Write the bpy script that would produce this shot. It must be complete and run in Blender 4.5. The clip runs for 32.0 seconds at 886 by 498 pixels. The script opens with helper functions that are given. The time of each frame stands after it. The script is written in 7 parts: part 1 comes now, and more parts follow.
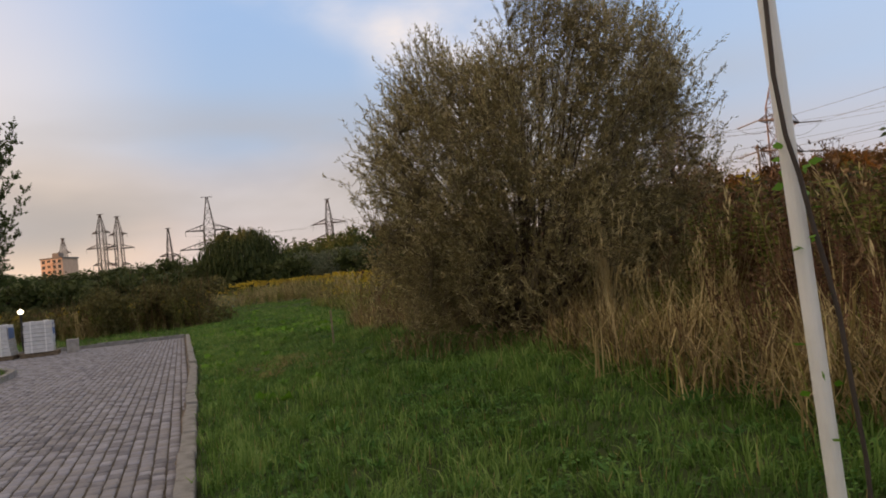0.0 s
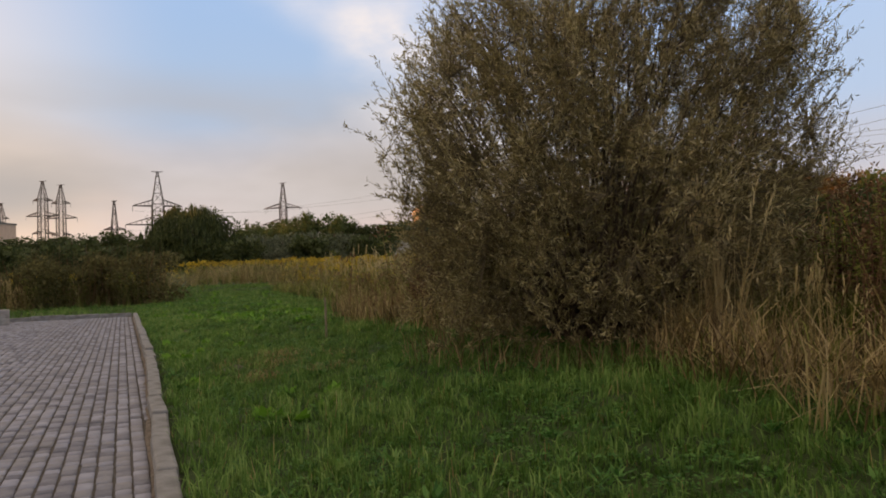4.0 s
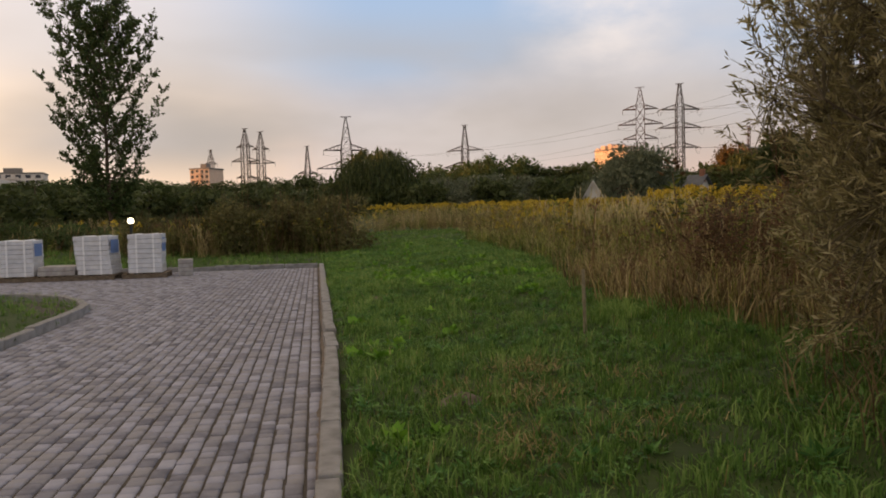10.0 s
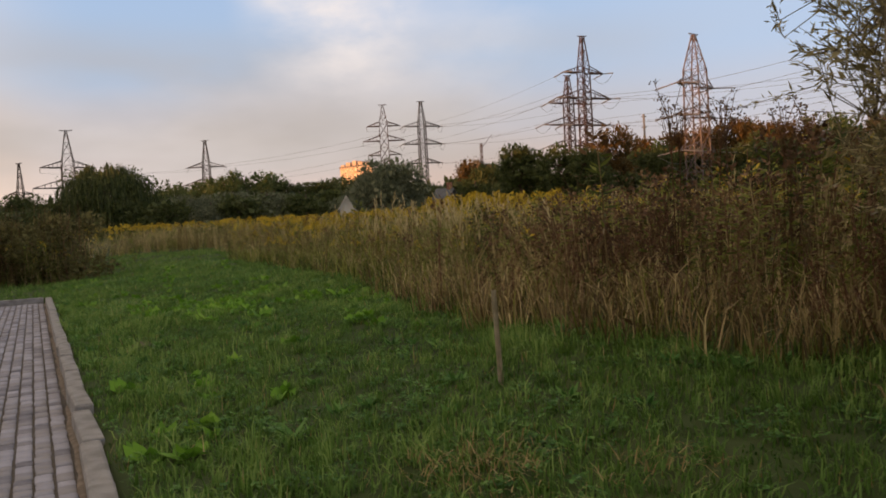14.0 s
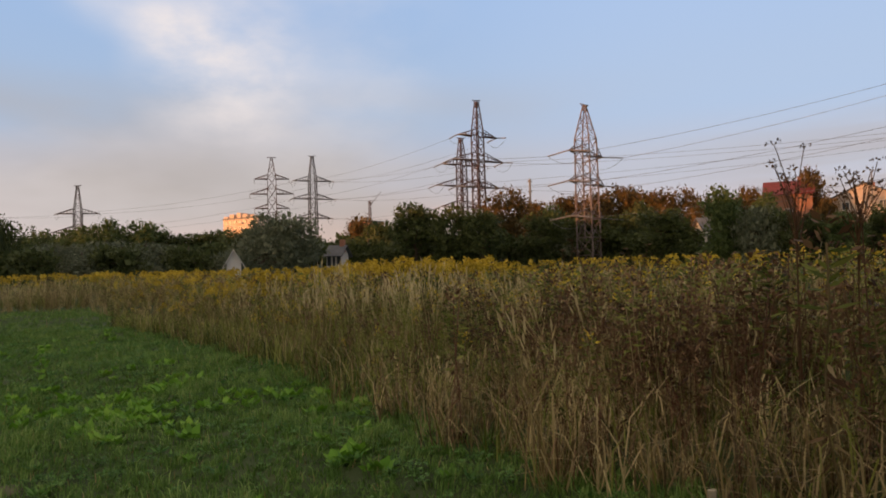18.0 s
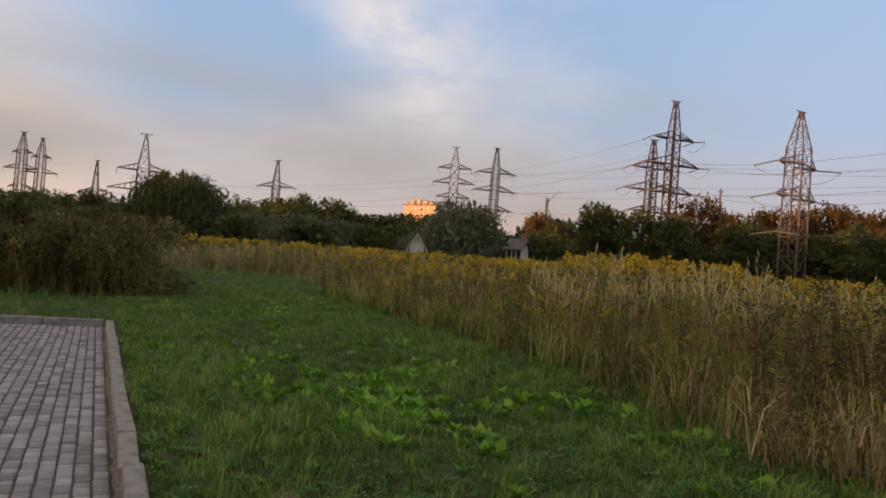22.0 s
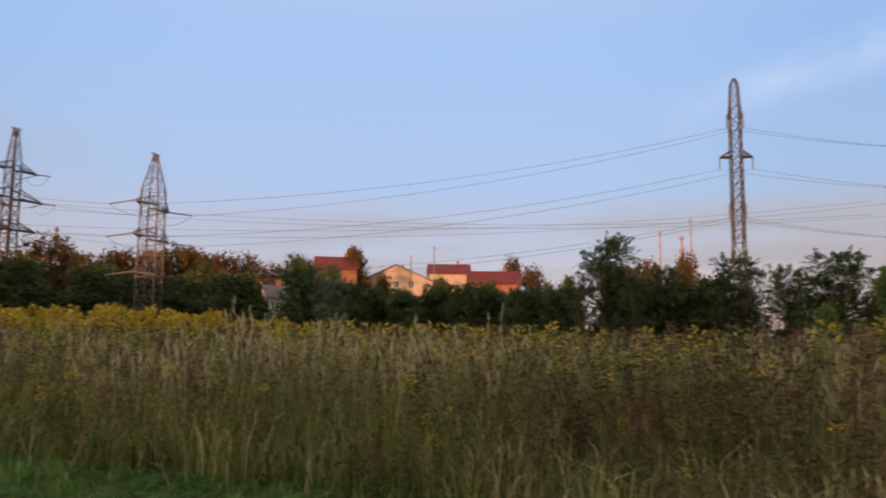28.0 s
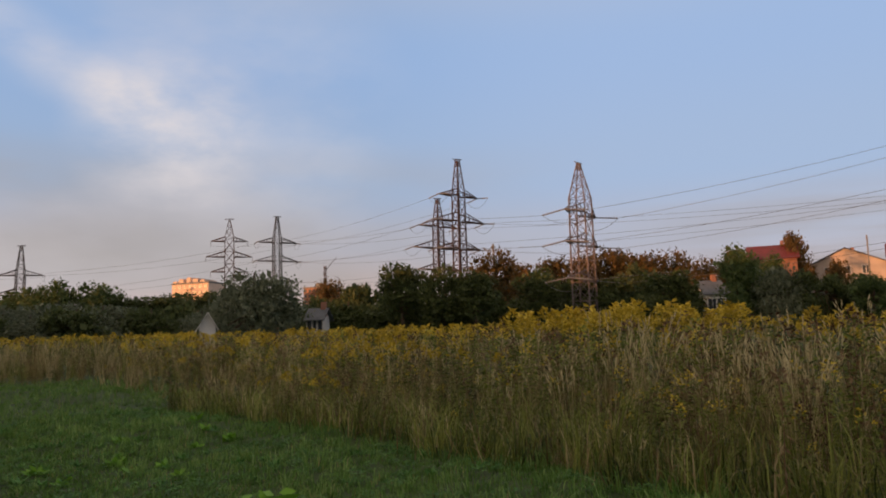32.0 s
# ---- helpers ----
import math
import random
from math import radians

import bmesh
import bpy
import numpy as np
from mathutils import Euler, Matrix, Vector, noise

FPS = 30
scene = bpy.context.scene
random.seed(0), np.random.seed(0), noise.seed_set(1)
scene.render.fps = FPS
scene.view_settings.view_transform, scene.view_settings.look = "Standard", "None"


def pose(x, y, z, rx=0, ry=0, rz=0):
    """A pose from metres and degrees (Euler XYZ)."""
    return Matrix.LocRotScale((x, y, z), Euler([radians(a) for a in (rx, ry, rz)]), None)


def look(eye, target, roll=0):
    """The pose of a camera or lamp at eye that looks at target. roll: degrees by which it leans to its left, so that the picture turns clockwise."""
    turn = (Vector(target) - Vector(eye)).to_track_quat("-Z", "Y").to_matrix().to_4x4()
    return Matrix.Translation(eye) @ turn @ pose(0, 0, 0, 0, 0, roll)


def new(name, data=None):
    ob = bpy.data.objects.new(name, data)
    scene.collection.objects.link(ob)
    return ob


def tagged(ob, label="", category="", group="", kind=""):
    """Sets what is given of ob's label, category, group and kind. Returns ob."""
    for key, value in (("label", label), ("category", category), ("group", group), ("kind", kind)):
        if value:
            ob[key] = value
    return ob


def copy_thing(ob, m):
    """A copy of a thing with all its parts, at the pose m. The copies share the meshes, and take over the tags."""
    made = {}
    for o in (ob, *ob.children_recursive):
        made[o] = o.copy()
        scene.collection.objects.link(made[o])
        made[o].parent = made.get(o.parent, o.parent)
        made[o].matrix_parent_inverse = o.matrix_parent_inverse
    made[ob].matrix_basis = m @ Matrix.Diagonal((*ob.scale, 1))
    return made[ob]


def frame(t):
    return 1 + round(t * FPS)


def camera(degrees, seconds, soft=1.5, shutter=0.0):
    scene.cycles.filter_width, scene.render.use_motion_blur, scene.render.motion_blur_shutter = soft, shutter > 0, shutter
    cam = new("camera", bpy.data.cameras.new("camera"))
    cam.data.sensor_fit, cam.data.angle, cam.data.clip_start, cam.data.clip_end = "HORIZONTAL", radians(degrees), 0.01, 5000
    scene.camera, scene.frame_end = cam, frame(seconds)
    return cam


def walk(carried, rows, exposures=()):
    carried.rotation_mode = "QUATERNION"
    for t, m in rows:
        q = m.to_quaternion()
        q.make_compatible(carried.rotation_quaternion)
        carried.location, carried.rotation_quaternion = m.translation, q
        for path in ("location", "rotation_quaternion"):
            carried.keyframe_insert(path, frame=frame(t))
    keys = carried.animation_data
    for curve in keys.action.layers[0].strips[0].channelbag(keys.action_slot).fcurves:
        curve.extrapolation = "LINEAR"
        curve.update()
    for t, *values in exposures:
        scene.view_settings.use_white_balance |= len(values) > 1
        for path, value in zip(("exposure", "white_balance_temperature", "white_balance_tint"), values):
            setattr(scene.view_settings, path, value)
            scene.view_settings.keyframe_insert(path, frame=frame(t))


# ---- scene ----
cam = camera(60.2, 32.0, soft=1.8, shutter=0.15)
PATH = [
    (0, (-0.104, -26.976, 1.188), (0.552, -25.088, 1.259), -5.6),
    (0.5, (-0.166, -26.685, 1.136), (0.557, -24.822, 1.228), -6.6),
    (1, (-0.098, -26.288, 1.142), (0.699, -24.454, 1.162), -10.3),
    (1.5, (-0.123, -26.069, 1.122), (0.771, -24.281, 1.063), -9.4),
    (2, (-0.225, -25.774, 1.145), (0.814, -24.065, 1.149), -5.1),
    (2.5, (-0.223, -25.365, 1.129), (0.555, -23.522, 1.119), -7.4),
    (3, (-0.205, -25.115, 1.136), (0.512, -23.248, 1.107), -9.5),
    (3.5, (-0.267, -24.902, 1.156), (0.465, -23.041, 1.122), -5.4),
    (4, (-0.338, -24.644, 1.158), (0.437, -22.801, 1.21), -1.6),
    (4.5, (-0.267, -24.336, 1.127), (0.522, -22.499, 1.149), -3.0),
    (6.5, (0.095, -23.097, 1.339), (1.004, -21.318, 1.247), -6.9),
    (7, (0.106, -22.851, 1.328), (0.994, -21.06, 1.271), -3.7),
    (7.5, (0.134, -22.443, 1.36), (0.941, -20.614, 1.394), -3.0),
    (8, (0.131, -22.089, 1.364), (0.782, -20.198, 1.374), -6.4),
    (8.5, (0.114, -21.798, 1.359), (0.675, -19.879, 1.331), -5.6),
    (9, (0.053, -21.474, 1.379), (0.621, -19.558, 1.308), -1.0),
    (9.5, (-0.004, -21.159, 1.362), (0.475, -19.219, 1.27), 0.0),
    (10, (-0.11, -20.852, 1.304), (0.216, -18.88, 1.218), -1.3),
    (10.5, (-0.236, -20.575, 1.228), (0.182, -18.62, 1.16), -1.8),
    (11, (-0.202, -20.199, 1.218), (0.234, -18.25, 1.122), -4.3),
    (11.5, (-0.176, -19.937, 1.204), (0.276, -17.992, 1.098), -6.9),
    (12, (-0.216, -19.621, 1.234), (0.596, -17.795, 1.142), -5.1),
    (12.5, (-0.216, -19.3, 1.207), (0.668, -17.508, 1.121), -4.2),
    (13, (-0.139, -18.944, 1.228), (0.708, -17.134, 1.144), -6.9),
    (13.5, (-0.195, -18.643, 1.249), (0.681, -16.848, 1.16), -3.9),
    (14, (-0.227, -18.335, 1.228), (0.717, -16.573, 1.161), -3.1),
    (14.5, (-0.187, -17.901, 1.26), (0.607, -16.066, 1.204), -7.7),
    (16.5, (-0.127, -16.833, 1.257), (0.746, -15.044, 1.068), -5.9),
    (17, (-0.138, -16.592, 1.316), (1.045, -14.98, 1.299), -2.3),
    (17.5, (-0.141, -16.321, 1.463), (1.063, -14.726, 1.535), -1.4),
    (18, (-0.062, -15.963, 1.554), (1.14, -14.366, 1.624), -1.6),
    (18.5, (-0.085, -15.738, 1.567), (1.125, -14.148, 1.642), -1.9),
    (19, (-0.147, -15.491, 1.541), (1.054, -13.894, 1.643), 0.1),
    (19.5, (-0.1, -15.207, 1.456), (1.064, -13.584, 1.567), 1.5),
    (20, (-0.085, -14.908, 1.42), (0.919, -13.181, 1.527), 3.6),
    (20.5, (-0.197, -14.639, 1.413), (0.792, -12.904, 1.517), 5.8),
    (21, (-0.251, -14.367, 1.382), (0.739, -12.63, 1.443), 5.9),
    (21.5, (-0.227, -13.994, 1.407), (0.638, -12.191, 1.455), 2.9),
    (22, (-0.282, -13.719, 1.395), (0.54, -11.896, 1.445), 4.5),
    (22.5, (-0.342, -13.5, 1.41), (0.668, -11.778, 1.52), 5.4),
    (23, (-0.243, -13.135, 1.418), (0.804, -11.435, 1.532), 2.8),
    (23.5, (-0.121, -12.702, 1.402), (1.108, -11.13, 1.539), 1.8),
    (24, (-0.037, -12.356, 1.354), (1.78, -11.548, 1.564), 1.0),
    (24.5, (-0.231, -12.155, 1.335), (1.713, -11.766, 1.599), 2.8),
    (26.5, (-0.3, -11.41, 1.537), (1.639, -11.814, 1.815), -1.8),
    (27, (-0.434, -11.029, 1.564), (1.546, -11.185, 1.798), -3.0),
    (27.5, (-0.593, -10.52, 1.541), (1.386, -10.356, 1.781), -0.9),
    (28, (-0.66, -10.021, 1.504), (1.225, -9.392, 1.735), 0.6),
    (28.5, (-0.517, -9.581, 1.442), (1.135, -8.481, 1.692), -0.5),
    (29, (-0.374, -9.19, 1.425), (1.186, -7.962, 1.669), 1.2),
    (29.5, (-0.282, -8.852, 1.43), (1.121, -7.446, 1.666), 0.9),
    (30, (-0.328, -8.473, 1.463), (0.695, -6.771, 1.701), 0.4),
    (30.5, (-0.352, -8.206, 1.439), (0.598, -6.462, 1.676), 1.8),
    (31, (-0.356, -7.963, 1.469), (0.753, -6.318, 1.721), 2.5),
    (31.5, (-0.211, -7.736, 1.468), (0.989, -6.156, 1.722), 1.0),
    (32, (-0.021, -7.456, 1.452), (1.281, -5.958, 1.694), -1.6),
]
walk(cam, [(t, look(eye, target, roll)) for t, eye, target, roll in PATH], [(0.0, 0.08, 7200, 10), (5.5, 0.18, 7300, 10), (7.0, 0.26, 7400, 10), (9.0, 0.13, 7450, 10), (14.0, 0.1, 7300, 10), (19.0, -0.02, 7050, 10), (22.5, -0.08, 7050, 10), (24.0, -0.1, 6700, 10), (27.0, 0.12, 6450, 10), (28.0, 0.0, 6450, 10), (29.5, -0.26, 6700, 10), (32.0, -0.22, 6750, 10)])

# ---- world, sun, exposure ----
SUN_AZ, SUN_EL = -82.0, 4.0            # degrees from +y towards +x; low evening sun behind the added western boxes
world = bpy.data.worlds.new("evening_sky")
scene.world = world
world.use_nodes = True
wn, wl = world.node_tree.nodes, world.node_tree.links
wn.clear()


def wnode(kind, **inputs):
    n = wn.new(kind)
    for k, v in inputs.items():
        n.inputs[k.replace("_", " ")].default_value = v
    return n


w_out, w_bg = wn.new("ShaderNodeOutputWorld"), wn.new("ShaderNodeBackground")
w_sky = wn.new("ShaderNodeTexSky")
w_sky.sky_type, w_sky.sun_disc = "NISHITA", False
w_sky.sun_elevation, w_sky.sun_rotation = radians(SUN_EL), radians(SUN_AZ)
w_sky.air_density, w_sky.dust_density, w_sky.ozone_density = 1.0, 1.2, 2.0
w_co = wn.new("ShaderNodeTexCoord")
w_sep = wn.new("ShaderNodeSeparateXYZ")
wl.new(w_co.outputs["Generated"], w_sep.inputs[0])


def wramp(source, stops):
    n = wn.new("ShaderNodeValToRGB")
    n.color_ramp.interpolation = "EASE"
    while len(n.color_ramp.elements) < len(stops):
        n.color_ramp.elements.new(0.5)
    for e, (p, c) in zip(n.color_ramp.elements, stops):
        e.position, e.color = p, (*c, 1)
    wl.new(source, n.inputs[0])
    return n.outputs[0]


def wmix(fac, a, b):
    n = wn.new("ShaderNodeMix")
    n.data_type = "RGBA"
    for k, v in ((0, fac), (6, a), (7, b)):
        if isinstance(v, (tuple, float)):
            n.inputs[k].default_value = v
        else:
            wl.new(v, n.inputs[k])
    return n.outputs[2]


w_scale = wn.new("ShaderNodeVectorMath")
w_scale.operation = "SCALE"
w_scale.inputs[3].default_value = 0.115
wl.new(w_sky.outputs[0], w_scale.inputs[0])
# clear air from the sky model, toned by the evening haze: blue above, pale, then mauve and peach at the skyline
w_grad = wramp(w_sep.outputs[2], [(0.0, (0.90, 0.58, 0.47)), (0.06, (0.72, 0.56, 0.54)), (0.13, (0.56, 0.56, 0.66)), (0.21, (0.43, 0.59, 0.88)), (0.36, (0.38, 0.58, 0.96)), (0.6, (0.78, 0.70, 0.64)), (1.0, (0.92, 0.76, 0.62))])
w_base = wmix(0.84, w_scale.outputs[0], w_grad)
# warmer and brighter towards the sunset
w_dot = wn.new("ShaderNodeVectorMath")
w_dot.operation = "DOT_PRODUCT"
w_dot.inputs[1].default_value = (math.sin(radians(SUN_AZ)), math.cos(radians(SUN_AZ)), 0.0)
wl.new(w_co.outputs["Generated"], w_dot.inputs[0])
w_side = wramp(w_dot.outputs["Value"], [(0.05, (0, 0, 0)), (0.35, (0.35, 0.35, 0.35)), (0.9, (1, 1, 1))])
w_low = wramp(w_sep.outputs[2], [(0.0, (1, 1, 1)), (0.25, (0.55, 0.55, 0.55)), (0.6, (0, 0, 0))])
w_glow = wn.new("ShaderNodeMath")
w_glow.operation = "MULTIPLY"
wl.new(w_side, w_glow.inputs[0])
wl.new(w_low, w_glow.inputs[1])
w_warm = wmix(w_glow.outputs[0], w_base, (2.1, 1.45, 0.80, 1))


def cloud(scale, detail, lo, hi, stretch, rough=0.55, offset=(0, 0, 0)):
    m = wn.new("ShaderNodeMapping")
    m.inputs["Scale"].default_value = stretch
    m.inputs["Location"].default_value = offset
    wl.new(w_co.outputs["Generated"], m.inputs[0])
    n = wnode("ShaderNodeTexNoise", Scale=scale, Detail=detail, Roughness=rough)
    wl.new(m.outputs[0], n.inputs["Vector"])
    return wramp(n.outputs[0], [(lo, (0, 0, 0)), (hi, (1, 1, 1))])


def heading(az, el):
    a, e = radians(az), radians(el)
    return Vector((math.sin(a) * math.cos(e), math.cos(a) * math.cos(e), math.sin(e)))


def wmath(op, a, b):
    n = wn.new("ShaderNodeMath")
    n.operation = op
    for k, v in enumerate((a, b)):
        if isinstance(v, float):
            n.inputs[k].default_value = v
        else:
            wl.new(v, n.inputs[k])
    return n.outputs[0]


def wdot(v):
    n = wn.new("ShaderNodeVectorMath")
    n.operation = "DOT_PRODUCT"
    n.inputs[1].default_value = v
    wl.new(w_co.outputs["Generated"], n.inputs[0])
    return n.outputs["Value"]


def lobe(az, el, inner, outer):
    """A soft round patch of sky."""
    a, b = math.cos(radians(outer)), math.cos(radians(inner))
    n = wn.new("ShaderNodeMapRange")
    n.interpolation_type = "SMOOTHSTEP"
    n.inputs[1].default_value, n.inputs[2].default_value = a, b
    wl.new(wdot(heading(az, el)), n.inputs[0])
    return n.outputs[0]


# soft grey bank low over the north, thin white puffs above it, one long wisp in the east
w_band = wramp(w_sep.outputs[2], [(0.02, (0.15, 0.15, 0.15)), (0.10, (1, 1, 1)), (0.20, (0.55, 0.55, 0.55)), (0.27, (0.0, 0.0, 0.0))])
w_bank = wmath("MULTIPLY", wmath("MULTIPLY", cloud(2.2, 4, 0.30, 0.62, (1, 1, 3.4), 0.45, (3.1, 0.4, 0)), w_band), lobe(10, 7, 15, 48))
w_a = wmix(w_bank, w_warm, (0.455, 0.43, 0.44, 1))
w_fine = cloud(5.5, 6, 0.22, 0.80, (1, 1, 2.0), 0.55, (1.7, 2.2, 0.3))
w_trail = wramp(wmath("ABSOLUTE", wdot(heading(6.4, 22.3).cross(heading(21.5, 15.5)).normalized()), 0.0), [(0.0, (0.75, 0.75, 0.75)), (0.055, (0, 0, 0))])
w_trail = wmath("MULTIPLY", w_trail, lobe(13.5, 19.5, 2, 12))
w_puff = wmath("MULTIPLY", w_fine, wmath("ADD", lobe(20.8, 15.6, 0.3, 7.5), wmath("ADD", w_trail, wmath("MULTIPLY", lobe(27, 16, 1, 13), 0.45))))
w_b = wmix(wmath("MULTIPLY", w_puff, 0.68), w_a, (0.90, 0.84, 0.86, 1))
w_veil = wmath("MULTIPLY", cloud(2.0, 5, 0.42, 0.75, (1, 1, 2.5), 0.5, (0.3, 5.2, 1.1)), lobe(0, 20, 8, 34))
w_b = wmix(wmath("MULTIPLY", w_veil, 0.65), w_b, (0.78, 0.74, 0.80, 1))
w_b = wmix(wmath("MULTIPLY", lobe(66, 15, 8, 34), 0.28), w_b, (0.56, 0.70, 1.0, 1))
w_line = wdot(heading(89, 15.8).cross(heading(118, 22.2)).normalized())
w_near = wramp(wmath("ABSOLUTE", w_line, 0.0), [(0.0, (1, 1, 1)), (0.045, (0, 0, 0))])
w_wisp = wmath("MULTIPLY", wmath("MULTIPLY", w_near, lobe(108, 20.5, 6, 22)), cloud(5.0, 6, 0.28, 0.72, (1, 1, 1.6), 0.6, (2.0, 0.2, 0.8)))
w_b = wmix(wmath("MULTIPLY", w_wisp, 0.75), w_b, (0.72, 0.80, 1.0, 1))
w_thin = wmath("MULTIPLY", cloud(2.6, 5, 0.38, 0.56, (1, 1, 9.0), 0.5, (4.4, 1.2, 0.7)), wmath("MULTIPLY", wramp(w_sep.outputs[2], [(0.03, (0.2, 0.2, 0.2)), (0.08, (1, 1, 1)), (0.13, (0.7, 0.7, 0.7)), (0.19, (0, 0, 0))]), lobe(86, 6, 14, 36)))
w_b = wmix(wmath("MULTIPLY", w_thin, 0.75), w_b, (0.45, 0.41, 0.43, 1))
wl.new(w_b, w_bg.inputs[0])
w_bg.inputs[1].default_value = 1.0
wl.new(w_bg.outputs[0], w_out.inputs[0])

sun = new("sun", bpy.data.lights.new("sun", "SUN"))
sun.data.energy, sun.data.angle, sun.data.color = 5.0, radians(0.6), (1.0, 0.43, 0.17)
sx, sy = math.sin(radians(SUN_AZ)), math.cos(radians(SUN_AZ))
sun.matrix_world = look((200 * sx, 200 * sy, 200 * math.tan(radians(SUN_EL))), (0, 0, 0))


# ---- materials ----
def material(name, stops, rough=0.8, metal=0.0, scale=6.0, bump=0.0, detail=6.0, island=False, tint=False, leaf=0.0, spec=0.3, second=0.0, second_scale=0.5):
    """Noise-driven surface: stops is a list of (position, colour). leaf: share of light let through."""
    m = bpy.data.materials.new(name)
    m.use_nodes = True
    nt = m.node_tree
    b = nt.nodes["Principled BSDF"]
    b.inputs["Roughness"].default_value, b.inputs["Metallic"].default_value = rough, metal
    b.inputs["Specular IOR Level"].default_value = spec
    ramp = nt.nodes.new("ShaderNodeValToRGB")
    while len(ramp.color_ramp.elements) < len(stops):
        ramp.color_ramp.elements.new(0.5)
    for e, (p, c) in zip(ramp.color_ramp.elements, stops):
        e.position, e.color = p, (*c, 1)
    co = nt.nodes.new("ShaderNodeTexCoord")
    if tint:
        src = nt.nodes.new("ShaderNodeAttribute")
        src.attribute_name = "tint"
        fac = src.outputs["Fac"]
    else:
        n = nt.nodes.new("ShaderNodeTexNoise")
        n.inputs["Scale"].default_value, n.inputs["Detail"].default_value = scale, detail
        nt.links.new(co.outputs["Object"], n.inputs["Vector"])
        fac = n.outputs[0]
        if second or island:
            if island:
                o = nt.nodes.new("ShaderNodeNewGeometry").outputs["Random Per Island"] if island == "island" else nt.nodes.new("ShaderNodeObjectInfo").outputs["Random"]
            else:
                n2 = nt.nodes.new("ShaderNodeTexNoise")
                n2.inputs["Scale"].default_value, n2.inputs["Detail"].default_value = second_scale, 3
                nt.links.new(co.outputs["Object"], n2.inputs["Vector"])
                o = n2.outputs[0]
            mx = nt.nodes.new("ShaderNodeMix")
            mx.inputs[0].default_value = second or 0.5
            nt.links.new(fac, mx.inputs[2])
            nt.links.new(o, mx.inputs[3])
            fac = mx.outputs[0]
    nt.links.new(fac, ramp.inputs[0])
    nt.links.new(ramp.outputs[0], b.inputs["Base Color"])
    if bump:
        n3 = nt.nodes.new("ShaderNodeTexNoise")
        n3.inputs["Scale"].default_value, n3.inputs["Detail"].default_value = scale * 6, 5
        nt.links.new(co.outputs["Object"], n3.inputs["Vector"])
        bp = nt.nodes.new("ShaderNodeBump")
        bp.inputs["Strength"].default_value, bp.inputs["Distance"].default_value = bump, 0.01
        nt.links.new(n3.outputs[0], bp.inputs["Height"])
        nt.links.new(bp.outputs[0], b.inputs["Normal"])
    if leaf:
        tr = nt.nodes.new("ShaderNodeBsdfTranslucent")
        nt.links.new(ramp.outputs[0], tr.inputs[0])
        mix = nt.nodes.new("ShaderNodeMixShader")
        mix.inputs[0].default_value = leaf
        nt.links.new(b.outputs[0], mix.inputs[1])
        nt.links.new(tr.outputs[0], mix.inputs[2])
        nt.links.new(mix.outputs[0], nt.nodes["Material Output"].inputs[0])
    return m


def leafy(name, dark, mid, light, share=0.3, rough=0.6):
    return material(name, [(0.0, dark), (0.5, mid), (1.0, light)], rough, tint=True, leaf=share, spec=0.25)


M_SOIL = material("meadow_soil", [(0.3, (0.022, 0.038, 0.010)), (0.55, (0.042, 0.066, 0.016)), (0.75, (0.065, 0.075, 0.024))], 0.95, scale=2.0, bump=0.6, second=0.5, second_scale=0.25)
M_GRASS = leafy("lawn_grass", (0.026, 0.072, 0.014), (0.10, 0.205, 0.036), (0.28, 0.40, 0.115), 0.4)
M_CLOVER = leafy("clover_leaf", (0.03, 0.10, 0.02), (0.075, 0.20, 0.04), (0.17, 0.32, 0.08), 0.3)
M_WEED = leafy("weed_leaf", (0.09, 0.22, 0.02), (0.14, 0.32, 0.03), (0.22, 0.40, 0.05))
M_STRAW = leafy("dry_straw", (0.13, 0.095, 0.035), (0.31, 0.235, 0.095), (0.64, 0.52, 0.28), 0.3)
M_RUSTGRASS = leafy("rusty_dead_grass", (0.09, 0.062, 0.03), (0.22, 0.16, 0.075), (0.46, 0.36, 0.19), 0.3)
M_GREENSTEM = leafy("wild_green", (0.035, 0.05, 0.012), (0.135, 0.16, 0.032), (0.32, 0.34, 0.085), 0.42)
M_GOLD = leafy("goldenrod_bloom", (0.26, 0.19, 0.025), (0.52, 0.37, 0.035), (0.74, 0.55, 0.07), 0.25)
M_REDSTEM = leafy("red_brown_stem", (0.05, 0.022, 0.014), (0.13, 0.06, 0.034), (0.25, 0.135, 0.075), 0.15)
M_BROWN = leafy("withered_brown", (0.045, 0.025, 0.014), (0.14, 0.076, 0.038), (0.28, 0.175, 0.09), 0.25)
M_SHRUB = leafy("willow_leaf", (0.11, 0.092, 0.042), (0.32, 0.268, 0.12), (0.68, 0.60, 0.37), 0.42, 0.45)
M_THICKET = leafy("thicket_leaf", (0.05, 0.05, 0.018), (0.11, 0.105, 0.036), (0.21, 0.185, 0.075), 0.35)
M_DIRT = material("kerb_dirt", [(0.3, (0.10, 0.08, 0.062)), (0.7, (0.23, 0.19, 0.155))], 0.95, scale=14, bump=0.6)
M_BARK = material("bark", [(0.3, (0.05, 0.035, 0.022)), (0.7, (0.14, 0.10, 0.07))], 0.9, scale=12, bump=0.5)
M_T_DARK = leafy("tree_dark", (0.032, 0.045, 0.016), (0.065, 0.085, 0.028), (0.12, 0.14, 0.045))
M_T_GREEN = leafy("tree_green", (0.04, 0.065, 0.02), (0.07, 0.105, 0.034), (0.12, 0.155, 0.05))
M_T_SILVER = leafy("tree_silver", (0.075, 0.09, 0.055), (0.135, 0.155, 0.095), (0.22, 0.24, 0.155))
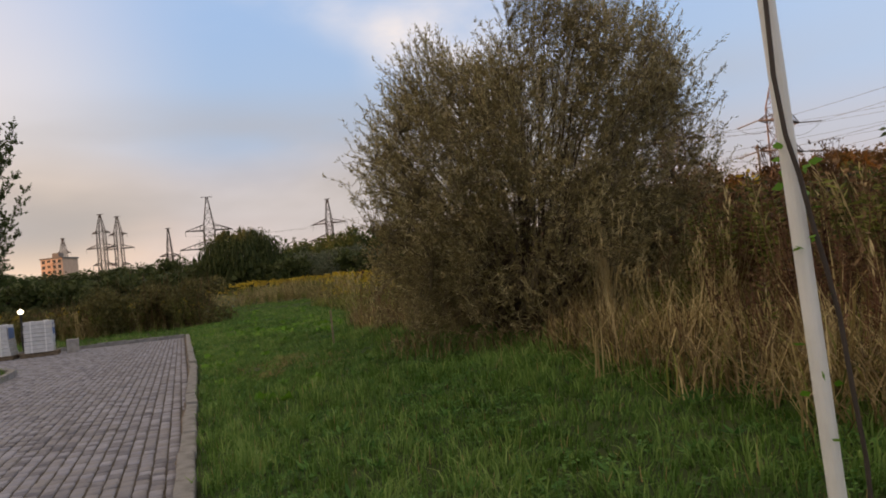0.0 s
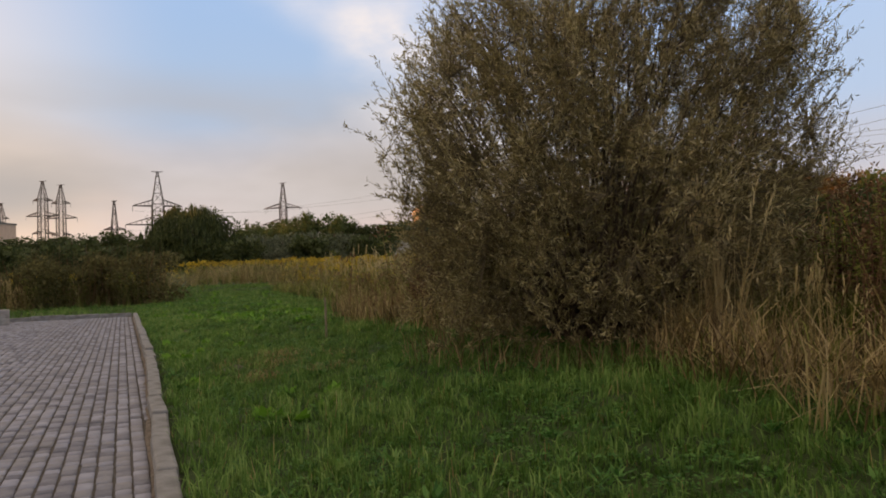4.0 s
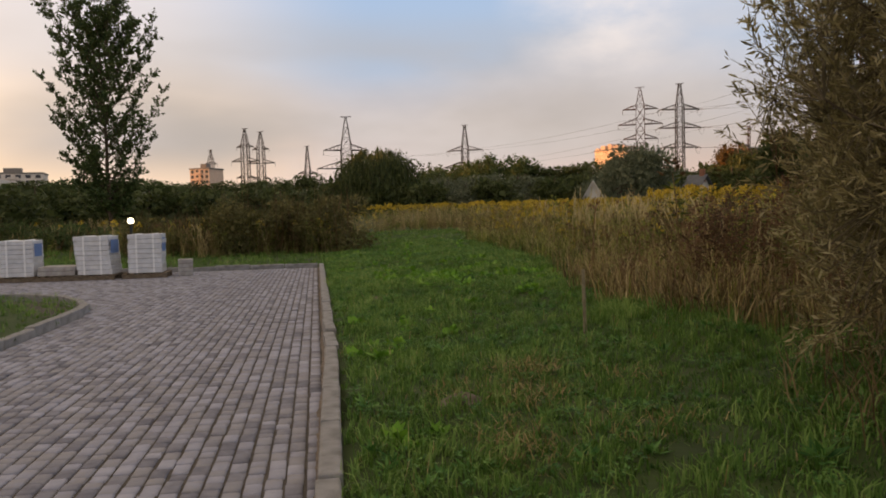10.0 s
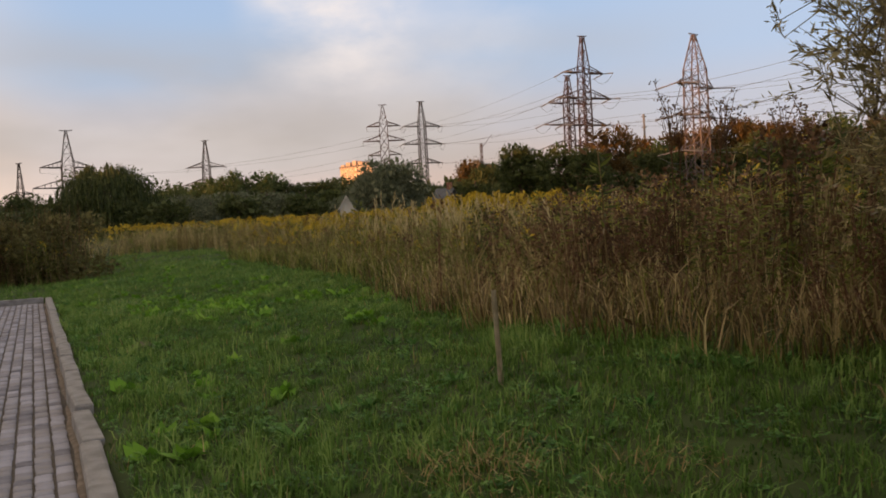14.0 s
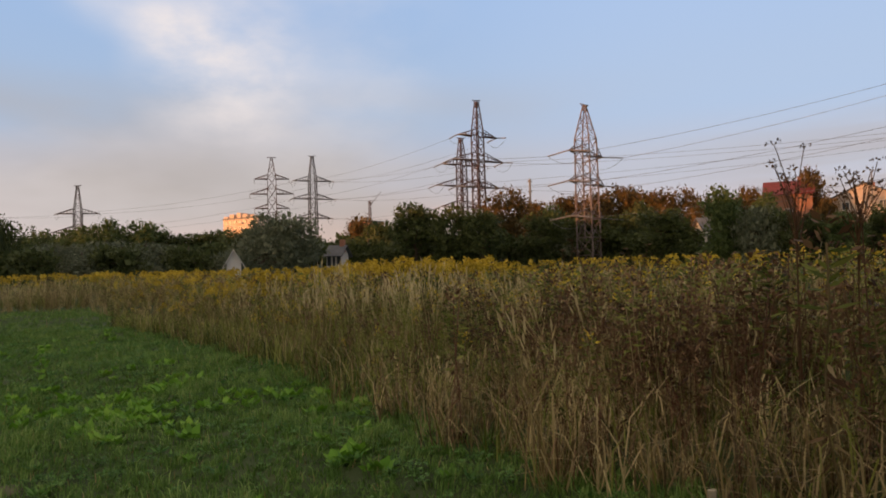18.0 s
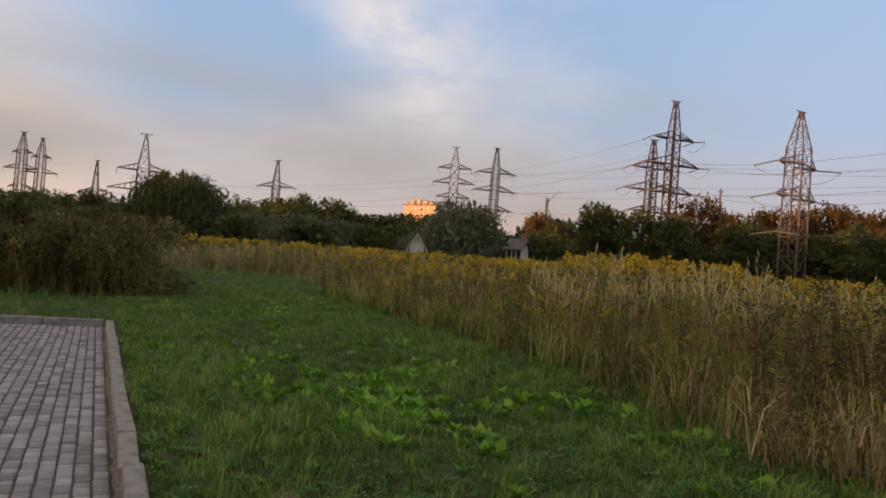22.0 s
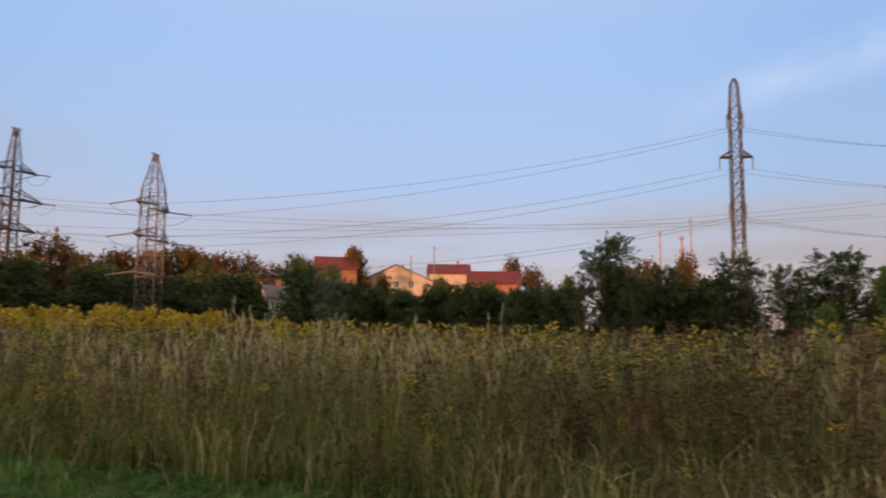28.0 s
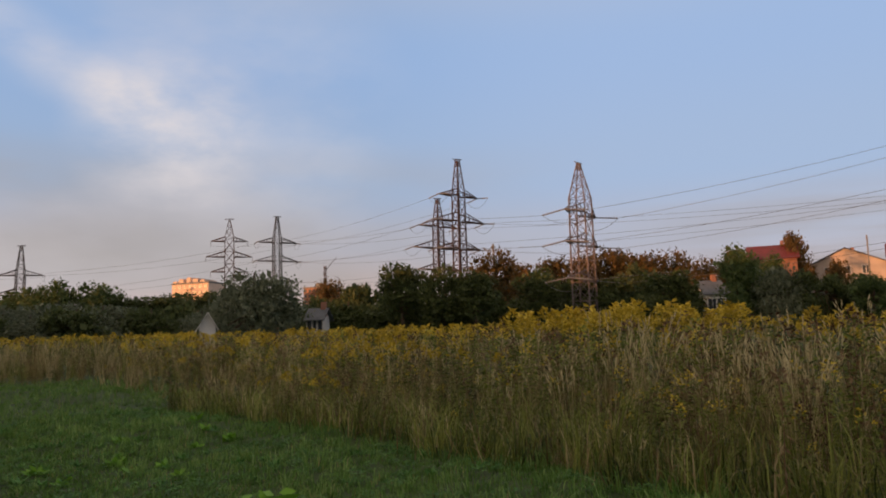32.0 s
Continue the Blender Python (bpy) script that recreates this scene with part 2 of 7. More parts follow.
# rusty leaf tones, with the low sun's orange mixed into the colour
M_T_RUST_LIT = leafy("tree_rust_lit", (0.06, 0.045, 0.016), (0.11, 0.075, 0.026), (0.19, 0.11, 0.035))
M_MAST = material("pale_mast_paint", [(0.3, (0.30, 0.16, 0.14)), (0.7, (0.42, 0.30, 0.27))], 0.7, scale=0.6, second=0.3)
M_TWIG = material("willow_twig", [(0.3, (0.10, 0.078, 0.045)), (0.7, (0.21, 0.17, 0.10))], 0.85, scale=12)
M_T_YOUNG = leafy("tree_young", (0.08, 0.13, 0.035), (0.16, 0.22, 0.065), (0.27, 0.33, 0.11))
M_STONE = material("paving_stone", [(0.2, (0.125, 0.125, 0.155)), (0.38, (0.205, 0.205, 0.24)), (0.5, (0.255, 0.25, 0.27)), (0.62, (0.265, 0.27, 0.325)), (0.8, (0.34, 0.345, 0.41))], 0.85, scale=9, bump=0.5, island="island", second=0.5)
M_STONE_P = material("paving_stone_single", [(0.2, (0.125, 0.125, 0.155)), (0.38, (0.205, 0.205, 0.24)), (0.5, (0.255, 0.25, 0.27)), (0.62, (0.265, 0.27, 0.325)), (0.8, (0.34, 0.345, 0.41))], 0.85, scale=9, bump=0.5, island="object", second=0.5)
M_JOINT = material("joint_sand", [(0.3, (0.055, 0.05, 0.044)), (0.7, (0.11, 0.095, 0.08))], 0.95, scale=20, bump=0.5)
M_KERB = material("kerb_concrete", [(0.3, (0.13, 0.126, 0.122)), (0.5, (0.25, 0.246, 0.246)), (0.75, (0.37, 0.368, 0.37))], 0.9, scale=8, bump=1.0, second=0.45, second_scale=1.6)
M_STEEL = material("weathered_steel", [(0.3, (0.035, 0.031, 0.030)), (0.7, (0.085, 0.075, 0.072))], 0.65, 0.2, scale=0.6, second=0.3)
# paler steel for one pylon, pinkish sunlight painted into its tone
M_STEEL_SUNLIT = material("pale_sunlit_steel", [(0.3, (0.10, 0.078, 0.073)), (0.7, (0.19, 0.15, 0.14))], 0.65, 0.1, scale=0.6, second=0.3)
M_STEEL_RED = material("rusty_steel", [(0.3, (0.055, 0.032, 0.028)), (0.7, (0.12, 0.075, 0.062))], 0.7, 0.2, scale=0.6, second=0.3)
M_WIRE = material("wire", [(0.0, (0.10, 0.10, 0.11)), (1.0, (0.16, 0.16, 0.17))], 0.5, 0.5)
M_INSUL = material("insulator", [(0.0, (0.13, 0.12, 0.12)), (1.0, (0.22, 0.21, 0.21))], 0.4)
M_WHITEPOLE = material("white_paint_pole", [(0.3, (0.72, 0.71, 0.69)), (0.6, (0.86, 0.85, 0.83))], 0.5, scale=5, second=0.3)
M_CABLE = material("dark_cable", [(0.0, (0.045, 0.035, 0.03)), (1.0, (0.10, 0.08, 0.07))], 0.7)
M_WOOD = material("grey_wood", [(0.3, (0.10, 0.075, 0.05)), (0.7, (0.22, 0.17, 0.12))], 0.85, scale=14, bump=0.5)
M_STAKE = material("dark_stake", [(0.3, (0.18, 0.155, 0.10)), (0.7, (0.34, 0.29, 0.20))], 0.9, scale=14, bump=0.5)
M_WRAP = material("shrink_wrap", [(0.3, (0.50, 0.51, 0.54)), (0.7, (0.68, 0.69, 0.72))], 0.35, scale=5, bump=0.4)
M_STRAP = material("pale_strap", [(0.0, (0.75, 0.76, 0.78)), (1.0, (0.85, 0.85, 0.86))], 0.4)
M_BLUE = material("blue_print", [(0.0, (0.10, 0.18, 0.42)), (1.0, (0.16, 0.26, 0.5))], 0.4)
M_BLOCK = material("stacked_block", [(0.3, (0.28, 0.26, 0.25)), (0.7, (0.44, 0.42, 0.40))], 0.9, scale=8, bump=0.4)
M_BLACK = material("black_metal", [(0.0, (0.02, 0.02, 0.02)), (1.0, (0.05, 0.05, 0.05))], 0.5)
M_PLASTER = material("cream_plaster", [(0.3, (0.40, 0.32, 0.27)), (0.7, (0.52, 0.43, 0.37))], 0.9, scale=0.8, second=0.3)
# plaster with the orange evening glow put into its base colour
M_SUNGLOW = material("sunglow_plaster", [(0.3, (0.60, 0.44, 0.34)), (0.7, (0.72, 0.55, 0.44))], 0.9, scale=0.8, second=0.3)
M_PALE = material("pale_plaster", [(0.3, (0.55, 0.52, 0.48)), (0.7, (0.68, 0.65, 0.61))], 0.9, scale=0.8, second=0.3)
M_BRICK = material("brick_red", [(0.3, (0.26, 0.12, 0.08)), (0.7, (0.36, 0.18, 0.12))], 0.9, scale=1.0, second=0.3)
M_ROOF_RED = material("red_roof", [(0.3, (0.10, 0.014, 0.015)), (0.7, (0.165, 0.025, 0.026))], 0.6, scale=1.0, second=0.3)
M_ROOF_GREY = material("grey_roof", [(0.3, (0.07, 0.075, 0.085)), (0.7, (0.13, 0.135, 0.15))], 0.7, scale=1.0, second=0.3)
M_GLASS = material("window_glass", [(0.0, (0.03, 0.035, 0.045)), (1.0, (0.05, 0.055, 0.065))], 0.3, spec=0.4)
M_CONC = material("pole_concrete", [(0.3, (0.16, 0.15, 0.14)), (0.7, (0.26, 0.245, 0.23))], 0.9, scale=4)

M_GLOBE = bpy.data.materials.new("lit_globe")
M_GLOBE.use_nodes = True
M_GLOBE.node_tree.nodes["Principled BSDF"].inputs["Emission Color"].default_value = (1.0, 0.86, 0.62, 1)
M_GLOBE.node_tree.nodes["Principled BSDF"].inputs["Emission Strength"].default_value = 4.0

# ---- mesh tools ----
rng = np.random.default_rng(7)


def link_mesh(name, verts, faces, mats, parent=None, tint=None, index=None, smooth=False):
    """One mesh object from arrays of vertices and quads."""
    v, f = np.asarray(verts, np.float32), np.asarray(faces, np.int32)
    me = bpy.data.meshes.new(name)
    me.vertices.add(len(v))
    me.vertices.foreach_set("co", v.ravel())
    n = f.shape[1]
    me.loops.add(f.size)
    me.loops.foreach_set("vertex_index", f.ravel())
    me.polygons.add(len(f))
    me.polygons.foreach_set("loop_start", np.arange(len(f), dtype=np.int32) * n)
    for m in mats if isinstance(mats, (list, tuple)) else [mats]:
        me.materials.append(m)
    if index is not None:
        me.polygons.foreach_set("material_index", np.asarray(index, np.int32))
    if tint is not None:
        a = me.attributes.new("tint", "FLOAT", "POINT")
        a.data.foreach_set("value", np.asarray(tint, np.float32))
    me.update(calc_edges=True)
    if smooth:
        me.shade_smooth()
    ob = new(name, me)
    ob.parent = parent
    return ob


def part(name, bm, mat, parent=None, label=""):
    """Links a bmesh as one mesh object."""
    me = bpy.data.meshes.new(name)
    bm.to_mesh(me)
    bm.free()
    me.materials.append(mat)
    ob = new(name, me)
    ob.parent = parent
    return tagged(ob, label)


def thing(name, label, category, at=(0, 0, 0), rz=0, group="", kind=""):
    ob = new(name)
    ob.empty_display_size = 0.2
    ob.matrix_world = pose(*at, 0, 0, rz)
    return tagged(ob, label, category, group, kind)


def box(bm, x0, x1, y0, y1, z0, z1, bevel=0.0):
    vs = [bm.verts.new(p) for p in ((x0, y0, z0), (x1, y0, z0), (x1, y1, z0), (x0, y1, z0), (x0, y0, z1), (x1, y0, z1), (x1, y1, z1), (x0, y1, z1))]
    fs = [bm.faces.new([vs[i] for i in q]) for q in ((3, 2, 1, 0), (4, 5, 6, 7), (0, 1, 5, 4), (1, 2, 6, 5), (2, 3, 7, 6), (3, 0, 4, 7))]
    if bevel:
        es = list({e for f in fs for e in f.edges})
        bmesh.ops.bevel(bm, geom=es, offset=bevel, segments=2, affect="EDGES", profile=0.5)
    return bm


def rod(bm, a, b, r0, r1=None, sides=8, cap=True):
    """A tapered rod from a to b."""
    a, b = Vector(a), Vector(b)
    r1 = r0 if r1 is None else r1
    q = (b - a).to_track_quat("Z", "Y").to_matrix()
    rings = []
    for p, r in ((a, r0), (b, r1)):
        rings.append([bm.verts.new(p + q @ Vector((r * math.cos(2 * math.pi * i / sides), r * math.sin(2 * math.pi * i / sides), 0))) for i in range(sides)])
    for i in range(sides):
        bm.faces.new((rings[0][i], rings[0][(i + 1) % sides], rings[1][(i + 1) % sides], rings[1][i]))
    if cap:
        bm.faces.new(rings[0][::-1])
        bm.faces.new(rings[1])
    return bm


class Growth:
    """Gathers quads with a tint per vertex and a material index per face."""

    def __init__(self):
        self.v, self.f, self.t, self.m, self.n = [], [], [], [], 0

    def add(self, v, f, t, m):
        self.v.append(v)
        self.f.append(f + self.n)
        self.t.append(t)
        self.m.append(m)
        self.n += len(v)

    def leaves(self, base, way, length, width, tint, mat=0, flat=None):
        """Diamond leaves: arrays of base points, unit directions, lengths, widths."""
        k = len(base)
        if k == 0:
            return
        if flat is None:
            flat = rng.normal(size=(k, 3))
        side = np.cross(way, flat)
        side /= np.linalg.norm(side, axis=1)[:, None] + 1e-9
        length, width = np.broadcast_to(length, k)[:, None], np.broadcast_to(width, k)[:, None]
        mid = base + way * length * 0.45
        v = np.stack([base, mid + side * width * 0.5, base + way * length, mid - side * width * 0.5], 1).reshape(-1, 3)
        self.add(v, np.arange(4 * k).reshape(-1, 4), np.repeat(np.broadcast_to(tint, k), 4), np.full(k, mat))

    def tubes(self, a, b, ra, rb, tint, mat=0):
        """Three-sided tubes between arrays of points."""
        k = len(a)
        if k == 0:
            return
        way = b - a
        way = way / (np.linalg.norm(way, axis=1)[:, None] + 1e-9)
        ref = np.where(np.abs(way[:, 2:3]) < 0.9, np.array([[0, 0, 1.0]]), np.array([[1.0, 0, 0]]))
        u = np.cross(way, ref)
        u /= np.linalg.norm(u, axis=1)[:, None]
        w = np.cross(way, u)
        ra, rb = np.broadcast_to(ra, k)[:, None], np.broadcast_to(rb, k)[:, None]
        v = []
        for p, r in ((a, ra), (b, rb)):
            for i in range(3):
                c, s_ = math.cos(2.0944 * i), math.sin(2.0944 * i)
                v.append(p + (u * c + w * s_) * r)
        v = np.stack(v, 1).reshape(-1, 3)
        q = np.array([[0, 1, 4, 3], [1, 2, 5, 4], [2, 0, 3, 5]])
        f = (np.arange(k)[:, None, None] * 6 + q[None]).reshape(-1, 4)
        self.add(v, f, np.repeat(np.broadcast_to(tint, k), 6), np.full(3 * k, mat))

    def blades(self, base, yaw, lean, length, width, tint, mat=0, bend=0.5):
        """Bent grass blades of two quads each."""
        k = len(base)
        if k == 0:
            return
        h = np.stack([np.cos(yaw), np.sin(yaw), np.zeros(k)], 1)
        s_ = np.stack([-np.sin(yaw), np.cos(yaw), np.zeros(k)], 1)
        length, width, lean = (np.broadcast_to(x, k)[:, None] for x in (length, width, lean))
        up = np.array([[0, 0, 1.0]])
        p1 = base + up * length * 0.55 * np.cos(lean) + h * length * 0.55 * np.sin(lean)
        l2 = lean + bend
        p2 = p1 + up * length * 0.45 * np.cos(l2) + h * length * 0.45 * np.sin(l2)
        v = np.stack([base - s_ * width / 2, base + s_ * width / 2, p1 + s_ * width * 0.4, p1 - s_ * width * 0.4, p2 + s_ * width * 0.06, p2 - s_ * width * 0.06], 1).reshape(-1, 3)
        q = np.array([[0, 1, 2, 3], [3, 2, 4, 5]])
        f = (np.arange(k)[:, None, None] * 6 + q[None]).reshape(-1, 4)
        self.add(v, f, np.repeat(np.broadcast_to(tint, k), 6), np.repeat(np.broadcast_to(mat, k), 2))

    def slivers(self, base, yaw, lean, length, width, tint, mat=0):
        """Straight tapering grass blades of one quad each."""
        k = len(base)
        h = np.stack([np.cos(yaw), np.sin(yaw), np.zeros(k)], 1)
        s_ = np.stack([-np.sin(yaw), np.cos(yaw), np.zeros(k)], 1)
        length, width, lean = (np.broadcast_to(x, k)[:, None] for x in (length, width, lean))
        tip = base + np.array([[0, 0, 1.0]]) * length * np.cos(lean) + h * length * np.sin(lean)
        v = np.stack([base - s_ * width / 2, base + s_ * width / 2, tip + s_ * width * 0.1, tip - s_ * width * 0.1], 1).reshape(-1, 3)
        self.add(v, np.arange(4 * k).reshape(-1, 4), np.repeat(np.broadcast_to(tint, k), 4), np.broadcast_to(mat, k).copy())

    def arrays(self):
        return np.concatenate(self.v), np.concatenate(self.f), np.concatenate(self.t), np.concatenate(self.m)

    def link(self, name, mats, parent=None):
        v, f, t, m = self.arrays()
        return link_mesh(name, v, f, mats, parent, t, m)


def unit(v):
    return v / (np.linalg.norm(v, axis=-1, keepdims=True) + 1e-9)


def spread(templates, pos, scale, tint, lean=0.12):
    """Copies of template plants (arrays) at many places, turned and scaled by chance, gathered as one set of arrays."""
    out = Growth()
    which = rng.integers(0, len(templates), len(pos))
    for i, (v, f, t, m) in enumerate(templates):
        sel = which == i
        k = int(sel.sum())
        if not k:
            continue
        a = rng.uniform(0, 2 * math.pi, k)
        c, s_ = np.cos(a)[:, None], np.sin(a)[:, None]
        sc = scale[sel][:, None]
        x = (v[None, :, 0] * c - v[None, :, 1] * s_) * sc
        y = (v[None, :, 0] * s_ + v[None, :, 1] * c) * sc
        z = v[None, :, 2] * sc
        lx, ly = rng.normal(0, lean, (k, 1)), rng.normal(0, lean, (k, 1))
        w = np.stack([x + z * lx, y + z * ly, z], 2) + pos[sel][:, None, :]
        ff = f[None] + (np.arange(k) * len(v))[:, None, None]
        tt = np.clip(0.5 + 0.72 * (t[None] - 0.5) + 0.62 * (tint[sel][:, None] - 0.5), 0, 1)
        out.add(w.reshape(-1, 3), ff.reshape(-1, 4), tt.ravel(), np.tile(m, k))
    return out


# ---- ground ----
def kerb_x(y):
    """The line of the kerb beside the lawn, which bends slightly."""
    return np.interp(y, [-42, -30, -22, -13.5, 0], [-0.5, -0.34, -0.17, 0.0, 0.0])


def gz(x, y):
    """Height of the ground: the lawn rises gently from the kerb, the meadow goes on rising."""
    x, y = np.asarray(x, float), np.asarray(y, float)
    far = np.clip(np.hypot(x, y + 14) - 20, 0, 130)
    z = 0.05 + 0.085 * np.clip(x, 0, 4.2) + 0.006 * np.clip(x - 4, 0, 40) + 0.013 * far + 0.006 * np.clip(y, 0, 20)
    z += 0.025 * np.sin(x * 1.3 + y * 0.7) * np.clip(x, 0, 1) + 0.02 * np.sin(y * 1.9 - x) * np.clip(x, 0, 1)
    return z


def paved(x, y):
    x, y = np.asarray(x, float), np.asarray(y, float)
    lane = (x < kerb_x(y) + 0.05) & (y < 0.10)
    isle = (x < -3.47) & (y < -8.9)
    bend = (x < -3.47) & (y < -6.4 - np.abs(x + 5.4) * 0.0) & (y >= -8.9) & (((x + 5.9) / 2.17) ** 2 + ((y + 8.9) / 2.5) ** 2 < 1) | (x < -5.9) & (y < -6.3)
    return lane & ~isle & ~bend


gx = np.unique(np.concatenate([np.linspace(-900, -60, 8), np.linspace(-60, -16, 12), np.linspace(-16, -0.5, 32), [-0.42, -0.34, -0.25, -0.17, -0.09, 0.0, 0.07, 0.2], np.linspace(0.5, 9, 26), np.linspace(10, 60, 18), np.linspace(70, 300, 14), [400, 600, 1000, 1800]]))
gy = np.unique(np.concatenate([[-900, -400, -200, -120], np.linspace(-80, -30, 9), np.linspace(-29, -0.4, 60), [-0.09, 0.0, 0.09, 0.3], np.linspace(0.8, 24, 36), np.linspace(27, 120, 20), np.linspace(140, 400, 10), [500, 700, 1000, 1800]]))
X, Y = np.meshgrid(gx, gy)
Z = np.where(paved(X, Y), -0.08, gz(X, Y))
shore = (X < -3) & (paved(X + 0.5, Y) | paved(X, Y + 0.5) | paved(X + 0.5, Y + 0.5))
Z = np.where(shore, -0.08, Z)
nx, ny = len(gx), len(gy)
ids = np.arange(nx * ny).reshape(ny, nx)
quads = np.stack([ids[:-1, :-1], ids[:-1, 1:], ids[1:, 1:], ids[1:, :-1]], -1).reshape(-1, 4)
ground = link_mesh("ground", np.stack([X, Y, Z], -1).reshape(-1, 3), quads, M_SOIL, smooth=True)
tagged(ground, "grassy soil of a lawn and rising meadow", "ground", kind="structure")

# ---- large trees, shrubs ----
def crown_leaves(g, centres, radii, count, size, flatness=0.6, mat=0, droop=0.0):
    """Leaf clumps on the outside of many overlapping blobs."""
    k = len(centres)
    which = rng.integers(0, k, count)
    d = unit(rng.normal(size=(count, 3)))
    r = radii[which] * rng.uniform(0.5, 1.2, count)[:, None]
    base = centres[which] + d * r
    way = unit(d * 0.5 + rng.normal(size=(count, 3)) * 0.7 + np.array([[0, 0, 0.2 - droop]]))
    ln = size * rng.uniform(0.6, 1.4, count)
    light = np.clip(rng.uniform(0, 1, count) * 0.7 + rng.uniform(0, 1, k)[which] * 0.35, 0, 1)
    g.leaves(base, way, ln, ln * flatness, light, mat)


def pinnate(g, centres, radii, fronds, size):
    """Long arching fronds, each with a row of leaflets on both sides."""
    k = len(centres)
    which = rng.integers(0, k, fronds)
    d = unit(rng.normal(size=(fronds, 3)) + np.array([[0, 0, 0.25]]))
    base = centres[which] + d * radii[which] * rng.uniform(0.35, 0.9, (fronds, 1))
    ln = size * rng.uniform(1.8, 3.4, fronds)[:, None]
    side = unit(np.cross(d, rng.normal(0, 0.35, (fronds, 3)) + np.array([[0, 0, 1.0]])))
    light = np.clip(rng.uniform(0, 1, fronds) * 0.7 + rng.uniform(0, 0.35, k)[which], 0, 1)
    for j in range(8):
        t = (j + 1) / 8
        p = base + d * ln * t - np.array([[0, 0, 0.35]]) * ln * t * t
        for s_ in (-1, 1):
            w = unit(side * s_ + d * 0.45 + rng.normal(0, 0.12, d.shape) - np.array([[0, 0, 0.25]]))
            g.leaves(p, w, size * (1.05 - 0.55 * t) * rng.uniform(0.8, 1.2, fronds), size * 0.24, light, 0, np.cross(side, d) + rng.normal(0, 0.2, d.shape))


def far_tree(name, label, mat, shape, h, w, count=6000, size=0.31, category="tree"):
    """A tree with a tapered trunk, limbs and a crown of leaf clumps, standing at the origin."""
    ob = thing(name, label, category)
    g = Growth()
    n = 44
    zz = rng.uniform(0.08, 0.93, n) if shape != "column" else np.linspace(0.2, 0.95, n)
    prof = {"round": np.sqrt(np.clip(1 - ((zz - 0.5) / 0.52) ** 2, 0.05, 1)), "fronds": np.sqrt(np.clip(1 - ((zz - 0.45) / 0.56) ** 2, 0.05, 1)), "cone": np.clip(1.05 - zz, 0.1, 1), "column": 0.5 + 0.5 * np.sin(zz * 3.1),
            "weep": np.sqrt(np.clip(1 - ((zz - 0.45) / 0.6) ** 2, 0.05, 1)), "bush": np.sqrt(np.clip(1 - (zz * 0.92) ** 2, 0.05, 1))}[shape]
    if shape == "bush":
        zz = zz * 0.8 - 0.1
    if shape == "weep":
        zz = 0.25 + 0.62 * zz
    a = rng.uniform(0, 2 * math.pi, n)
    rr = np.sqrt(rng.uniform(0.02, 1, n)) * prof * w * 0.35
    c = np.stack([np.cos(a) * rr, np.sin(a) * rr, zz * h], 1)
    rad = np.stack([w * rng.uniform(0.12, 0.22, n)] * 2 + [h * rng.uniform(0.09, 0.15, n)], 1)
    if shape == "fronds":
        pinnate(g, c, rad, count // 17, size)
    else:
        crown_leaves(g, c, rad, count, size, 0.62)
    if size > 0.155 and shape not in ("fronds", "weep"):
        crown_leaves(g, c, rad * 0.72, count // 7, size * 2.4, 0.8)
    if shape == "weep":
        k = count // 2
        aa, top = rng.uniform(0, 2 * math.pi, k), rng.uniform(0.3, 1.0, k) * h
        r2 = w * 0.5 * np.sqrt(np.clip(1 - ((top / h - 0.45) / 0.6) ** 2, 0.05, 1)) * rng.uniform(0.55, 0.98, k) * (0.88 + 0.12 * np.sin(aa * 3 + 1) + 0.1 * np.sin(aa * 7))
        top = top * (0.95 + 0.06 * np.sin(aa * 5))
        b = np.stack([np.cos(aa) * r2, np.sin(aa) * r2, top], 1)
        g.leaves(b, unit(np.array([[0, 0, -1.0]]) + rng.normal(0, 0.12, (k, 3))), rng.uniform(0.08, 0.24, k) * h, size * 0.45, rng.uniform(0, 1, k))
    g.link("crown", [mat], ob)
    t = Growth()
    t.tubes(np.array([[0, 0, -0.3], [0, 0, h * 0.3]]), np.array([[0, 0, h * 0.3], [0, 0, h * 0.75]]), np.array([w * 0.035, w * 0.026]), np.array([w * 0.026, w * 0.008]), 0.5)
    t.tubes(np.tile([[0, 0, h * 0.3]], (n, 1)) + np.stack([0 * zz, 0 * zz, zz * h * 0.2], 1), c, w * 0.012, w * 0.004, 0.5)
    t.link("trunk", [M_BARK], ob)
    return ob


def polar(az, d, eye=(-0.25, -13.0)):
    a = radians(az)
    x, y = eye[0] + d * math.sin(a), eye[1] + d * math.cos(a)
    return x, y, float(gz(x, y))


KINDS = {}


def plant_tree(kind, az, d, top, width, eye=(-0.25, -13.0), label=None):
    """A tree of a kind at a bearing and distance; top: the angle of its tip above eye level; width in degrees."""
    x, y, z = polar(az, d, eye)
    h = 1.4 + d * math.tan(radians(top)) - z
    w = d * radians(width) * (1.25 if kind == "rust_lit" else 1)
    src = rng.choice(KINDS[kind])
    hh, ww = src["h"], src["w"]
    if kind in ("bush", "silver"):
        me = src.children[0].data
        co = np.empty(len(me.vertices) * 3, np.float32)
        me.vertices.foreach_get("co", co)
        co = co.reshape(-1, 3)
        hh, ww = np.percentile(co[:, 2], 99.3), 2 * np.percentile(np.abs(co[:, 0]), 98)
    ob = copy_thing(src, pose(x, y, z - 0.1, 0, 0, rng.uniform(0, 360)) @ Matrix.Diagonal((w / ww, w / ww, h / hh, 1)))
    return tagged(ob, label or src["label"])


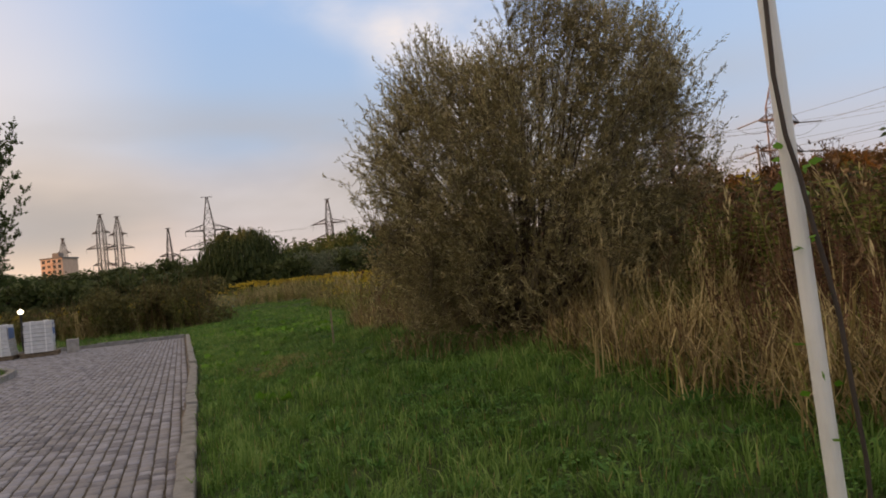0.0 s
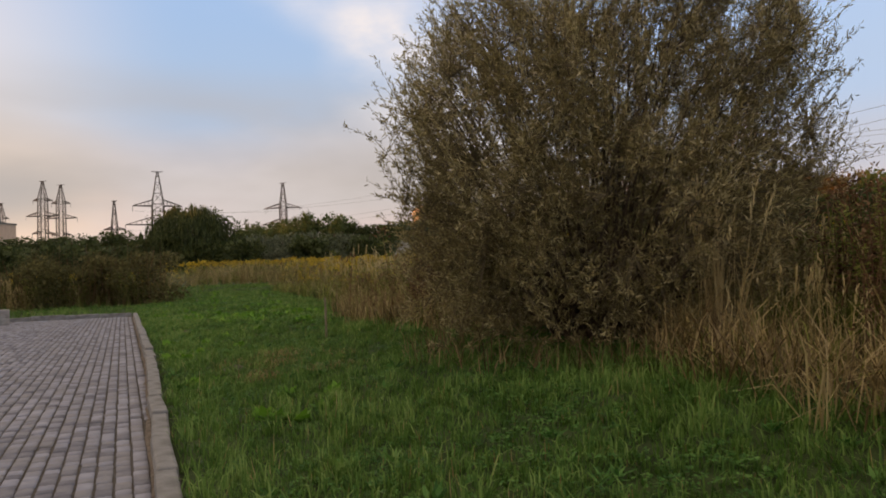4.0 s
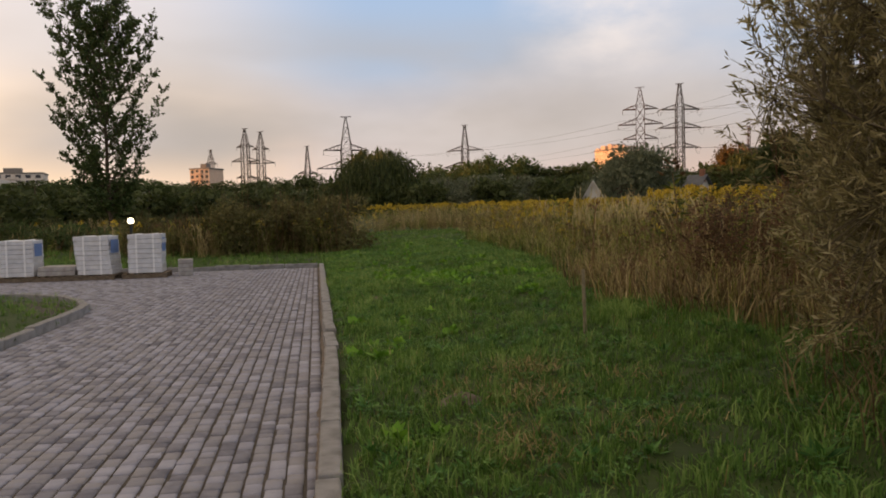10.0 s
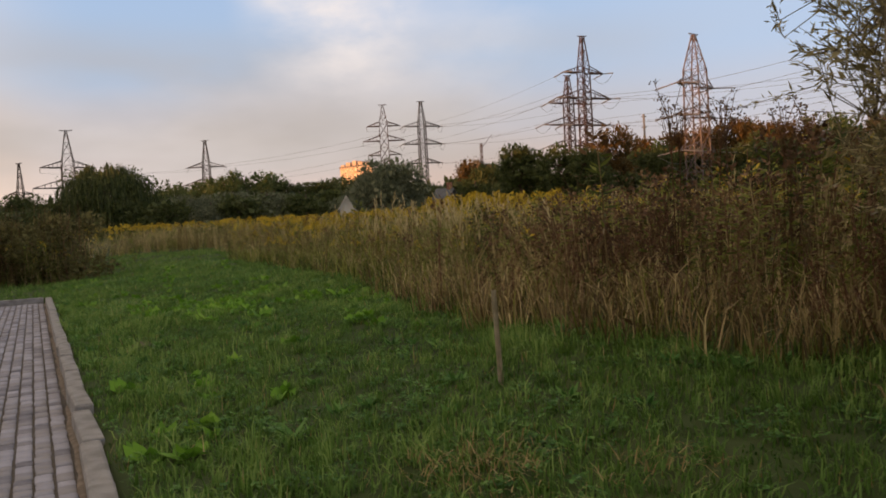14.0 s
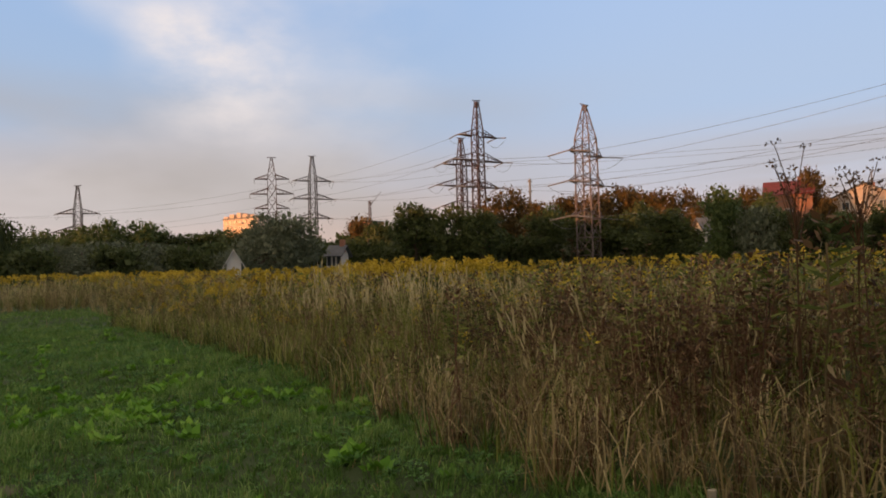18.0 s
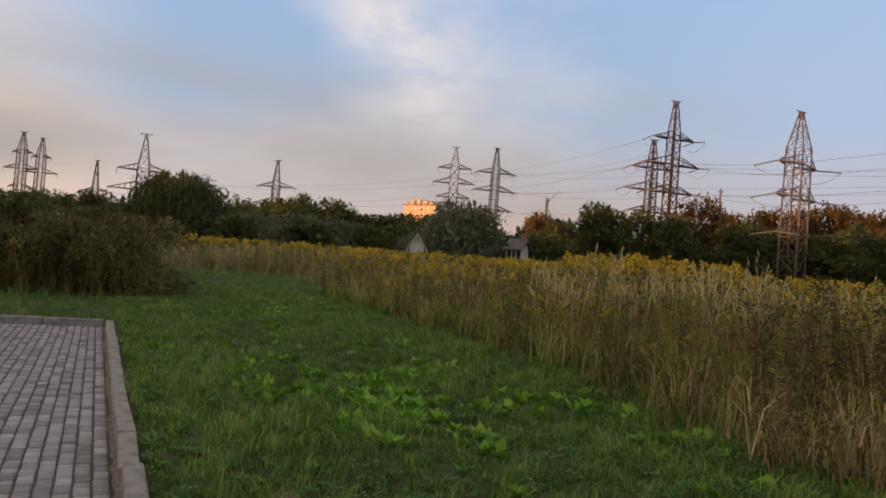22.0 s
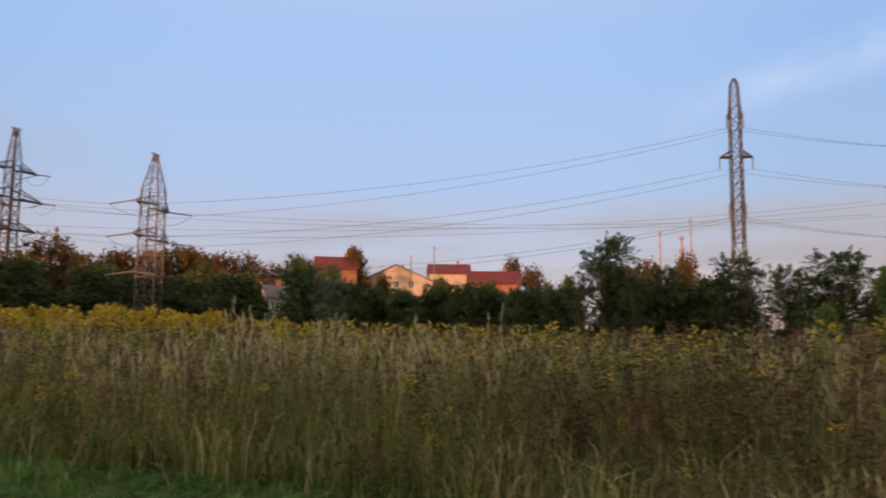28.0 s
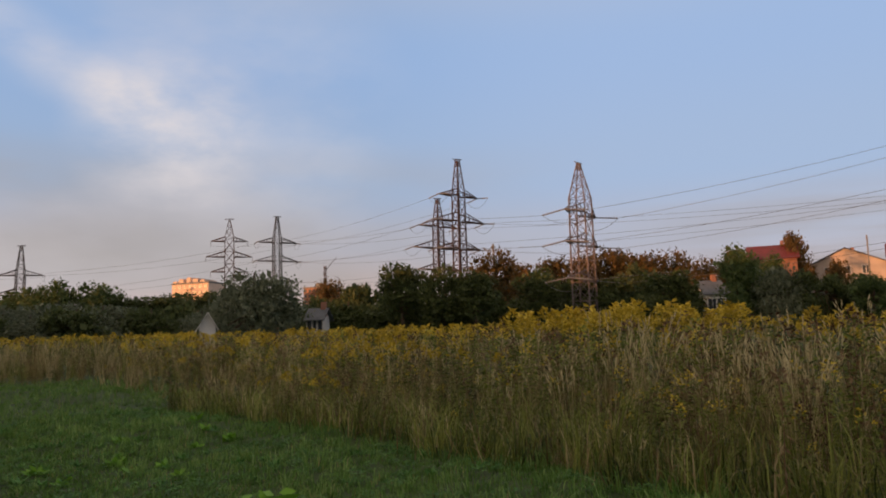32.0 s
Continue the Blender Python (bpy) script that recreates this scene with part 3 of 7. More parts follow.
def kind_of(key, *args, n=2, **kw):
    out = []
    for _ in range(n):
        ob = far_tree(*args, **kw)
        ob["h"], ob["w"] = args[4], args[5]
        out.append(ob)
    KINDS[key] = out


kind_of("dark", "tree", "dense dark green tree in the far row", M_T_DARK, "round", 9, 8, n=3, count=8500, size=0.25)
kind_of("green", "tree", "mid-green deciduous tree in the far row", M_T_GREEN, "round", 9, 8, n=3, count=8500, size=0.25)
# these crowns carry orange sunlight in their leaf colour
kind_of("rust_lit", "tree", "autumn tree with rusty orange crown", M_T_RUST_LIT, "round", 9, 8, n=3, count=8500, size=0.25)
kind_of("silver", "shrub", "grey-green silvery willow shrub at the meadow edge", M_T_SILVER, "bush", 6, 9, n=2, count=12000, size=0.18, category="shrub")
kind_of("bush", "shrub", "low dark green shrub at the meadow edge", M_T_DARK, "bush", 5, 8, n=2, count=7500, size=0.25, category="shrub")
kind_of("cone", "conifer", "narrow dark conifer in the far row", M_T_DARK, "cone", 9, 4, count=900)
kind_of("weep", "weeping_willow", "large weeping willow with hanging dark foliage", M_T_DARK, "weep", 10, 13, n=1, count=9000, size=0.3)
kind_of("young", "shrub", "pale green feathery young shrub", M_T_YOUNG, "cone", 4, 3, n=1, count=6500, size=0.15, category="shrub")
kind_of("sumac", "tree", "dark green tree with long pinnate leaves", M_T_DARK, "fronds", 6, 7, n=2, count=17000, size=0.34)

# northern row behind the meadow
plant_tree("weep", 4.9, 112, 5.55, 8.2)
for az, d, top, w in ((9.3, 165, 3.7, 3.0), (10.5, 170, 3.5, 3), (13.3, 150, 4.5, 4), (15.8, 150, 4.4, 4), (18.0, 150, 3.6, 4), (20.3, 150, 3.7, 4), (6.5, 180, 3.2, 6), (22.5, 160, 3.9, 4), (8.2, 150, 3.3, 3.5), (11.8, 160, 3.9, 3.5), (2.0, 150, 3.0, 4)):
    plant_tree("dark" if az > 16.5 else "green", az, d, top, w * 1.15)
for az, d, top, w in ((9.0, 170, 4.1, 1.0), (9.9, 170, 3.9, 0.9), (8.3, 175, 3.8, 1.2)):
    plant_tree("cone", az, d, top, w)
for az, d, top, w in ((10.6, 118, 2.9, 5), (13.6, 118, 3.0, 5), (16.2, 122, 2.9, 4)):
    plant_tree("silver", az, d, top, w)
for az, d, top, w in ((18.6, 118, 2.7, 4), (20.9, 116, 2.8, 4), (31.3, 120, 3.2, 4), (33.6, 116, 4.0, 4)):
    plant_tree("bush", az, d, top, w)
plant_tree("silver", 25.6, 92, 4.95, 6.6, label="big round grey-green willow shrub at the meadow edge")
for az, d, top, w, kind in ((31.8, 160, 4.6, 4, "rust_lit"), (33.2, 140, 4.2, 3, "dark"), (36.0, 100, 5.6, 4.5, "dark"), (38.9, 98, 5.4, 4.5, "dark"), (41.2, 96, 5.0, 4, "dark"), (42.6, 112, 6.4, 4, "rust_lit"),
                            (44.9, 122, 5.4, 3.4, "rust_lit"), (47.4, 124, 5.7, 3.4, "rust_lit"), (49.6, 124, 5.7, 3.4, "rust_lit"), (51.6, 126, 6.2, 3.8, "rust_lit"), (53.6, 124, 5.7, 3.6, "rust_lit"), (55.3, 122, 5.8, 3.4, "rust_lit"), (46.4, 114, 5.0, 3.2, "green"), (52.8, 114, 5.1, 3.4, "dark"),
                            (57.0, 112, 5.2, 3.0, "rust_lit"), (45.5, 106, 4.5, 4.5, "dark"), (48.6, 109, 4.3, 5, "dark"), (51.5, 107, 4.3, 5, "dark"), (54.5, 92, 4.5, 5, "dark"), (58.7, 84, 5.8, 4.2, "green"), (61.0, 84, 4.2, 4, "silver"),
                            (63.8, 150, 6.5, 2.4, "rust_lit"), (60.0, 140, 5.6, 2.4, "rust_lit"), (66.5, 92, 3.6, 3.2, "dark"), (69.8, 100, 4.1, 3.2, "green"), (72.4, 88, 4.1, 5, "dark"), (75.4, 160, 6.0, 2.6, "rust_lit"), (77.5, 150, 5.3, 3, "rust_lit"),
                            (79.0, 90, 4.6, 3, "dark"), (85.0, 120, 5.7, 3.2, "rust_lit"), (88.0, 110, 6.2, 3, "rust_lit"), (83.0, 120, 5.2, 3, "rust_lit")):
    plant_tree(kind, az, d, top, w)
for az, d, top, w, kind in ((60.6, 88, 4.2, 3.4, "green"), (62.6, 84, 4.0, 3.2, "dark"), (64.6, 88, 3.7, 3.2, "dark"), (66.8, 84, 3.6, 3.2, "green"), (68.9, 88, 4.0, 3.0, "dark"), (71.0, 84, 4.1, 3.2, "dark"), (73.2, 88, 3.9, 3.2, "green"), (75.4, 84, 3.6, 3.2, "dark"), (77.6, 88, 4.0, 3.2, "dark"), (30.2, 122, 2.55, 3, "dark"), (28.5, 118, 3.0, 3, "silver")):
    plant_tree(kind, az, d, top, w)
for az in np.arange(-4.0, 80.0, 2.6):
    plant_tree("bush" if rng.uniform() < 0.75 else "silver", az + rng.uniform(-0.6, 0.6), 106 + rng.uniform(0, 6), rng.uniform(2.0, 2.7) + 0.012 * az, rng.uniform(4.0, 5.5))
for az, d, top, w, kind in ((61.4, 100, 5.2, 2.6, "green"), (65.4, 100, 4.6, 1.8, "rust_lit"), (69.7, 100, 4.5, 1.8, "dark"), (73.4, 96, 4.4, 1.7, "dark")):
    plant_tree(kind, az, d, top, w)
# nearer trees east of the meadow
E26 = (-0.27, -11.6)
for az, d, top, w, kind in ((81.6, 46, 7.2, 6.2, "sumac"), (86.5, 50, 5.2, 5, "sumac"), (91.0, 48, 5.8, 5.5, "sumac"), (97.0, 40, 6.0, 6.2, "sumac"), (100.2, 44, 4.3, 4, "sumac"), (94.0, 46, 5.0, 4, "sumac"), (76.5, 70, 3.9, 4, "dark"), (104.5, 60, 2.2, 5, "dark"),
                            (109.5, 70, 1.9, 6, "dark"), (114.5, 70, 2.3, 5, "dark"), (117.8, 60, 2.2, 5, "dark"), (110.8, 130, 3.6, 3, "rust_lit"), (84.0, 52, 4.4, 5, "bush"), (88.5, 52, 4.2, 5, "bush"), (101.5, 50, 2.6, 6, "bush")):
    plant_tree(kind, az, d, top, w, E26)
plant_tree("young", 98.6, 22, 5.6, 5.2, E26)
plant_tree("young", 94.5, 24, 2.8, 2.5, E26)
# west side, behind the paved yard
E10 = (-0.12, -20.9)
for az, d, top, w, kind in ((-19, 150, 2.8, 7, "dark"), (-13, 150, 2.9, 7, "dark"), (-8.5, 150, 2.7, 6, "dark"), (-5.5, 145, 2.8, 5, "dark"), (-3.2, 145, 2.9, 5, "dark"), (-0.4, 140, 3.2, 3.4, "dark"), (1.5, 140, 2.8, 3, "dark"), (-16, 140, 2.9, 6, "green"), (-11, 140, 2.8, 5, "green"),
                            (-22, 140, 3.0, 6, "green"), (-24, 120, 3.1, 8, "dark"), (-21.0, 60, 2.2, 7, "bush"), (-26.0, 66, 2.4, 7, "bush"), (-23.5, 70, 2.4, 6, "bush"), (-18.5, 72, 2.3, 6, "bush"), (-16, 90, 2.2, 5, "bush"), (-14.5, 76, 2.2, 6, "bush"), (-11.5, 72, 2.1, 6, "bush"), (-8.5, 78, 2.1, 5, "bush"), (-5.5, 84, 2.0, 5, "bush"), (-2.5, 90, 2.0, 5, "bush")):
    plant_tree(kind, az, d, top, w, E10)
for k in KINDS.values():
    for o in k:
        for c in o.children_recursive:
            bpy.data.objects.remove(c)
        bpy.data.objects.remove(o)

# young poplar by the yard
def young_poplar(at, h, w):
    """Ascending branches round a straight stem, with leaves gathered along every shoot."""
    ob = thing("poplar", "tall young poplar with sparse green leaves and dark trunk", "tree", at)
    wood, leaf = Growth(), Growth()
    k = 9
    stem = np.column_stack([rng.normal(0, 0.05, (k + 1, 2)).cumsum(0), np.linspace(-0.3, h * 0.97, k + 1)])
    rr = np.linspace(0.16, 0.015, k + 1)
    wood.tubes(stem[:-1], stem[1:], rr[:-1], rr[1:], 0.5)
    n = 64
    z0 = np.linspace(0.1, 0.9, n) * h
    a = np.arange(n) * 2.4 + rng.normal(0, 0.3, n)
    reach = w * 0.5 * np.interp(z0 / h, [0.1, 0.22, 0.45, 0.7, 0.9], [0.3, 0.62, 1.05, 0.85, 0.38]) * rng.uniform(0.7, 1.15, n)
    rise = reach * rng.uniform(0.75, 1.25, n) * np.interp(z0 / h, [0.1, 0.4, 0.9], [0.6, 1.0, 1.5])
    foot = np.stack([np.interp(z0, stem[:, 2], stem[:, i]) for i in range(3)], 1)
    S = 6
    prev = foot
    for i in range(1, S + 1):
        t = i / S
        p = foot + np.stack([np.cos(a) * reach * t ** 0.85, np.sin(a) * reach * t ** 0.85, rise * t ** 1.25], 1) + rng.normal(0, 0.06, (n, 3))
        p[:, 2] = np.minimum(p[:, 2], h * 1.02)
        wood.tubes(prev, p, 0.045 * (1.1 - (i - 1) / S), 0.045 * (1.1 - t), 0.5)
        m = 5
        d = unit(p - prev)
        b = np.repeat(p, m, 0)
        w_ = unit(np.repeat(d, m, 0) * 0.8 + rng.normal(0, 0.55, (n * m, 3)) + np.array([[0, 0, 0.35]]))
        ln = rng.uniform(0.5, 1.15, n * m) * (1.0 - 0.3 * t)
        wood.tubes(b, b + w_ * ln[:, None], 0.012, 0.006, 0.5)
        q = 19
        lb = np.repeat(b, q, 0) + np.repeat(w_ * ln[:, None], q, 0) * rng.uniform(0.15, 1.05, (n * m * q, 1))
        ld = unit(np.repeat(w_, q, 0) * 0.5 + rng.normal(0, 0.7, lb.shape))
        leaf.leaves(lb, ld, rng.uniform(0.11, 0.2, len(lb)), 0.1, rng.uniform(0, 1, len(lb)))
        prev = p
    wood.link("trunk", [M_BARK], ob)
    leaf.link("crown", [M_T_GREEN], ob)


young_poplar(polar(-13.9, 48, E10), 13.0, 7.0)

# ---- the willow shrub by the lawn ----
# lobes of the crown: centre and half axes
LOBES = np.array([(-0.8, 0.3, 1.85, 1.15, 1.45, 1.75), (0.8, -0.32, 2.4, 1.45, 1.45, 2.05), (0.1, 0.0, 0.95, 1.95, 1.95, 1.6), (0.05, 0.95, 1.95, 1.6, 1.5, 1.85), (1.4, -0.4, 2.15, 1.15, 1.15, 1.6)])


def willow_shrub(at):
    """Many stems from one foot; upright twigs fill a crown of several lobes, with narrow leaves along each twig."""
    ob = thing("willow_shrub", "large dense willow shrub with narrow olive-brown leaves", "shrub", at)
    stems, wood, leaf = Growth(), Growth(), Growth()
    centre, axes = LOBES[:, :3], LOBES[:, 3:]

    def depth(p):
        """How deep a point lies in the crown: above one outside, small in the middle."""
        return np.min(np.linalg.norm((p[:, None, :] - centre[None]) / axes[None], axis=2), axis=1)

    def fill(count, inner, outer):
        which = rng.choice(len(LOBES), count, p=[0.20, 0.23, 0.36, 0.12, 0.09])
        d = unit(rng.normal(size=(count, 3)) + np.array([[0, 0, 0.15]]))
        bump = 1 + 0.07 * np.sin(5 * d[:, 0] + 3 * d[:, 2] + which) + 0.06 * np.sin(9 * d[:, 1] - 5 * d[:, 2]) + 0.05 * np.sin(13 * d[:, 0] + 7 * d[:, 1])
        p = centre[which] + d * axes[which] * (rng.uniform(inner ** 2, outer ** 2, count) ** 0.5 * bump)[:, None]
        # the foot is drawn in on the southern side
        foot = np.clip(1 - p[:, 2] / 1.2, 0, 1) * np.clip((-p[:, 1] + 0.35 * p[:, 0] - 0.7) / 0.8, 0, 1)
        ok = (p[:, 2] > 0.06) & (depth(p) > inner * 0.9) & (rng.uniform(0, 1, count) > 0.25 * foot)
        return p[ok]

    n, S = 120, 10
    tip = fill(700, 0.75, 0.95)
    tip = tip[tip[:, 2] > 0.7][:n]
    n = len(tip)
    foot = np.column_stack([tip[:, :2] * rng.uniform(0.05, 0.28, (n, 1)), np.zeros(n)])
    ctrl = foot * 0.5 + tip * np.array([0.4, 0.4, 0.6])
    nodes = []
    prev = foot
    for i in range(1, S + 1):
        t = i / S
        p = (1 - t) ** 2 * foot + 2 * t * (1 - t) * ctrl + t * t * tip + rng.normal(0, 0.025, (n, 3))
        stems.tubes(prev, p, 0.019 * (1 - (i - 1) / S) + 0.004, 0.019 * (1 - t) + 0.004, rng.uniform(0, 1, n))
        nodes.append(p)
        prev = p
    nodes = np.concatenate(nodes)
    base = np.concatenate([fill(12200, 0.66, 1.0), fill(3000, 0.3, 0.66)])
    gap = np.sin(base[:, 0] * 4.2 + 2 * np.sin(base[:, 2] * 2.1)) * np.sin(base[:, 1] * 4.5 + 2 * np.sin(base[:, 0] * 1.7)) * np.sin(base[:, 2] * 3.3 + base[:, 1] * 1.4)
    base = base[rng.uniform(0, 1, len(base)) > 0.9 * np.clip(gap * 5, 0, 1)]
    m = len(base)
    near = np.concatenate([np.argmin(((b[:, None, :] - nodes[None]) ** 2).sum(2), 1) for b in np.array_split(base, 24)])
    wood.tubes(nodes[near], base, 0.005, 0.003, rng.uniform(0, 1, m))
    out = unit(base * np.array([[1, 1, 0.0]]))
    high = np.clip(base[:, 2:3] / 4.0, 0, 1)
    d = unit(out * (0.55 - 0.2 * high) + np.array([[0, 0, 1.0]]) * (0.25 + 0.85 * high) + rng.normal(0, 0.33, (m, 3)))
    ln = rng.uniform(0.2, 0.5, m) * (0.8 + 0.4 * high[:, 0])
    end = base + d * ln[:, None]
    end[:, 2] = np.maximum(end[:, 2], 0.05)
    wood.tubes(base, end, 0.0035, 0.0015, rng.uniform(0, 1, m))
    k = 30
    lb = np.repeat(base, k, 0) + np.repeat(end - base, k, 0) * rng.uniform(0.0, 1.0, (m * k, 1)) + rng.normal(0, 0.012, (m * k, 3))
    lb[:, 2] = np.maximum(lb[:, 2], 0.03)
    ld = unit(np.repeat(d, k, 0) * 0.75 + rng.normal(0, 0.55, lb.shape))
    ll = rng.uniform(0.035, 0.08, len(lb))
    shade = np.repeat(np.clip(rng.uniform(0, 1, m) * 0.55 + 0.45 * noise3(base, 1.7), 0, 1), k)
    leaf.leaves(lb, ld, ll, ll * 0.19, np.clip(rng.uniform(0, 1, len(lb)) ** 1.3 * 0.6 + 0.55 * shade - 0.05, 0, 1))
    tagged(stems.link("stem_work", [M_BARK], ob), "dark upright stems")
    tagged(wood.link("twig_work", [M_TWIG], ob), kind="stuff")
    leaf.link("foliage", [M_SHRUB], ob)
    return ob


def noise3(p, f):
    """Soft lumps between zero and one."""
    return 0.5 + 0.5 * np.sin(p[:, 0] * f + 1.9 * np.sin(p[:, 1] * f * 1.3)) * np.sin(p[:, 2] * f * 1.2 + 1.5 * np.sin(p[:, 0] * f * 0.8))


rng = np.random.default_rng(11)
willow_shrub((4.18, -17.94, float(gz(4.18, -17.94))))


# ---- lattice pylons and their wires ----
def lattice(bm, z0, z1, w0, w1, panels, r):
    """Square lattice mast with crossed braces."""
    def corner(t, i):
        w = w0 + (w1 - w0) * t
        return Vector(((-w, w, w, -w)[i] / 2, (-w, -w, w, w)[i] / 2, z0 + (z1 - z0) * t))
    for i in range(4):
        rod(bm, corner(0, i), corner(1, i), r * 1.5, r * 1.2, 4, False)
    for p in range(panels):
        a, b = p / panels, (p + 1) / panels
        for i in range(4):
            j = (i + 1) % 4
            rod(bm, corner(a, i), corner(b, j), r * 0.6, None, 3, False)
            rod(bm, corner(a, j), corner(b, i), r * 0.6, None, 3, False)
            rod(bm, corner(b, i), corner(b, j), r * 0.6, None, 3, False)


def pylon(at, h, rz, base, waist, arms, mat, waist_at=0.45, peak=0.45, label="lattice steel power pylon with crossarms", r=0.11, hang=1.5, tension=0.0, cone=0.0):
    """arms: (height share, half length). tension: length of taut insulator strings along the line; without it short strings hang.
    cone: height share where the top begins to taper. Returns the wire points, two per arm (for taut strings: four per arm)."""
    ob = thing("power_pylon", label, "pylon", at, rz)
    bm = bmesh.new()
    top_arm = cone or max(a for a, _ in arms) + 0.02
    cap = 0.975 if peak >= 0.7 else 1.0
    lattice(bm, -0.5, h * waist_at, base, waist, 3, r)
    lattice(bm, h * waist_at, h * top_arm, waist, waist * 0.94, max(4, round(h * (top_arm - waist_at) / waist * 0.8)), r)
    lattice(bm, h * top_arm, h * cap, waist * 0.94, peak, 3, r * 0.75)
    if cap < 1:
        lattice(bm, h * cap, h, peak, 0.2, 1, r * 0.8)
    part("mast", bm, mat, ob)
    if cap == 1.0:
        bm = bmesh.new()
        half = max(0.95, waist * 0.5)
        rod(bm, (-half, 0, h), (half, 0, h + 0.1), r * 0.7, None, 4)
        rod(bm, (-half, 0, h), (0, 0, h - 0.5), r * 0.45, None, 3)
        rod(bm, (half, 0, h + 0.1), (0, 0, h - 0.5), r * 0.45, None, 3)
        part("top_bar", bm, mat, ob)
    ends, place = [], pose(*at, 0, 0, rz)
    for share, half in arms:
        z, d = h * share, waist * 0.44
        rise = max(0.9, half * 0.26)
        for s_ in (-1, 1):
            bm = bmesh.new()
            tip = (s_ * half, 0, z)
            for y in (-d, d):
                rod(bm, (s_ * d, y, z), tip, r * 1.25, None, 4, False)
                rod(bm, (s_ * d, y, z + rise), tip, r * 0.9, None, 4, False)
            for k in range(1, 5):
                u = d + (half - d) * k / 5
                yy, zz = d * (1 - k / 5), z + rise * (1 - k / 5)
                rod(bm, (s_ * u, -yy, z), (s_ * u, yy, z), r * 0.5, None, 3, False)
                for y in (-yy, yy):
                    rod(bm, (s_ * u, y, z), (s_ * u, y, zz), r * 0.5, None, 3, False)
            part("crossarm", bm, mat, ob)
        for s_ in (-1, 1):
            if not tension:
                bm = bmesh.new()
                disc_string(bm, (s_ * half, 0, z - 0.1), (s_ * half, 0, z - 0.1 - hang), 6, 0.04, 0.11)
                part("insulator", bm, M_INSUL, ob)
                ends.append(place @ Vector((s_ * half, 0, z - hang)))
                continue
            far = []
            for w_ in (-1, 1):
                a, b = Vector((s_ * half, 0, z)), Vector((s_ * half, w_ * tension, z - 0.14 * tension))
                bm = bmesh.new()
                disc_string(bm, a, b, 8, 0.05, 0.115)
                part("insulator", bm, M_INSUL, ob)
                far.append(b)
                ends.append(place @ b)
            bm = bmesh.new()
            loop = [far[0].lerp(far[1], k / 8) - Vector((0, 0, 1.3 * (1 - (k / 4 - 1) ** 2))) for k in range(9)]
            for a, b in zip(loop, loop[1:]):
                rod(bm, a, b, 0.03, None, 3, False)
            part("jumper", bm, M_WIRE, ob)
    ends.append(place @ Vector((0, 0, h)))
    return ends


def disc_string(bm, a, b, discs, thin, wide):
    """A string of insulator discs as one turned body from a to b."""
    a, b = Vector(a), Vector(b)
    q = (b - a).to_track_quat("Z", "Y").to_matrix()
    rings = []
    for k in range(discs):
        for u, r in ((0.0, thin), (0.55, wide), (0.8, wide), (0.95, thin)):
            p = a.lerp(b, (k + u) / discs)
            rings.append([bm.verts.new(p + q @ Vector((r * math.cos(i * 1.0472), r * math.sin(i * 1.0472), 0))) for i in range(6)])
    for lo, hi in zip(rings, rings[1:]):
        for i in range(6):
            bm.faces.new((lo[i], lo[(i + 1) % 6], hi[(i + 1) % 6], hi[i]))
    bm.faces.new(rings[0][::-1])
    bm.faces.new(rings[-1])
    return bm


def base_z(x, y):
    return float(gz(x, y))


def wires(name, label, pairs, sag=0.03, r=0.024):
    ob = thing(name, label, "power line")
    for a, b in pairs:
        a, b = Vector(a), Vector(b)
        n = 24
        ts = np.linspace(0, 1, n + 1)
        p = np.outer(1 - ts, a) + np.outer(ts, b)
        p[:, 2] -= 4 * sag * (b - a).length * ts * (1 - ts)
        side = unit(np.cross(np.array(b - a), np.array([0, 0, 1.0])))
        up = np.array([0, 0, 1.0])
        ring = np.stack([p + side * r, p - side * r * 0.5 + up * r * 0.87, p - side * r * 0.5 - up * r * 0.87], 1).reshape(-1, 3)
        k = np.arange(n)[:, None] * 3
        f = np.concatenate([np.concatenate([k + i, k + (i + 1) % 3, k + 3 + (i + 1) % 3, k + 3 + i], 1) for i in range(3)])
        link_mesh("wire", ring, f, M_WIRE, ob)


def stand(x, y, top):
    z = base_z(x, y)
    return (x, y, z), top - z


pos, h = stand(9.8, 218.1, 32.6)
wA = pylon(pos, h, 4, 9.0, 3.4, ((0.66, 7.0), (0.475, 9.0)), M_STEEL, 0.40)
pos, h = stand(42.3, 193.4, 26.9)
wB = pylon(pos, h, -25, 4.6, 1.9, ((0.71, 5.0), (0.52, 6.0)), M_STEEL, 0.34, tension=1.6, r=0.1)
pos, h = stand(102.3, 209.4, 40.6)
wE = pylon(pos, h, -24, 5.0, 2.8, ((0.82, 5.4), (0.695, 6.8), (0.575, 5.4)), M_STEEL_RED, 0.34)
pos, h = stand(83.3, 145.0, 30.5)
wF = pylon(pos, h, -10, 3.6, 1.7, ((0.79, 4.6), (0.64, 5.0), (0.48, 4.2)), M_STEEL, 0.32, tension=1.9, r=0.09)
pos, h = stand(84.2, 85.2, 31.7)
wG = pylon(pos, h, -2, 3.6, 1.6, ((0.79, 4.2), (0.645, 5.6), (0.49, 4.6)), M_STEEL_RED, 0.33, r=0.095, tension=2.6)
pos, h = stand(91.7, 99.3, 28.1)
wG2 = pylon(pos, h, -2, 3.2, 1.5, ((0.795, 4.6), (0.635, 6.0), (0.48, 4.8)), M_STEEL_RED, 0.34, r=0.095, tension=2.6)
pos, h = stand(78.1, 54.9, 24.3)
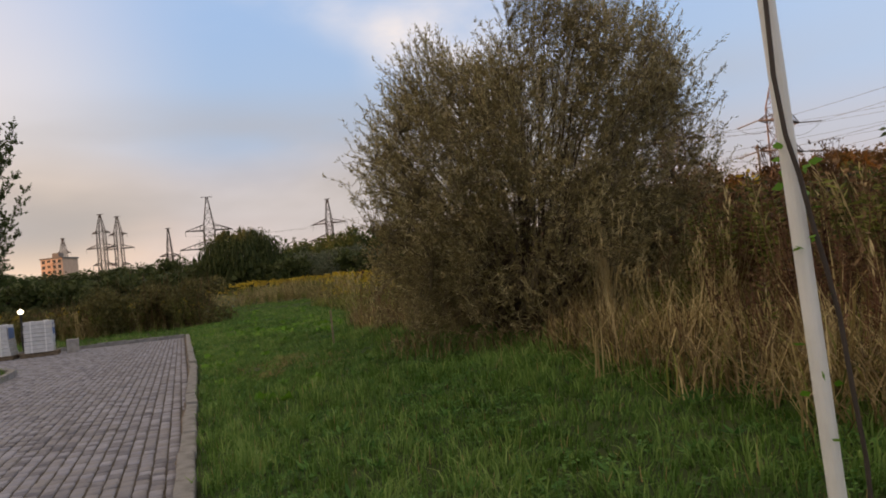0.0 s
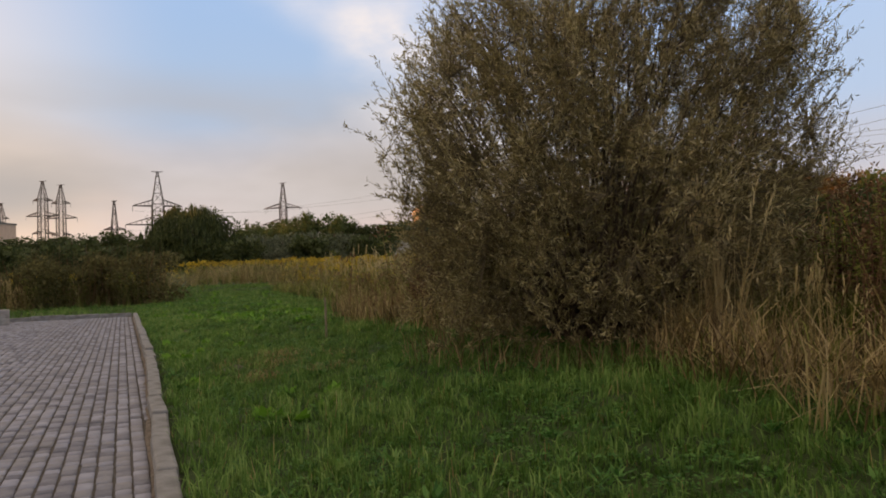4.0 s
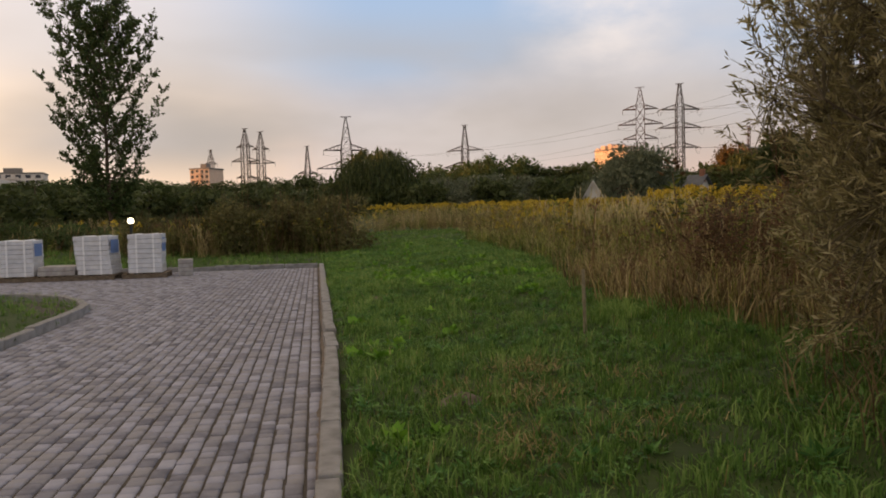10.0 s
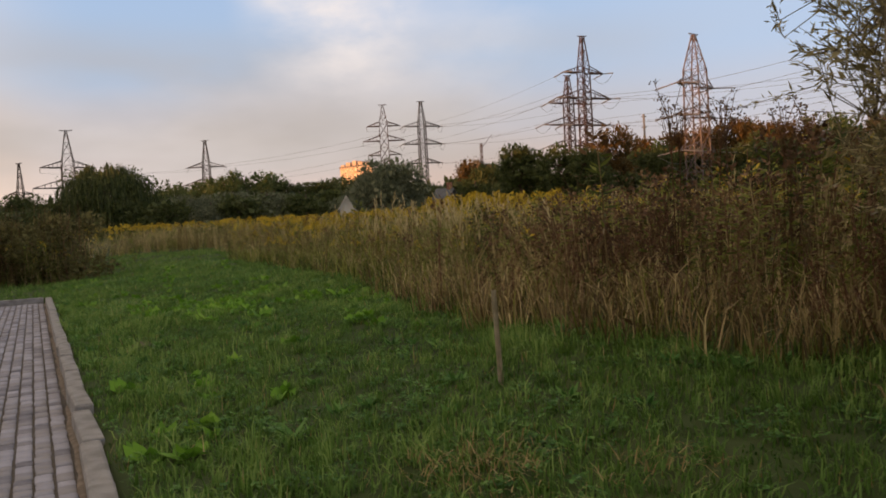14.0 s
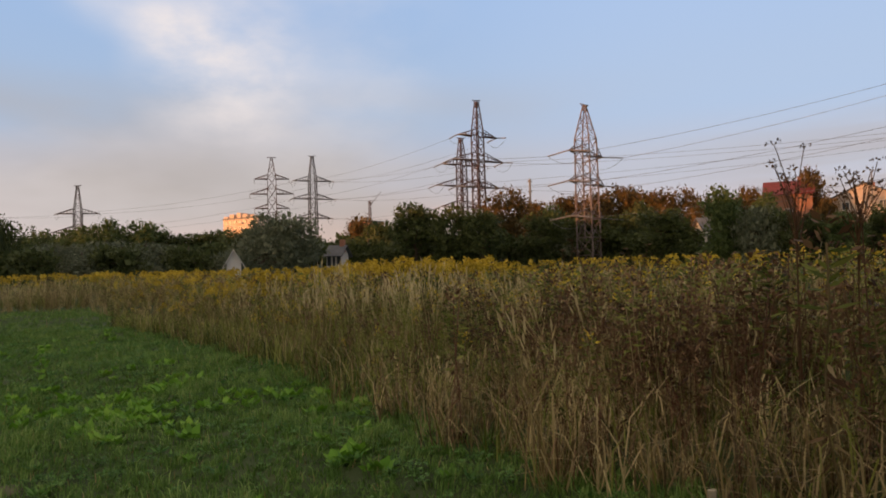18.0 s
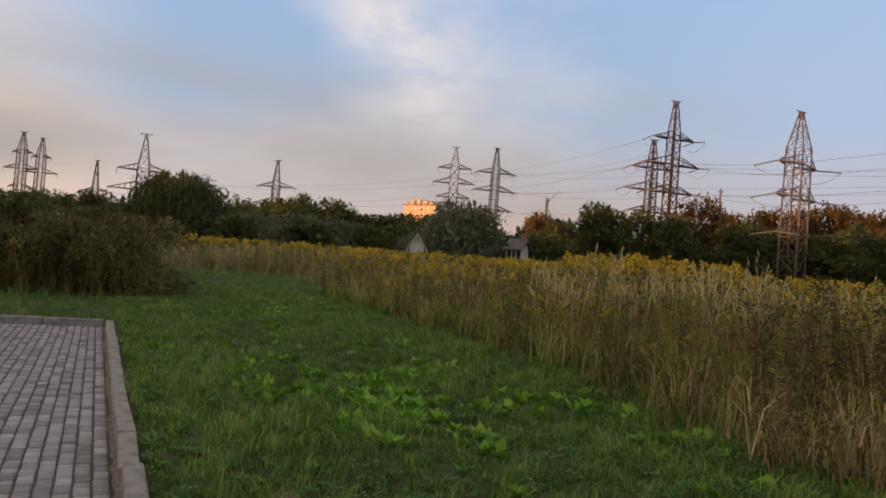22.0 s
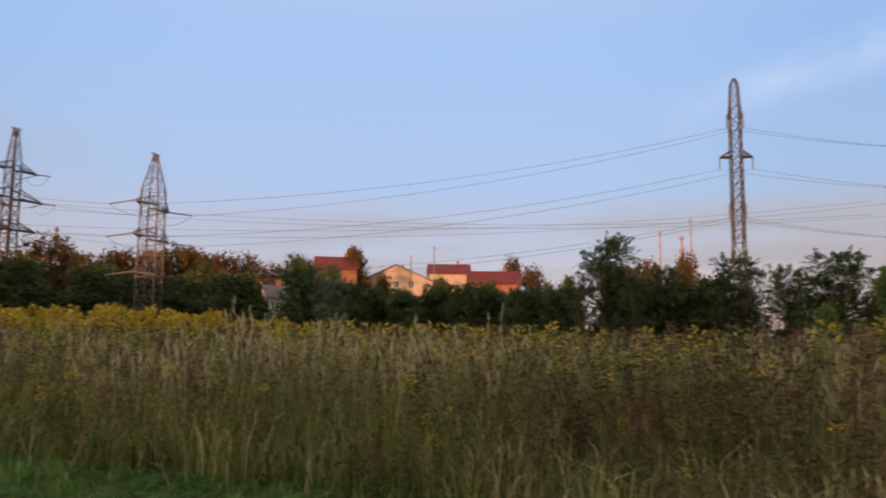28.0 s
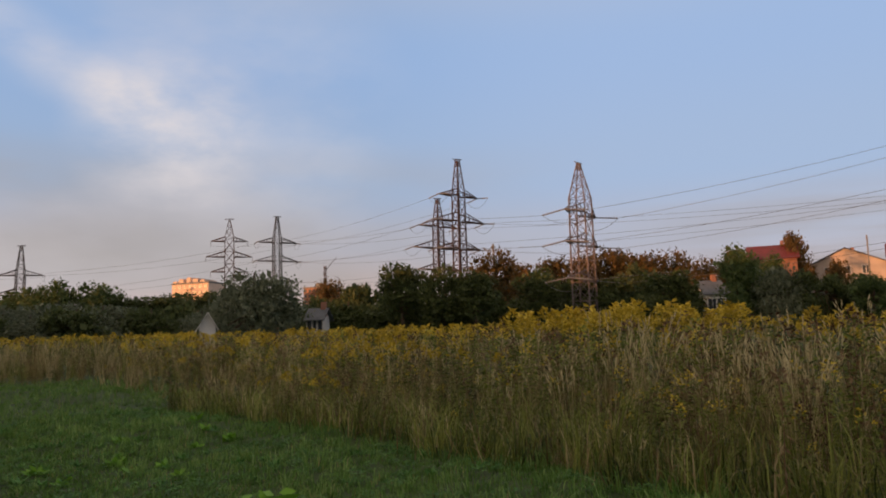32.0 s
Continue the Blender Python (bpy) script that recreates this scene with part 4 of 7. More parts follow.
wH = pylon(pos, h, 14, 2.35, 2.3, ((0.70, 4.7), (0.52, 5.0), (0.315, 4.7)), M_STEEL_SUNLIT, 0.30, 0.3, label="broad lattice anchor pylon with pale lower frame", r=0.085, tension=3.2, cone=0.79)
pos, h = stand(100.4, -15.1, 34.7)
wI = pylon(pos, h, 10 - 90, 2.9, 1.3, ((0.85, 1.0), (0.69, 2.0), (0.5, 1.0)), M_STEEL, 0.36, 0.9, r=0.085, label="tall slim lattice pylon seen along its line")
pos, h = stand(114.3, -45.3, 32.2)
wJ = pylon(pos, h, -60, 2.9, 1.25, ((0.86, 1.6), (0.68, 3.2), (0.46, 1.7)), M_STEEL, 0.36, 0.8, r=0.09, hang=1.2)
pos, h = stand(140.2, -74.5, 33.5)
wK = pylon(pos, h, -60, 2.9, 1.25, ((0.83, 2.2), (0.625, 4.2), (0.38, 2.1)), M_STEEL, 0.34, 0.8, r=0.09, hang=1.3)
for az, d, top, s_ in ((-4.97, 330, 6.72, 1), (-3.85, 345, 6.5, 1), (-7.4, 420, 5.15, 1), (-0.46, 300, 5.45, 0)):
    x, y, z = polar(az, d, (-0.3, -13.7))
    hh = 1.4 + d * math.tan(radians(top)) - z
    pylon((x, y, z), hh, -15 + az, hh * 0.2, hh * 0.075, ((0.80, hh * 0.10), (0.64, hh * 0.17), (0.46, hh * 0.11)) if s_ else ((0.62, hh * 0.14), (0.42, hh * 0.2)), M_STEEL, 0.4, r=0.14)


def toward(ends, way, arms):
    """The string ends on one side of an anchor pylon: way 0 or 1."""
    return [ends[i * 2 + way] for i in range(arms * 2)]


wires("power_line", "thin dark wires between two lattice pylons", list(zip(toward(wH, 0, 3), wI[:6])), 0.025)
wires("power_line", "thin dark wires between two lattice pylons", list(zip(toward(wG, 0, 3)[2:], toward(wH, 1, 2))), 0.006)
wires("power_line", "thin dark wires between two slim pylons", [(wI[i], wJ[i]) for i in range(6)], 0.02)
wires("power_line", "thin dark wires between two slim pylons", [(wJ[i], wK[i]) for i in range(6)], 0.02)
wires("power_line", "thin wires crossing behind the meadow", [(toward(wG2, 0, 2)[i], (150 + i * 2, -40 - 6 * (i % 2), 24 + 3 * (i // 2))) for i in range(4)], 0.02)
wires("power_line", "thin wires crossing behind the meadow", list(zip(toward(wG2, 1, 3), toward(wF, 0, 3))) + list(zip(toward(wF, 1, 2), toward(wB, 0, 2))), 0.02)
wires("power_line", "thin wires over the far tree row", list(zip(toward(wG, 1, 2), wE[:4])) + list(zip(toward(wB, 1, 2), wA[:4])), 0.02)


# ---- houses and blocks beyond the meadow ----
def gable_house(az, d, w, depth, eave, ridge, wall, roof, eye=(-0.22, -12.2), turn=0.0, label="", gable=False, windows=2, chimney=True):
    """A house at a bearing; eave and ridge as angles above eye level; gable: its gable end faces the meadow."""
    x, y, z = polar(az, d, eye)
    he, hr = 1.4 + d * math.tan(radians(eave)) - z, 1.4 + d * math.tan(radians(ridge)) - z
    ob = thing("house", label, "house", (x, y, z), -az + turn + (90 if gable else 0))
    W, D = (depth, w) if gable else (w, depth)
    bm = bmesh.new()
    vs = [bm.verts.new(p) for p in ((-W / 2, -D / 2, -1), (W / 2, -D / 2, -1), (W / 2, D / 2, -1), (-W / 2, D / 2, -1), (-W / 2, -D / 2, he), (W / 2, -D / 2, he), (W / 2, D / 2, he), (-W / 2, D / 2, he), (-W / 2, 0, hr), (W / 2, 0, hr))]
    for q in ((0, 1, 5, 4), (1, 2, 6, 9, 5), (2, 3, 7, 6), (3, 0, 4, 8, 7), (4, 5, 9, 8), (6, 7, 8, 9)):
        bm.faces.new([vs[i] for i in q])
    part("wall", bm, wall, ob)
    o = 0.45
    for s_ in (-1, 1):
        bm = bmesh.new()
        slope = (hr - he) / (D / 2)
        a = [(-W / 2 - o, s_ * (D / 2 + o), he - slope * o + 0.06), (W / 2 + o, s_ * (D / 2 + o), he - slope * o + 0.06), (W / 2 + o, 0, hr + 0.06), (-W / 2 - o, 0, hr + 0.06)]
        top = [bm.verts.new((p[0], p[1], p[2] + 0.14)) for p in a]
        bot = [bm.verts.new(p) for p in a]
        bm.faces.new(top), bm.faces.new(bot[::-1])
        for i in range(4):
            bm.faces.new((bot[i], bot[(i + 1) % 4], top[(i + 1) % 4], top[i]))
        bmesh.ops.recalc_face_normals(bm, faces=bm.faces)
        part("roof_slope", bm, roof, ob)
    if chimney:
        bm = bmesh.new()
        box(bm, W * 0.2, W * 0.2 + 0.6, -0.3, 0.3, hr - 0.8, hr + 0.9)
        part("chimney", bm, M_BRICK, ob)
    for i in range(windows):
        u = (i + 0.5) / windows - 0.5
        win = new("window")
        win.parent = ob
        if gable:
            win.matrix_basis = pose(-W / 2 - 0.03, u * D * 0.6, he * 0.95, 0, 0, -90)
        else:
            win.matrix_basis = pose(u * W * 0.85, -D / 2 - 0.03, he * 0.72)
        bm = bmesh.new()
        for x0, x1, z0, z1 in ((-0.65, 0.65, -0.75, -0.65), (-0.65, 0.65, 0.65, 0.75), (-0.65, -0.55, -0.65, 0.65), (0.55, 0.65, -0.65, 0.65), (-0.04, 0.04, -0.65, 0.65)):
            box(bm, x0, x1, -0.05, 0.03, z0, z1)
        part("frame", bm, M_PALE, win)
        bm = bmesh.new()
        box(bm, -0.55, 0.55, -0.015, 0.02, -0.65, 0.65)
        part("pane", bm, M_GLASS, win)
    return ob


gable_house(57.9, 108, 2.6, 5, 2.8, 3.65, M_PALE, M_ROOF_GREY, label="small grey-roofed house half hidden by trees", turn=20)
gable_house(62.75, 150, 7.6, 9, 4.9, 5.85, M_BRICK, M_ROOF_RED, label="house with a red roof among the trees", windows=1)
gable_house(67.6, 160, 15.0, 12, 4.0, 5.2, M_PLASTER, M_ROOF_GREY, label="large cream plastered house lit by evening sun", gable=True, turn=-9, windows=3)
gable_house(71.2, 160, 8.2, 9, 4.7, 5.45, M_PLASTER, M_ROOF_RED, label="house with a bright red roof", windows=2)
gable_house(74.5, 150, 9.6, 9, 4.0, 4.95, M_BRICK, M_ROOF_RED, label="low brick house with a long red roof", windows=3)
gable_house(22.65, 88, 1.6, 3, 1.5, 2.35, M_PALE, M_PALE, label="small pale gabled shed at the meadow edge", gable=True, windows=0, chimney=False)
gable_house(30.3, 98, 1.7, 3, 1.9, 2.55, M_PALE, M_ROOF_GREY, label="white house with a dark grey roof among trees", turn=-20)
for az, ridge, w, roof in ((107.0, 2.6, 7, M_ROOF_RED), (109.6, 2.5, 7, M_BRICK), (111.0, 2.9, 7, M_ROOF_RED), (113.2, 2.2, 7, M_BRICK), (116.4, 2.0, 8, M_ROOF_RED)):
    gable_house(az, 150, w, 8, ridge - 1.1, ridge, M_PLASTER, roof, E26, rng.uniform(-30, 30), "small house with a dark red roof beyond the trees", bool(az > 110), 2)


def block(az, d, w, depth, top, wall, eye, label, floors=9, cols=5, turn=0.0, low=0.0):
    """A far apartment block with rows of windows and balconies."""
    x, y, z = polar(az, d, eye)
    h = 1.4 + d * math.tan(radians(top)) - z
    ob = thing("apartment_block", label, "building", (x, y, z), -az + turn)
    ob["top"] = h
    bm = bmesh.new()
    box(bm, -w / 2, w / 2, -depth / 2, depth / 2, -1, h)
    part("wall", bm, wall, ob)
    bm = bmesh.new()
    box(bm, -w / 2 - 0.3, w / 2 + 0.3, -depth / 2 - 0.3, depth / 2 + 0.3, h, h + 0.7)
    box(bm, -w * 0.2, w * 0.1, -2, 2, h + 0.7, h + 3)
    part("roof", bm, M_CONC, ob)
    bmw = bmesh.new()
    box(bmw, -w / cols * 0.26, w / cols * 0.26, -0.08, 0.04, -0.75, 0.75)
    me = bpy.data.meshes.new("window")
    bmw.to_mesh(me)
    bmw.free()
    me.materials.append(M_GLASS)
    for f_ in range(floors):
        zf = h * (low + (1 - low) * (f_ + 0.55) / floors)
        for c_ in range(cols):
            o = new("window", me)
            o.parent = ob
            o.matrix_basis = pose(-w / 2 + (c_ + 0.5) * w / cols, -depth / 2 - 0.05, zf)
        if f_ > 0:
            bm = bmesh.new()
            box(bm, -w / cols * 0.55, w / cols * 0.55, -depth / 2 - 1.2, -depth / 2 + 0.1, zf - 1.25, zf - 0.35)
            part("balcony", bm, wall, ob)
    return ob


E22 = (-0.29, -13.7)
tower = block(22.9, 420, 23, 14, 4.5, M_SUNGLOW, E22, "apartment block glowing in evening sun beyond the trees", 10, 7, -40)
for x_, w_, z_ in ((-9.5, 2.6, 1.0), (-5.5, 3.0, 2.0), (-0.8, 2.6, 2.6), (3.4, 3.2, 1.8), (8.0, 2.6, 1.1)):
    part("roof_turret", box(bmesh.new(), x_ - w_ / 2, x_ + w_ / 2, -7.2, 2.0, tower["top"], tower["top"] + 0.7 + z_), M_SUNGLOW, tower)
block(31.5, 450, 15, 14, 4.15, M_BRICK, E22, "unfinished brick block beyond the trees", 10, 5, -40)
block(103.5, 310, 16, 16, 4.45, M_SUNGLOW, E26, "apartment tower lit orange by evening sun", 9, 6, 12)
block(127.5, 330, 16, 14, 3.8, M_SUNGLOW, E26, "apartment tower lit orange by evening sun", 8, 5, 10)
block(131.0, 340, 12, 14, 2.9, M_BRICK, E26, "brick apartment tower in evening sun", 7, 4, 10)
block(113.0, 300, 10, 12, 3.3, M_SUNGLOW, E26, "distant apartment block in evening sun", 8, 4, 10)
block(-19.6, 400, 24, 14, 3.3, M_PALE, E10, "pale apartment block on the skyline", 9, 6, -10)
block(-21.4, 420, 14, 14, 3.0, M_BRICK, E10, "brick apartment block on the skyline", 8, 4, -10)
block(-7.6, 400, 11, 12, 3.65, M_SUNGLOW, E10, "apartment block catching the low sun", 10, 4, -35)


def mast(az, d, top, r, mat, label, eye, name="mast", cat="mast"):
    x, y, z = polar(az, d, eye)
    h = 1.4 + d * math.tan(radians(top)) - z
    ob = thing(name, label, cat, (x, y, z))
    bm = bmesh.new()
    rod(bm, (0, 0, -0.5), (0, 0, h), r, r * 0.7, 8)
    part("shaft", bm, mat, ob)
    for k in (0.72, 0.86, 0.97) if name != "street_pole" else ():
        bm = bmesh.new()
        rod(bm, (0, 0, h * k - 0.15), (0, 0, h * k + 0.15), r * 1.9, r * 1.9, 8)
        part("platform", bm, mat, ob)


E245 = (-0.22, -12.2)
mast(86.9, 200, 7.9, 0.22, M_MAST, "thin red and white mast on the skyline", E245)
mast(88.4, 200, 7.5, 0.35, M_MAST, "thin red-lit mast on the skyline", E245)
mast(89.05, 200, 8.8, 0.2, M_MAST, "thin steel mast on the skyline", E245)
mast(43.95, 290, 7.1, 0.5, M_CONC, "tall slim chimney behind the trees", E22, "chimney_stack", "chimney")
mast(69.35, 120, 6.2, 0.14, M_CONC, "bare street pole between the houses", (-0.5, -9.5), "street_pole", "pole")
mast(71.1, 120, 6.9, 0.12, M_CONC, "bare street pole between the houses", (-0.5, -9.5), "street_pole", "pole")

# construction crane
cx_, cy_, cz_ = polar(31.75, 450, E22)
ch = 1.4 + 450 * math.tan(radians(5.8)) - cz_
crane = thing("tower_crane", "red tower crane beyond the trees", "crane", (cx_, cy_, cz_), 20)
bm = bmesh.new()
lattice(bm, 0, ch, 1.2, 1.2, 14, 0.12)
part("crane_mast", bm, M_STEEL_RED, crane)
bm = bmesh.new()
rod(bm, (0, 0, ch - 3), (11, 0, ch + 6), 0.25, 0.15, 4)
part("jib", bm, M_STEEL_RED, crane)

# concrete line pole near the east edge of the meadow
qx, qy = 31.08, -29.52
qz = float(gz(qx, qy))
qh = 9.92 - qz
post = thing("utility_pole", "concrete utility pole with steel crossarms and insulators", "pole")
post.matrix_world = Matrix.Translation((qx, qy, qz)) @ Vector((0, 0, 1)).rotation_difference(Vector((-0.032, -0.054, 1))).to_matrix().to_4x4() @ pose(0, 0, 0, 0, 0, -122)
bm = bmesh.new()
rod(bm, (0, 0, -0.5), (0.0, 0, qh * 0.84), 0.17, 0.12, 10)
part("shaft", bm, M_CONC, post)
bm = bmesh.new()
rod(bm, (0, 0, qh * 0.83), (0, 0, qh), 0.06, 0.05, 6)
rod(bm, (-0.12, 0, qh * 0.84), (0, 0, qh * 0.87), 0.03, None, 5)
rod(bm, (0.12, 0, qh * 0.84), (0, 0, qh * 0.87), 0.03, None, 5)
part("top_spike", bm, M_STEEL, post)
for z0, x1 in ((qh * 0.84, 1.15), (qh * 0.45, -1.1)):
    bm = bmesh.new()
    rod(bm, (0, 0, z0), (x1, 0, z0 + 0.12), 0.045, 0.03, 6)
    part("crossarm", bm, M_STEEL, post)
    bm = bmesh.new()
    disc_string(bm, (x1, 0, z0 + 0.08), (x1, 0, z0 - 0.33), 3, 0.025, 0.075)
    part("insulator", bm, M_INSUL, post)

# low garages beyond the yard
for az, w in ((-8.6, 3.2), (-6.9, 3.0)):
    x, y, z = polar(az, 112, E10)
    gar = thing("garage", "low grey garage with a flat roof", "garage", (x, y, z), -az, "garages beyond the yard")
    bm = bmesh.new()
    box(bm, -w / 2, w / 2, -2.5, 2.5, -0.5, 1.75)
    part("wall", bm, M_CONC, gar)
    bm = bmesh.new()
    box(bm, -w / 2 - 0.2, w / 2 + 0.2, -2.8, 2.7, 1.75, 1.92)
    part("roof", bm, M_ROOF_GREY, gar, "grey flat roof")
    bm = bmesh.new()
    box(bm, -1.2, 1.2, -2.56, -2.48, -0.2, 1.6)
    part("door", bm, M_STEEL, gar)

# unseen plain boxes added west of the yard to block the low sun
for i, (x0, x1, y0, y1, hh) in enumerate(((-84, -70, -150, 92, 18.6), (-135, -118, 96, 330, 19.0))):
    bm = bmesh.new()
    box(bm, x0, x1, y0, y1, -1, hh)
    tagged(part(f"wall_west_{i + 1}", bm, M_PALE), "plain long box added out of view to shade yard and meadow", "building", kind="structure")

# ---- paving and kerbs ----
yard = tagged(new("pavement"), "grey block paving of a yard with dark joints", "pavement", kind="structure")
bm = bmesh.new()
box(bm, -3.47, 0.0, -42, 0.02, -0.07, -0.012)
box(bm, -18, -3.47, -6.4, 0.02, -0.07, -0.012)
box(bm, -6.0, -3.47, -9.2, -6.4, -0.07, -0.013)
part("joint_bed", bm, M_JOINT, yard)
PITCH = 0.10
singles, rest = [], []
cols = int(3.40 / PITCH) + 1
for c in range(-int(12 / PITCH), cols):
    x0 = -3.40 + c * PITCH
    y = -0.05
    y_end = -40.0 if c >= 0 else -9.4
    while y > y_end:
        ln = random.choice((0.10, 0.10, 0.15, 0.15, 0.15))
        xm, ym = x0 + PITCH / 2, y - ln / 2
        face = float(kerb_x(ym)) - 0.068
        hx = min(PITCH, face - x0) / 2
        if hx > 0.022 and bool(paved(xm, ym)):
            xm = x0 + hx
            item = (xm + random.gauss(0, 0.002), ym, hx - 0.0075, ln / 2 - 0.007, random.gauss(0, 0.003), random.gauss(0, 0.6) * (hx > 0.045))
            (singles if -1.55 < xm and -14.5 < ym < -12.2 and len(singles) < 290 else rest).append(item)
        y -= ln


def stone_rows(items):
    """Chamfered blocks as arrays."""
    it = np.array(items)
    k = len(it)
    b = 0.008
    sx_, sy_ = it[:, 2:3], it[:, 3:4]
    one = np.array([[-1, -1], [1, -1], [1, 1], [-1, 1]])
    low = np.stack([one[None, :, 0] * sx_, one[None, :, 1] * sy_, np.full((k, 4), -0.03)], 2)
    mid = np.stack([one[None, :, 0] * sx_, one[None, :, 1] * sy_, np.full((k, 4), -b)], 2)
    top = np.stack([one[None, :, 0] * (sx_ - b), one[None, :, 1] * (sy_ - b), np.zeros((k, 4))], 2)
    v = np.concatenate([low, mid, top], 1)
    a = np.radians(it[:, 5])[:, None]
    x, y_ = v[..., 0] * np.cos(a) - v[..., 1] * np.sin(a), v[..., 0] * np.sin(a) + v[..., 1] * np.cos(a)
    v = np.stack([x + it[:, 0:1], y_ + it[:, 1:2], v[..., 2] + it[:, 4:5]], 2)
    q = [[i, (i + 1) % 4, (i + 1) % 4 + 4, i + 4] for i in range(4)] + [[i + 4, (i + 1) % 4 + 4, (i + 1) % 4 + 8, i + 8] for i in range(4)] + [[8, 9, 10, 11]]
    f = (np.arange(k)[:, None, None] * 12 + np.array(q)[None]).reshape(-1, 4)
    return v.reshape(-1, 3), f


v, f = stone_rows(rest)
tagged(link_mesh("paving_stones", v, f, M_STONE, yard), kind="stuff")
stone_mesh = {}
for xm, ym, hx, hy, dz, turn in singles:
    key = (round(hx, 3), round(hy, 3))
    if key not in stone_mesh:
        v, f = stone_rows([(0, 0, hx, hy, 0, 0)])
        o = link_mesh("paving_stone", v, f, M_STONE_P, yard)
        stone_mesh[key] = o.data
    else:
        o = new("paving_stone", stone_mesh[key])
        o.parent = yard
    o.matrix_basis = pose(xm, ym, dz, 0, 0, turn)


def kerb_line(name, label, points, length=0.9, width=0.12, top=0.115):
    """A row of kerb stones along a line of points."""
    ob = tagged(new(name), label, "kerb", kind="structure")
    for (ax, ay), (bx, by) in zip(points, points[1:]):
        L = math.hypot(bx - ax, by - ay)
        n = max(1, round(L / length))
        rz = math.degrees(math.atan2(by - ay, bx - ax))
        for i in range(n):
            t = (i + 0.5) / n
            bm = bmesh.new()
            box(bm, -L / n / 2 + 0.006, L / n / 2 - 0.006, -width / 2, width / 2, -0.1, top + random.gauss(0, 0.01), random.uniform(0.012, 0.024))
            o = part("kerb_stone", bm, M_KERB, ob)
            o.matrix_basis = pose(ax + (bx - ax) * t, ay + (by - ay) * t, 0, random.gauss(0, 1.5), random.gauss(0, 0.7), rz + random.gauss(0, 0.7))
    return ob


kerb_line("kerb_lawn", "row of weathered concrete kerb stones along the lawn", [(0.0, 0.02), (0.0, -13.5), (-0.17, -22), (-0.34, -30), (-0.5, -42)], 0.9)
kerb_line("kerb_end", "row of weathered concrete kerb stones closing the yard", [(-0.085, 0.06), (-18, 0.06)])
kerb_line("kerb_island", "curved concrete kerb round a grass island", [(-3.47, -42), (-3.47, -9.4)])
kerb_line("kerb_island_bend", "curved concrete kerb round a grass island", [(-3.47, -9.4), (-3.55, -8.75), (-3.85, -8.0), (-4.35, -7.2), (-5.1, -6.55), (-6.0, -6.3), (-18, -6.3)], 0.8)


# ---- lawn ----
def lawn(name, label, regions, mats=(M_GRASS, M_STRAW)):
    """Tufts of blades that lie over each other, combed the same way within a clump."""
    g = Growth()
    for x0, x1, y0, y1, dens, ln in regions:
        n = int((x1 - x0) * (y1 - y0) * dens)
        x, y = rng.uniform(x0, x1, n), rng.uniform(y0, y1, n)
        ok = ~paved(x - 0.05, y - 0.1) & ((x < meadow_edge(y) + 0.25 + 0.9 * np.clip((y + 9.5) / 2, 0, 1)) | (y > 25))
        x, y = x[ok], y[ok]
        broad = 0.5 + 0.3 * np.sin(x * 2.3 + 1.1 * np.sin(y * 1.7)) + 0.2 * np.sin(y * 2.9 + x)
        small = 0.5 + 0.5 * np.sin(x * 9.1 + 2 * np.sin(y * 4.3)) * np.sin(y * 8.3 + 2 * np.sin(x * 3.7))
        fine = 0.5 + 0.5 * np.sin(x * 21 + 2 * np.sin(y * 13)) * np.sin(y * 23 + 2 * np.sin(x * 11))
        patch = np.clip(0.3 * broad + 0.35 * small + 0.35 * fine, 0, 1)
        way = 3.5 * np.sin(x * 3.1 + 1.7 * np.sin(y * 2.2)) + 3.0 * np.sin(y * 4.7 + x * 2.0) + rng.normal(0, 0.9, len(x))
        own = rng.uniform(0, 1, len(x))
        k = 10
        m = len(x) * k
        b = np.stack([np.repeat(x, k) + rng.normal(0, 0.03, m), np.repeat(y, k) + rng.normal(0, 0.03, m)], 1)
        b3 = np.column_stack([b, gz(b[:, 0], b[:, 1]) - 0.01])
        size = np.repeat((0.25 + 1.4 * patch ** 1.3) * (0.7 + 0.6 * own), k)
        L = ln * rng.uniform(0.45, 1.2, m) * size
        yaw, lean = np.repeat(way, k) + rng.normal(0, 0.8, m), np.abs(rng.normal(0.45, 0.42, m))
        width = 0.0065 + 0.0045 * rng.uniform(0, 1, m) + 0.010 * (ln > 0.2)
        tint = np.clip(rng.uniform(0, 1, m) ** 1.5 * 0.45 + 0.95 * np.repeat(patch, k) + 0.35 * np.repeat(own, k) - 0.34, 0, 1)
        bent = np.arange(m) % 5 < 2
        g.blades(b3[bent], yaw[bent], lean[bent] * 0.6, L[bent] * 1.2, width[bent], tint[bent], 0, 0.95)
        g.slivers(b3[~bent], yaw[~bent], lean[~bent], L[~bent] * 0.85, width[~bent], tint[~bent] * 0.85, (rng.uniform(0, 1, (~bent).sum()) < 0.05).astype(int))
    return tagged(g.link(name, list(mats)), label, "grass", kind="stuff")


def clover_patch():
    """A low clump of small rounded leaflets on short stalks."""
    g = Growth()
    n = 9
    a, r = rng.uniform(0, 6.283, n), 0.075 * np.sqrt(rng.uniform(0, 1, n))
    top = np.stack([np.cos(a) * r, np.sin(a) * r, rng.uniform(0.03, 0.075, n)], 1)
    for j in range(3):
        b = a + j * 2.094
        way = unit(np.stack([np.cos(b), np.sin(b), rng.uniform(-0.1, 0.5, n)], 1))
        g.leaves(top, way, rng.uniform(0.018, 0.034, n), rng.uniform(0.016, 0.028, n), rng.uniform(0, 1, n), 0, np.array([[0, 0, 1.0]]) + rng.normal(0, 0.3, (n, 3)))
    return g.arrays()


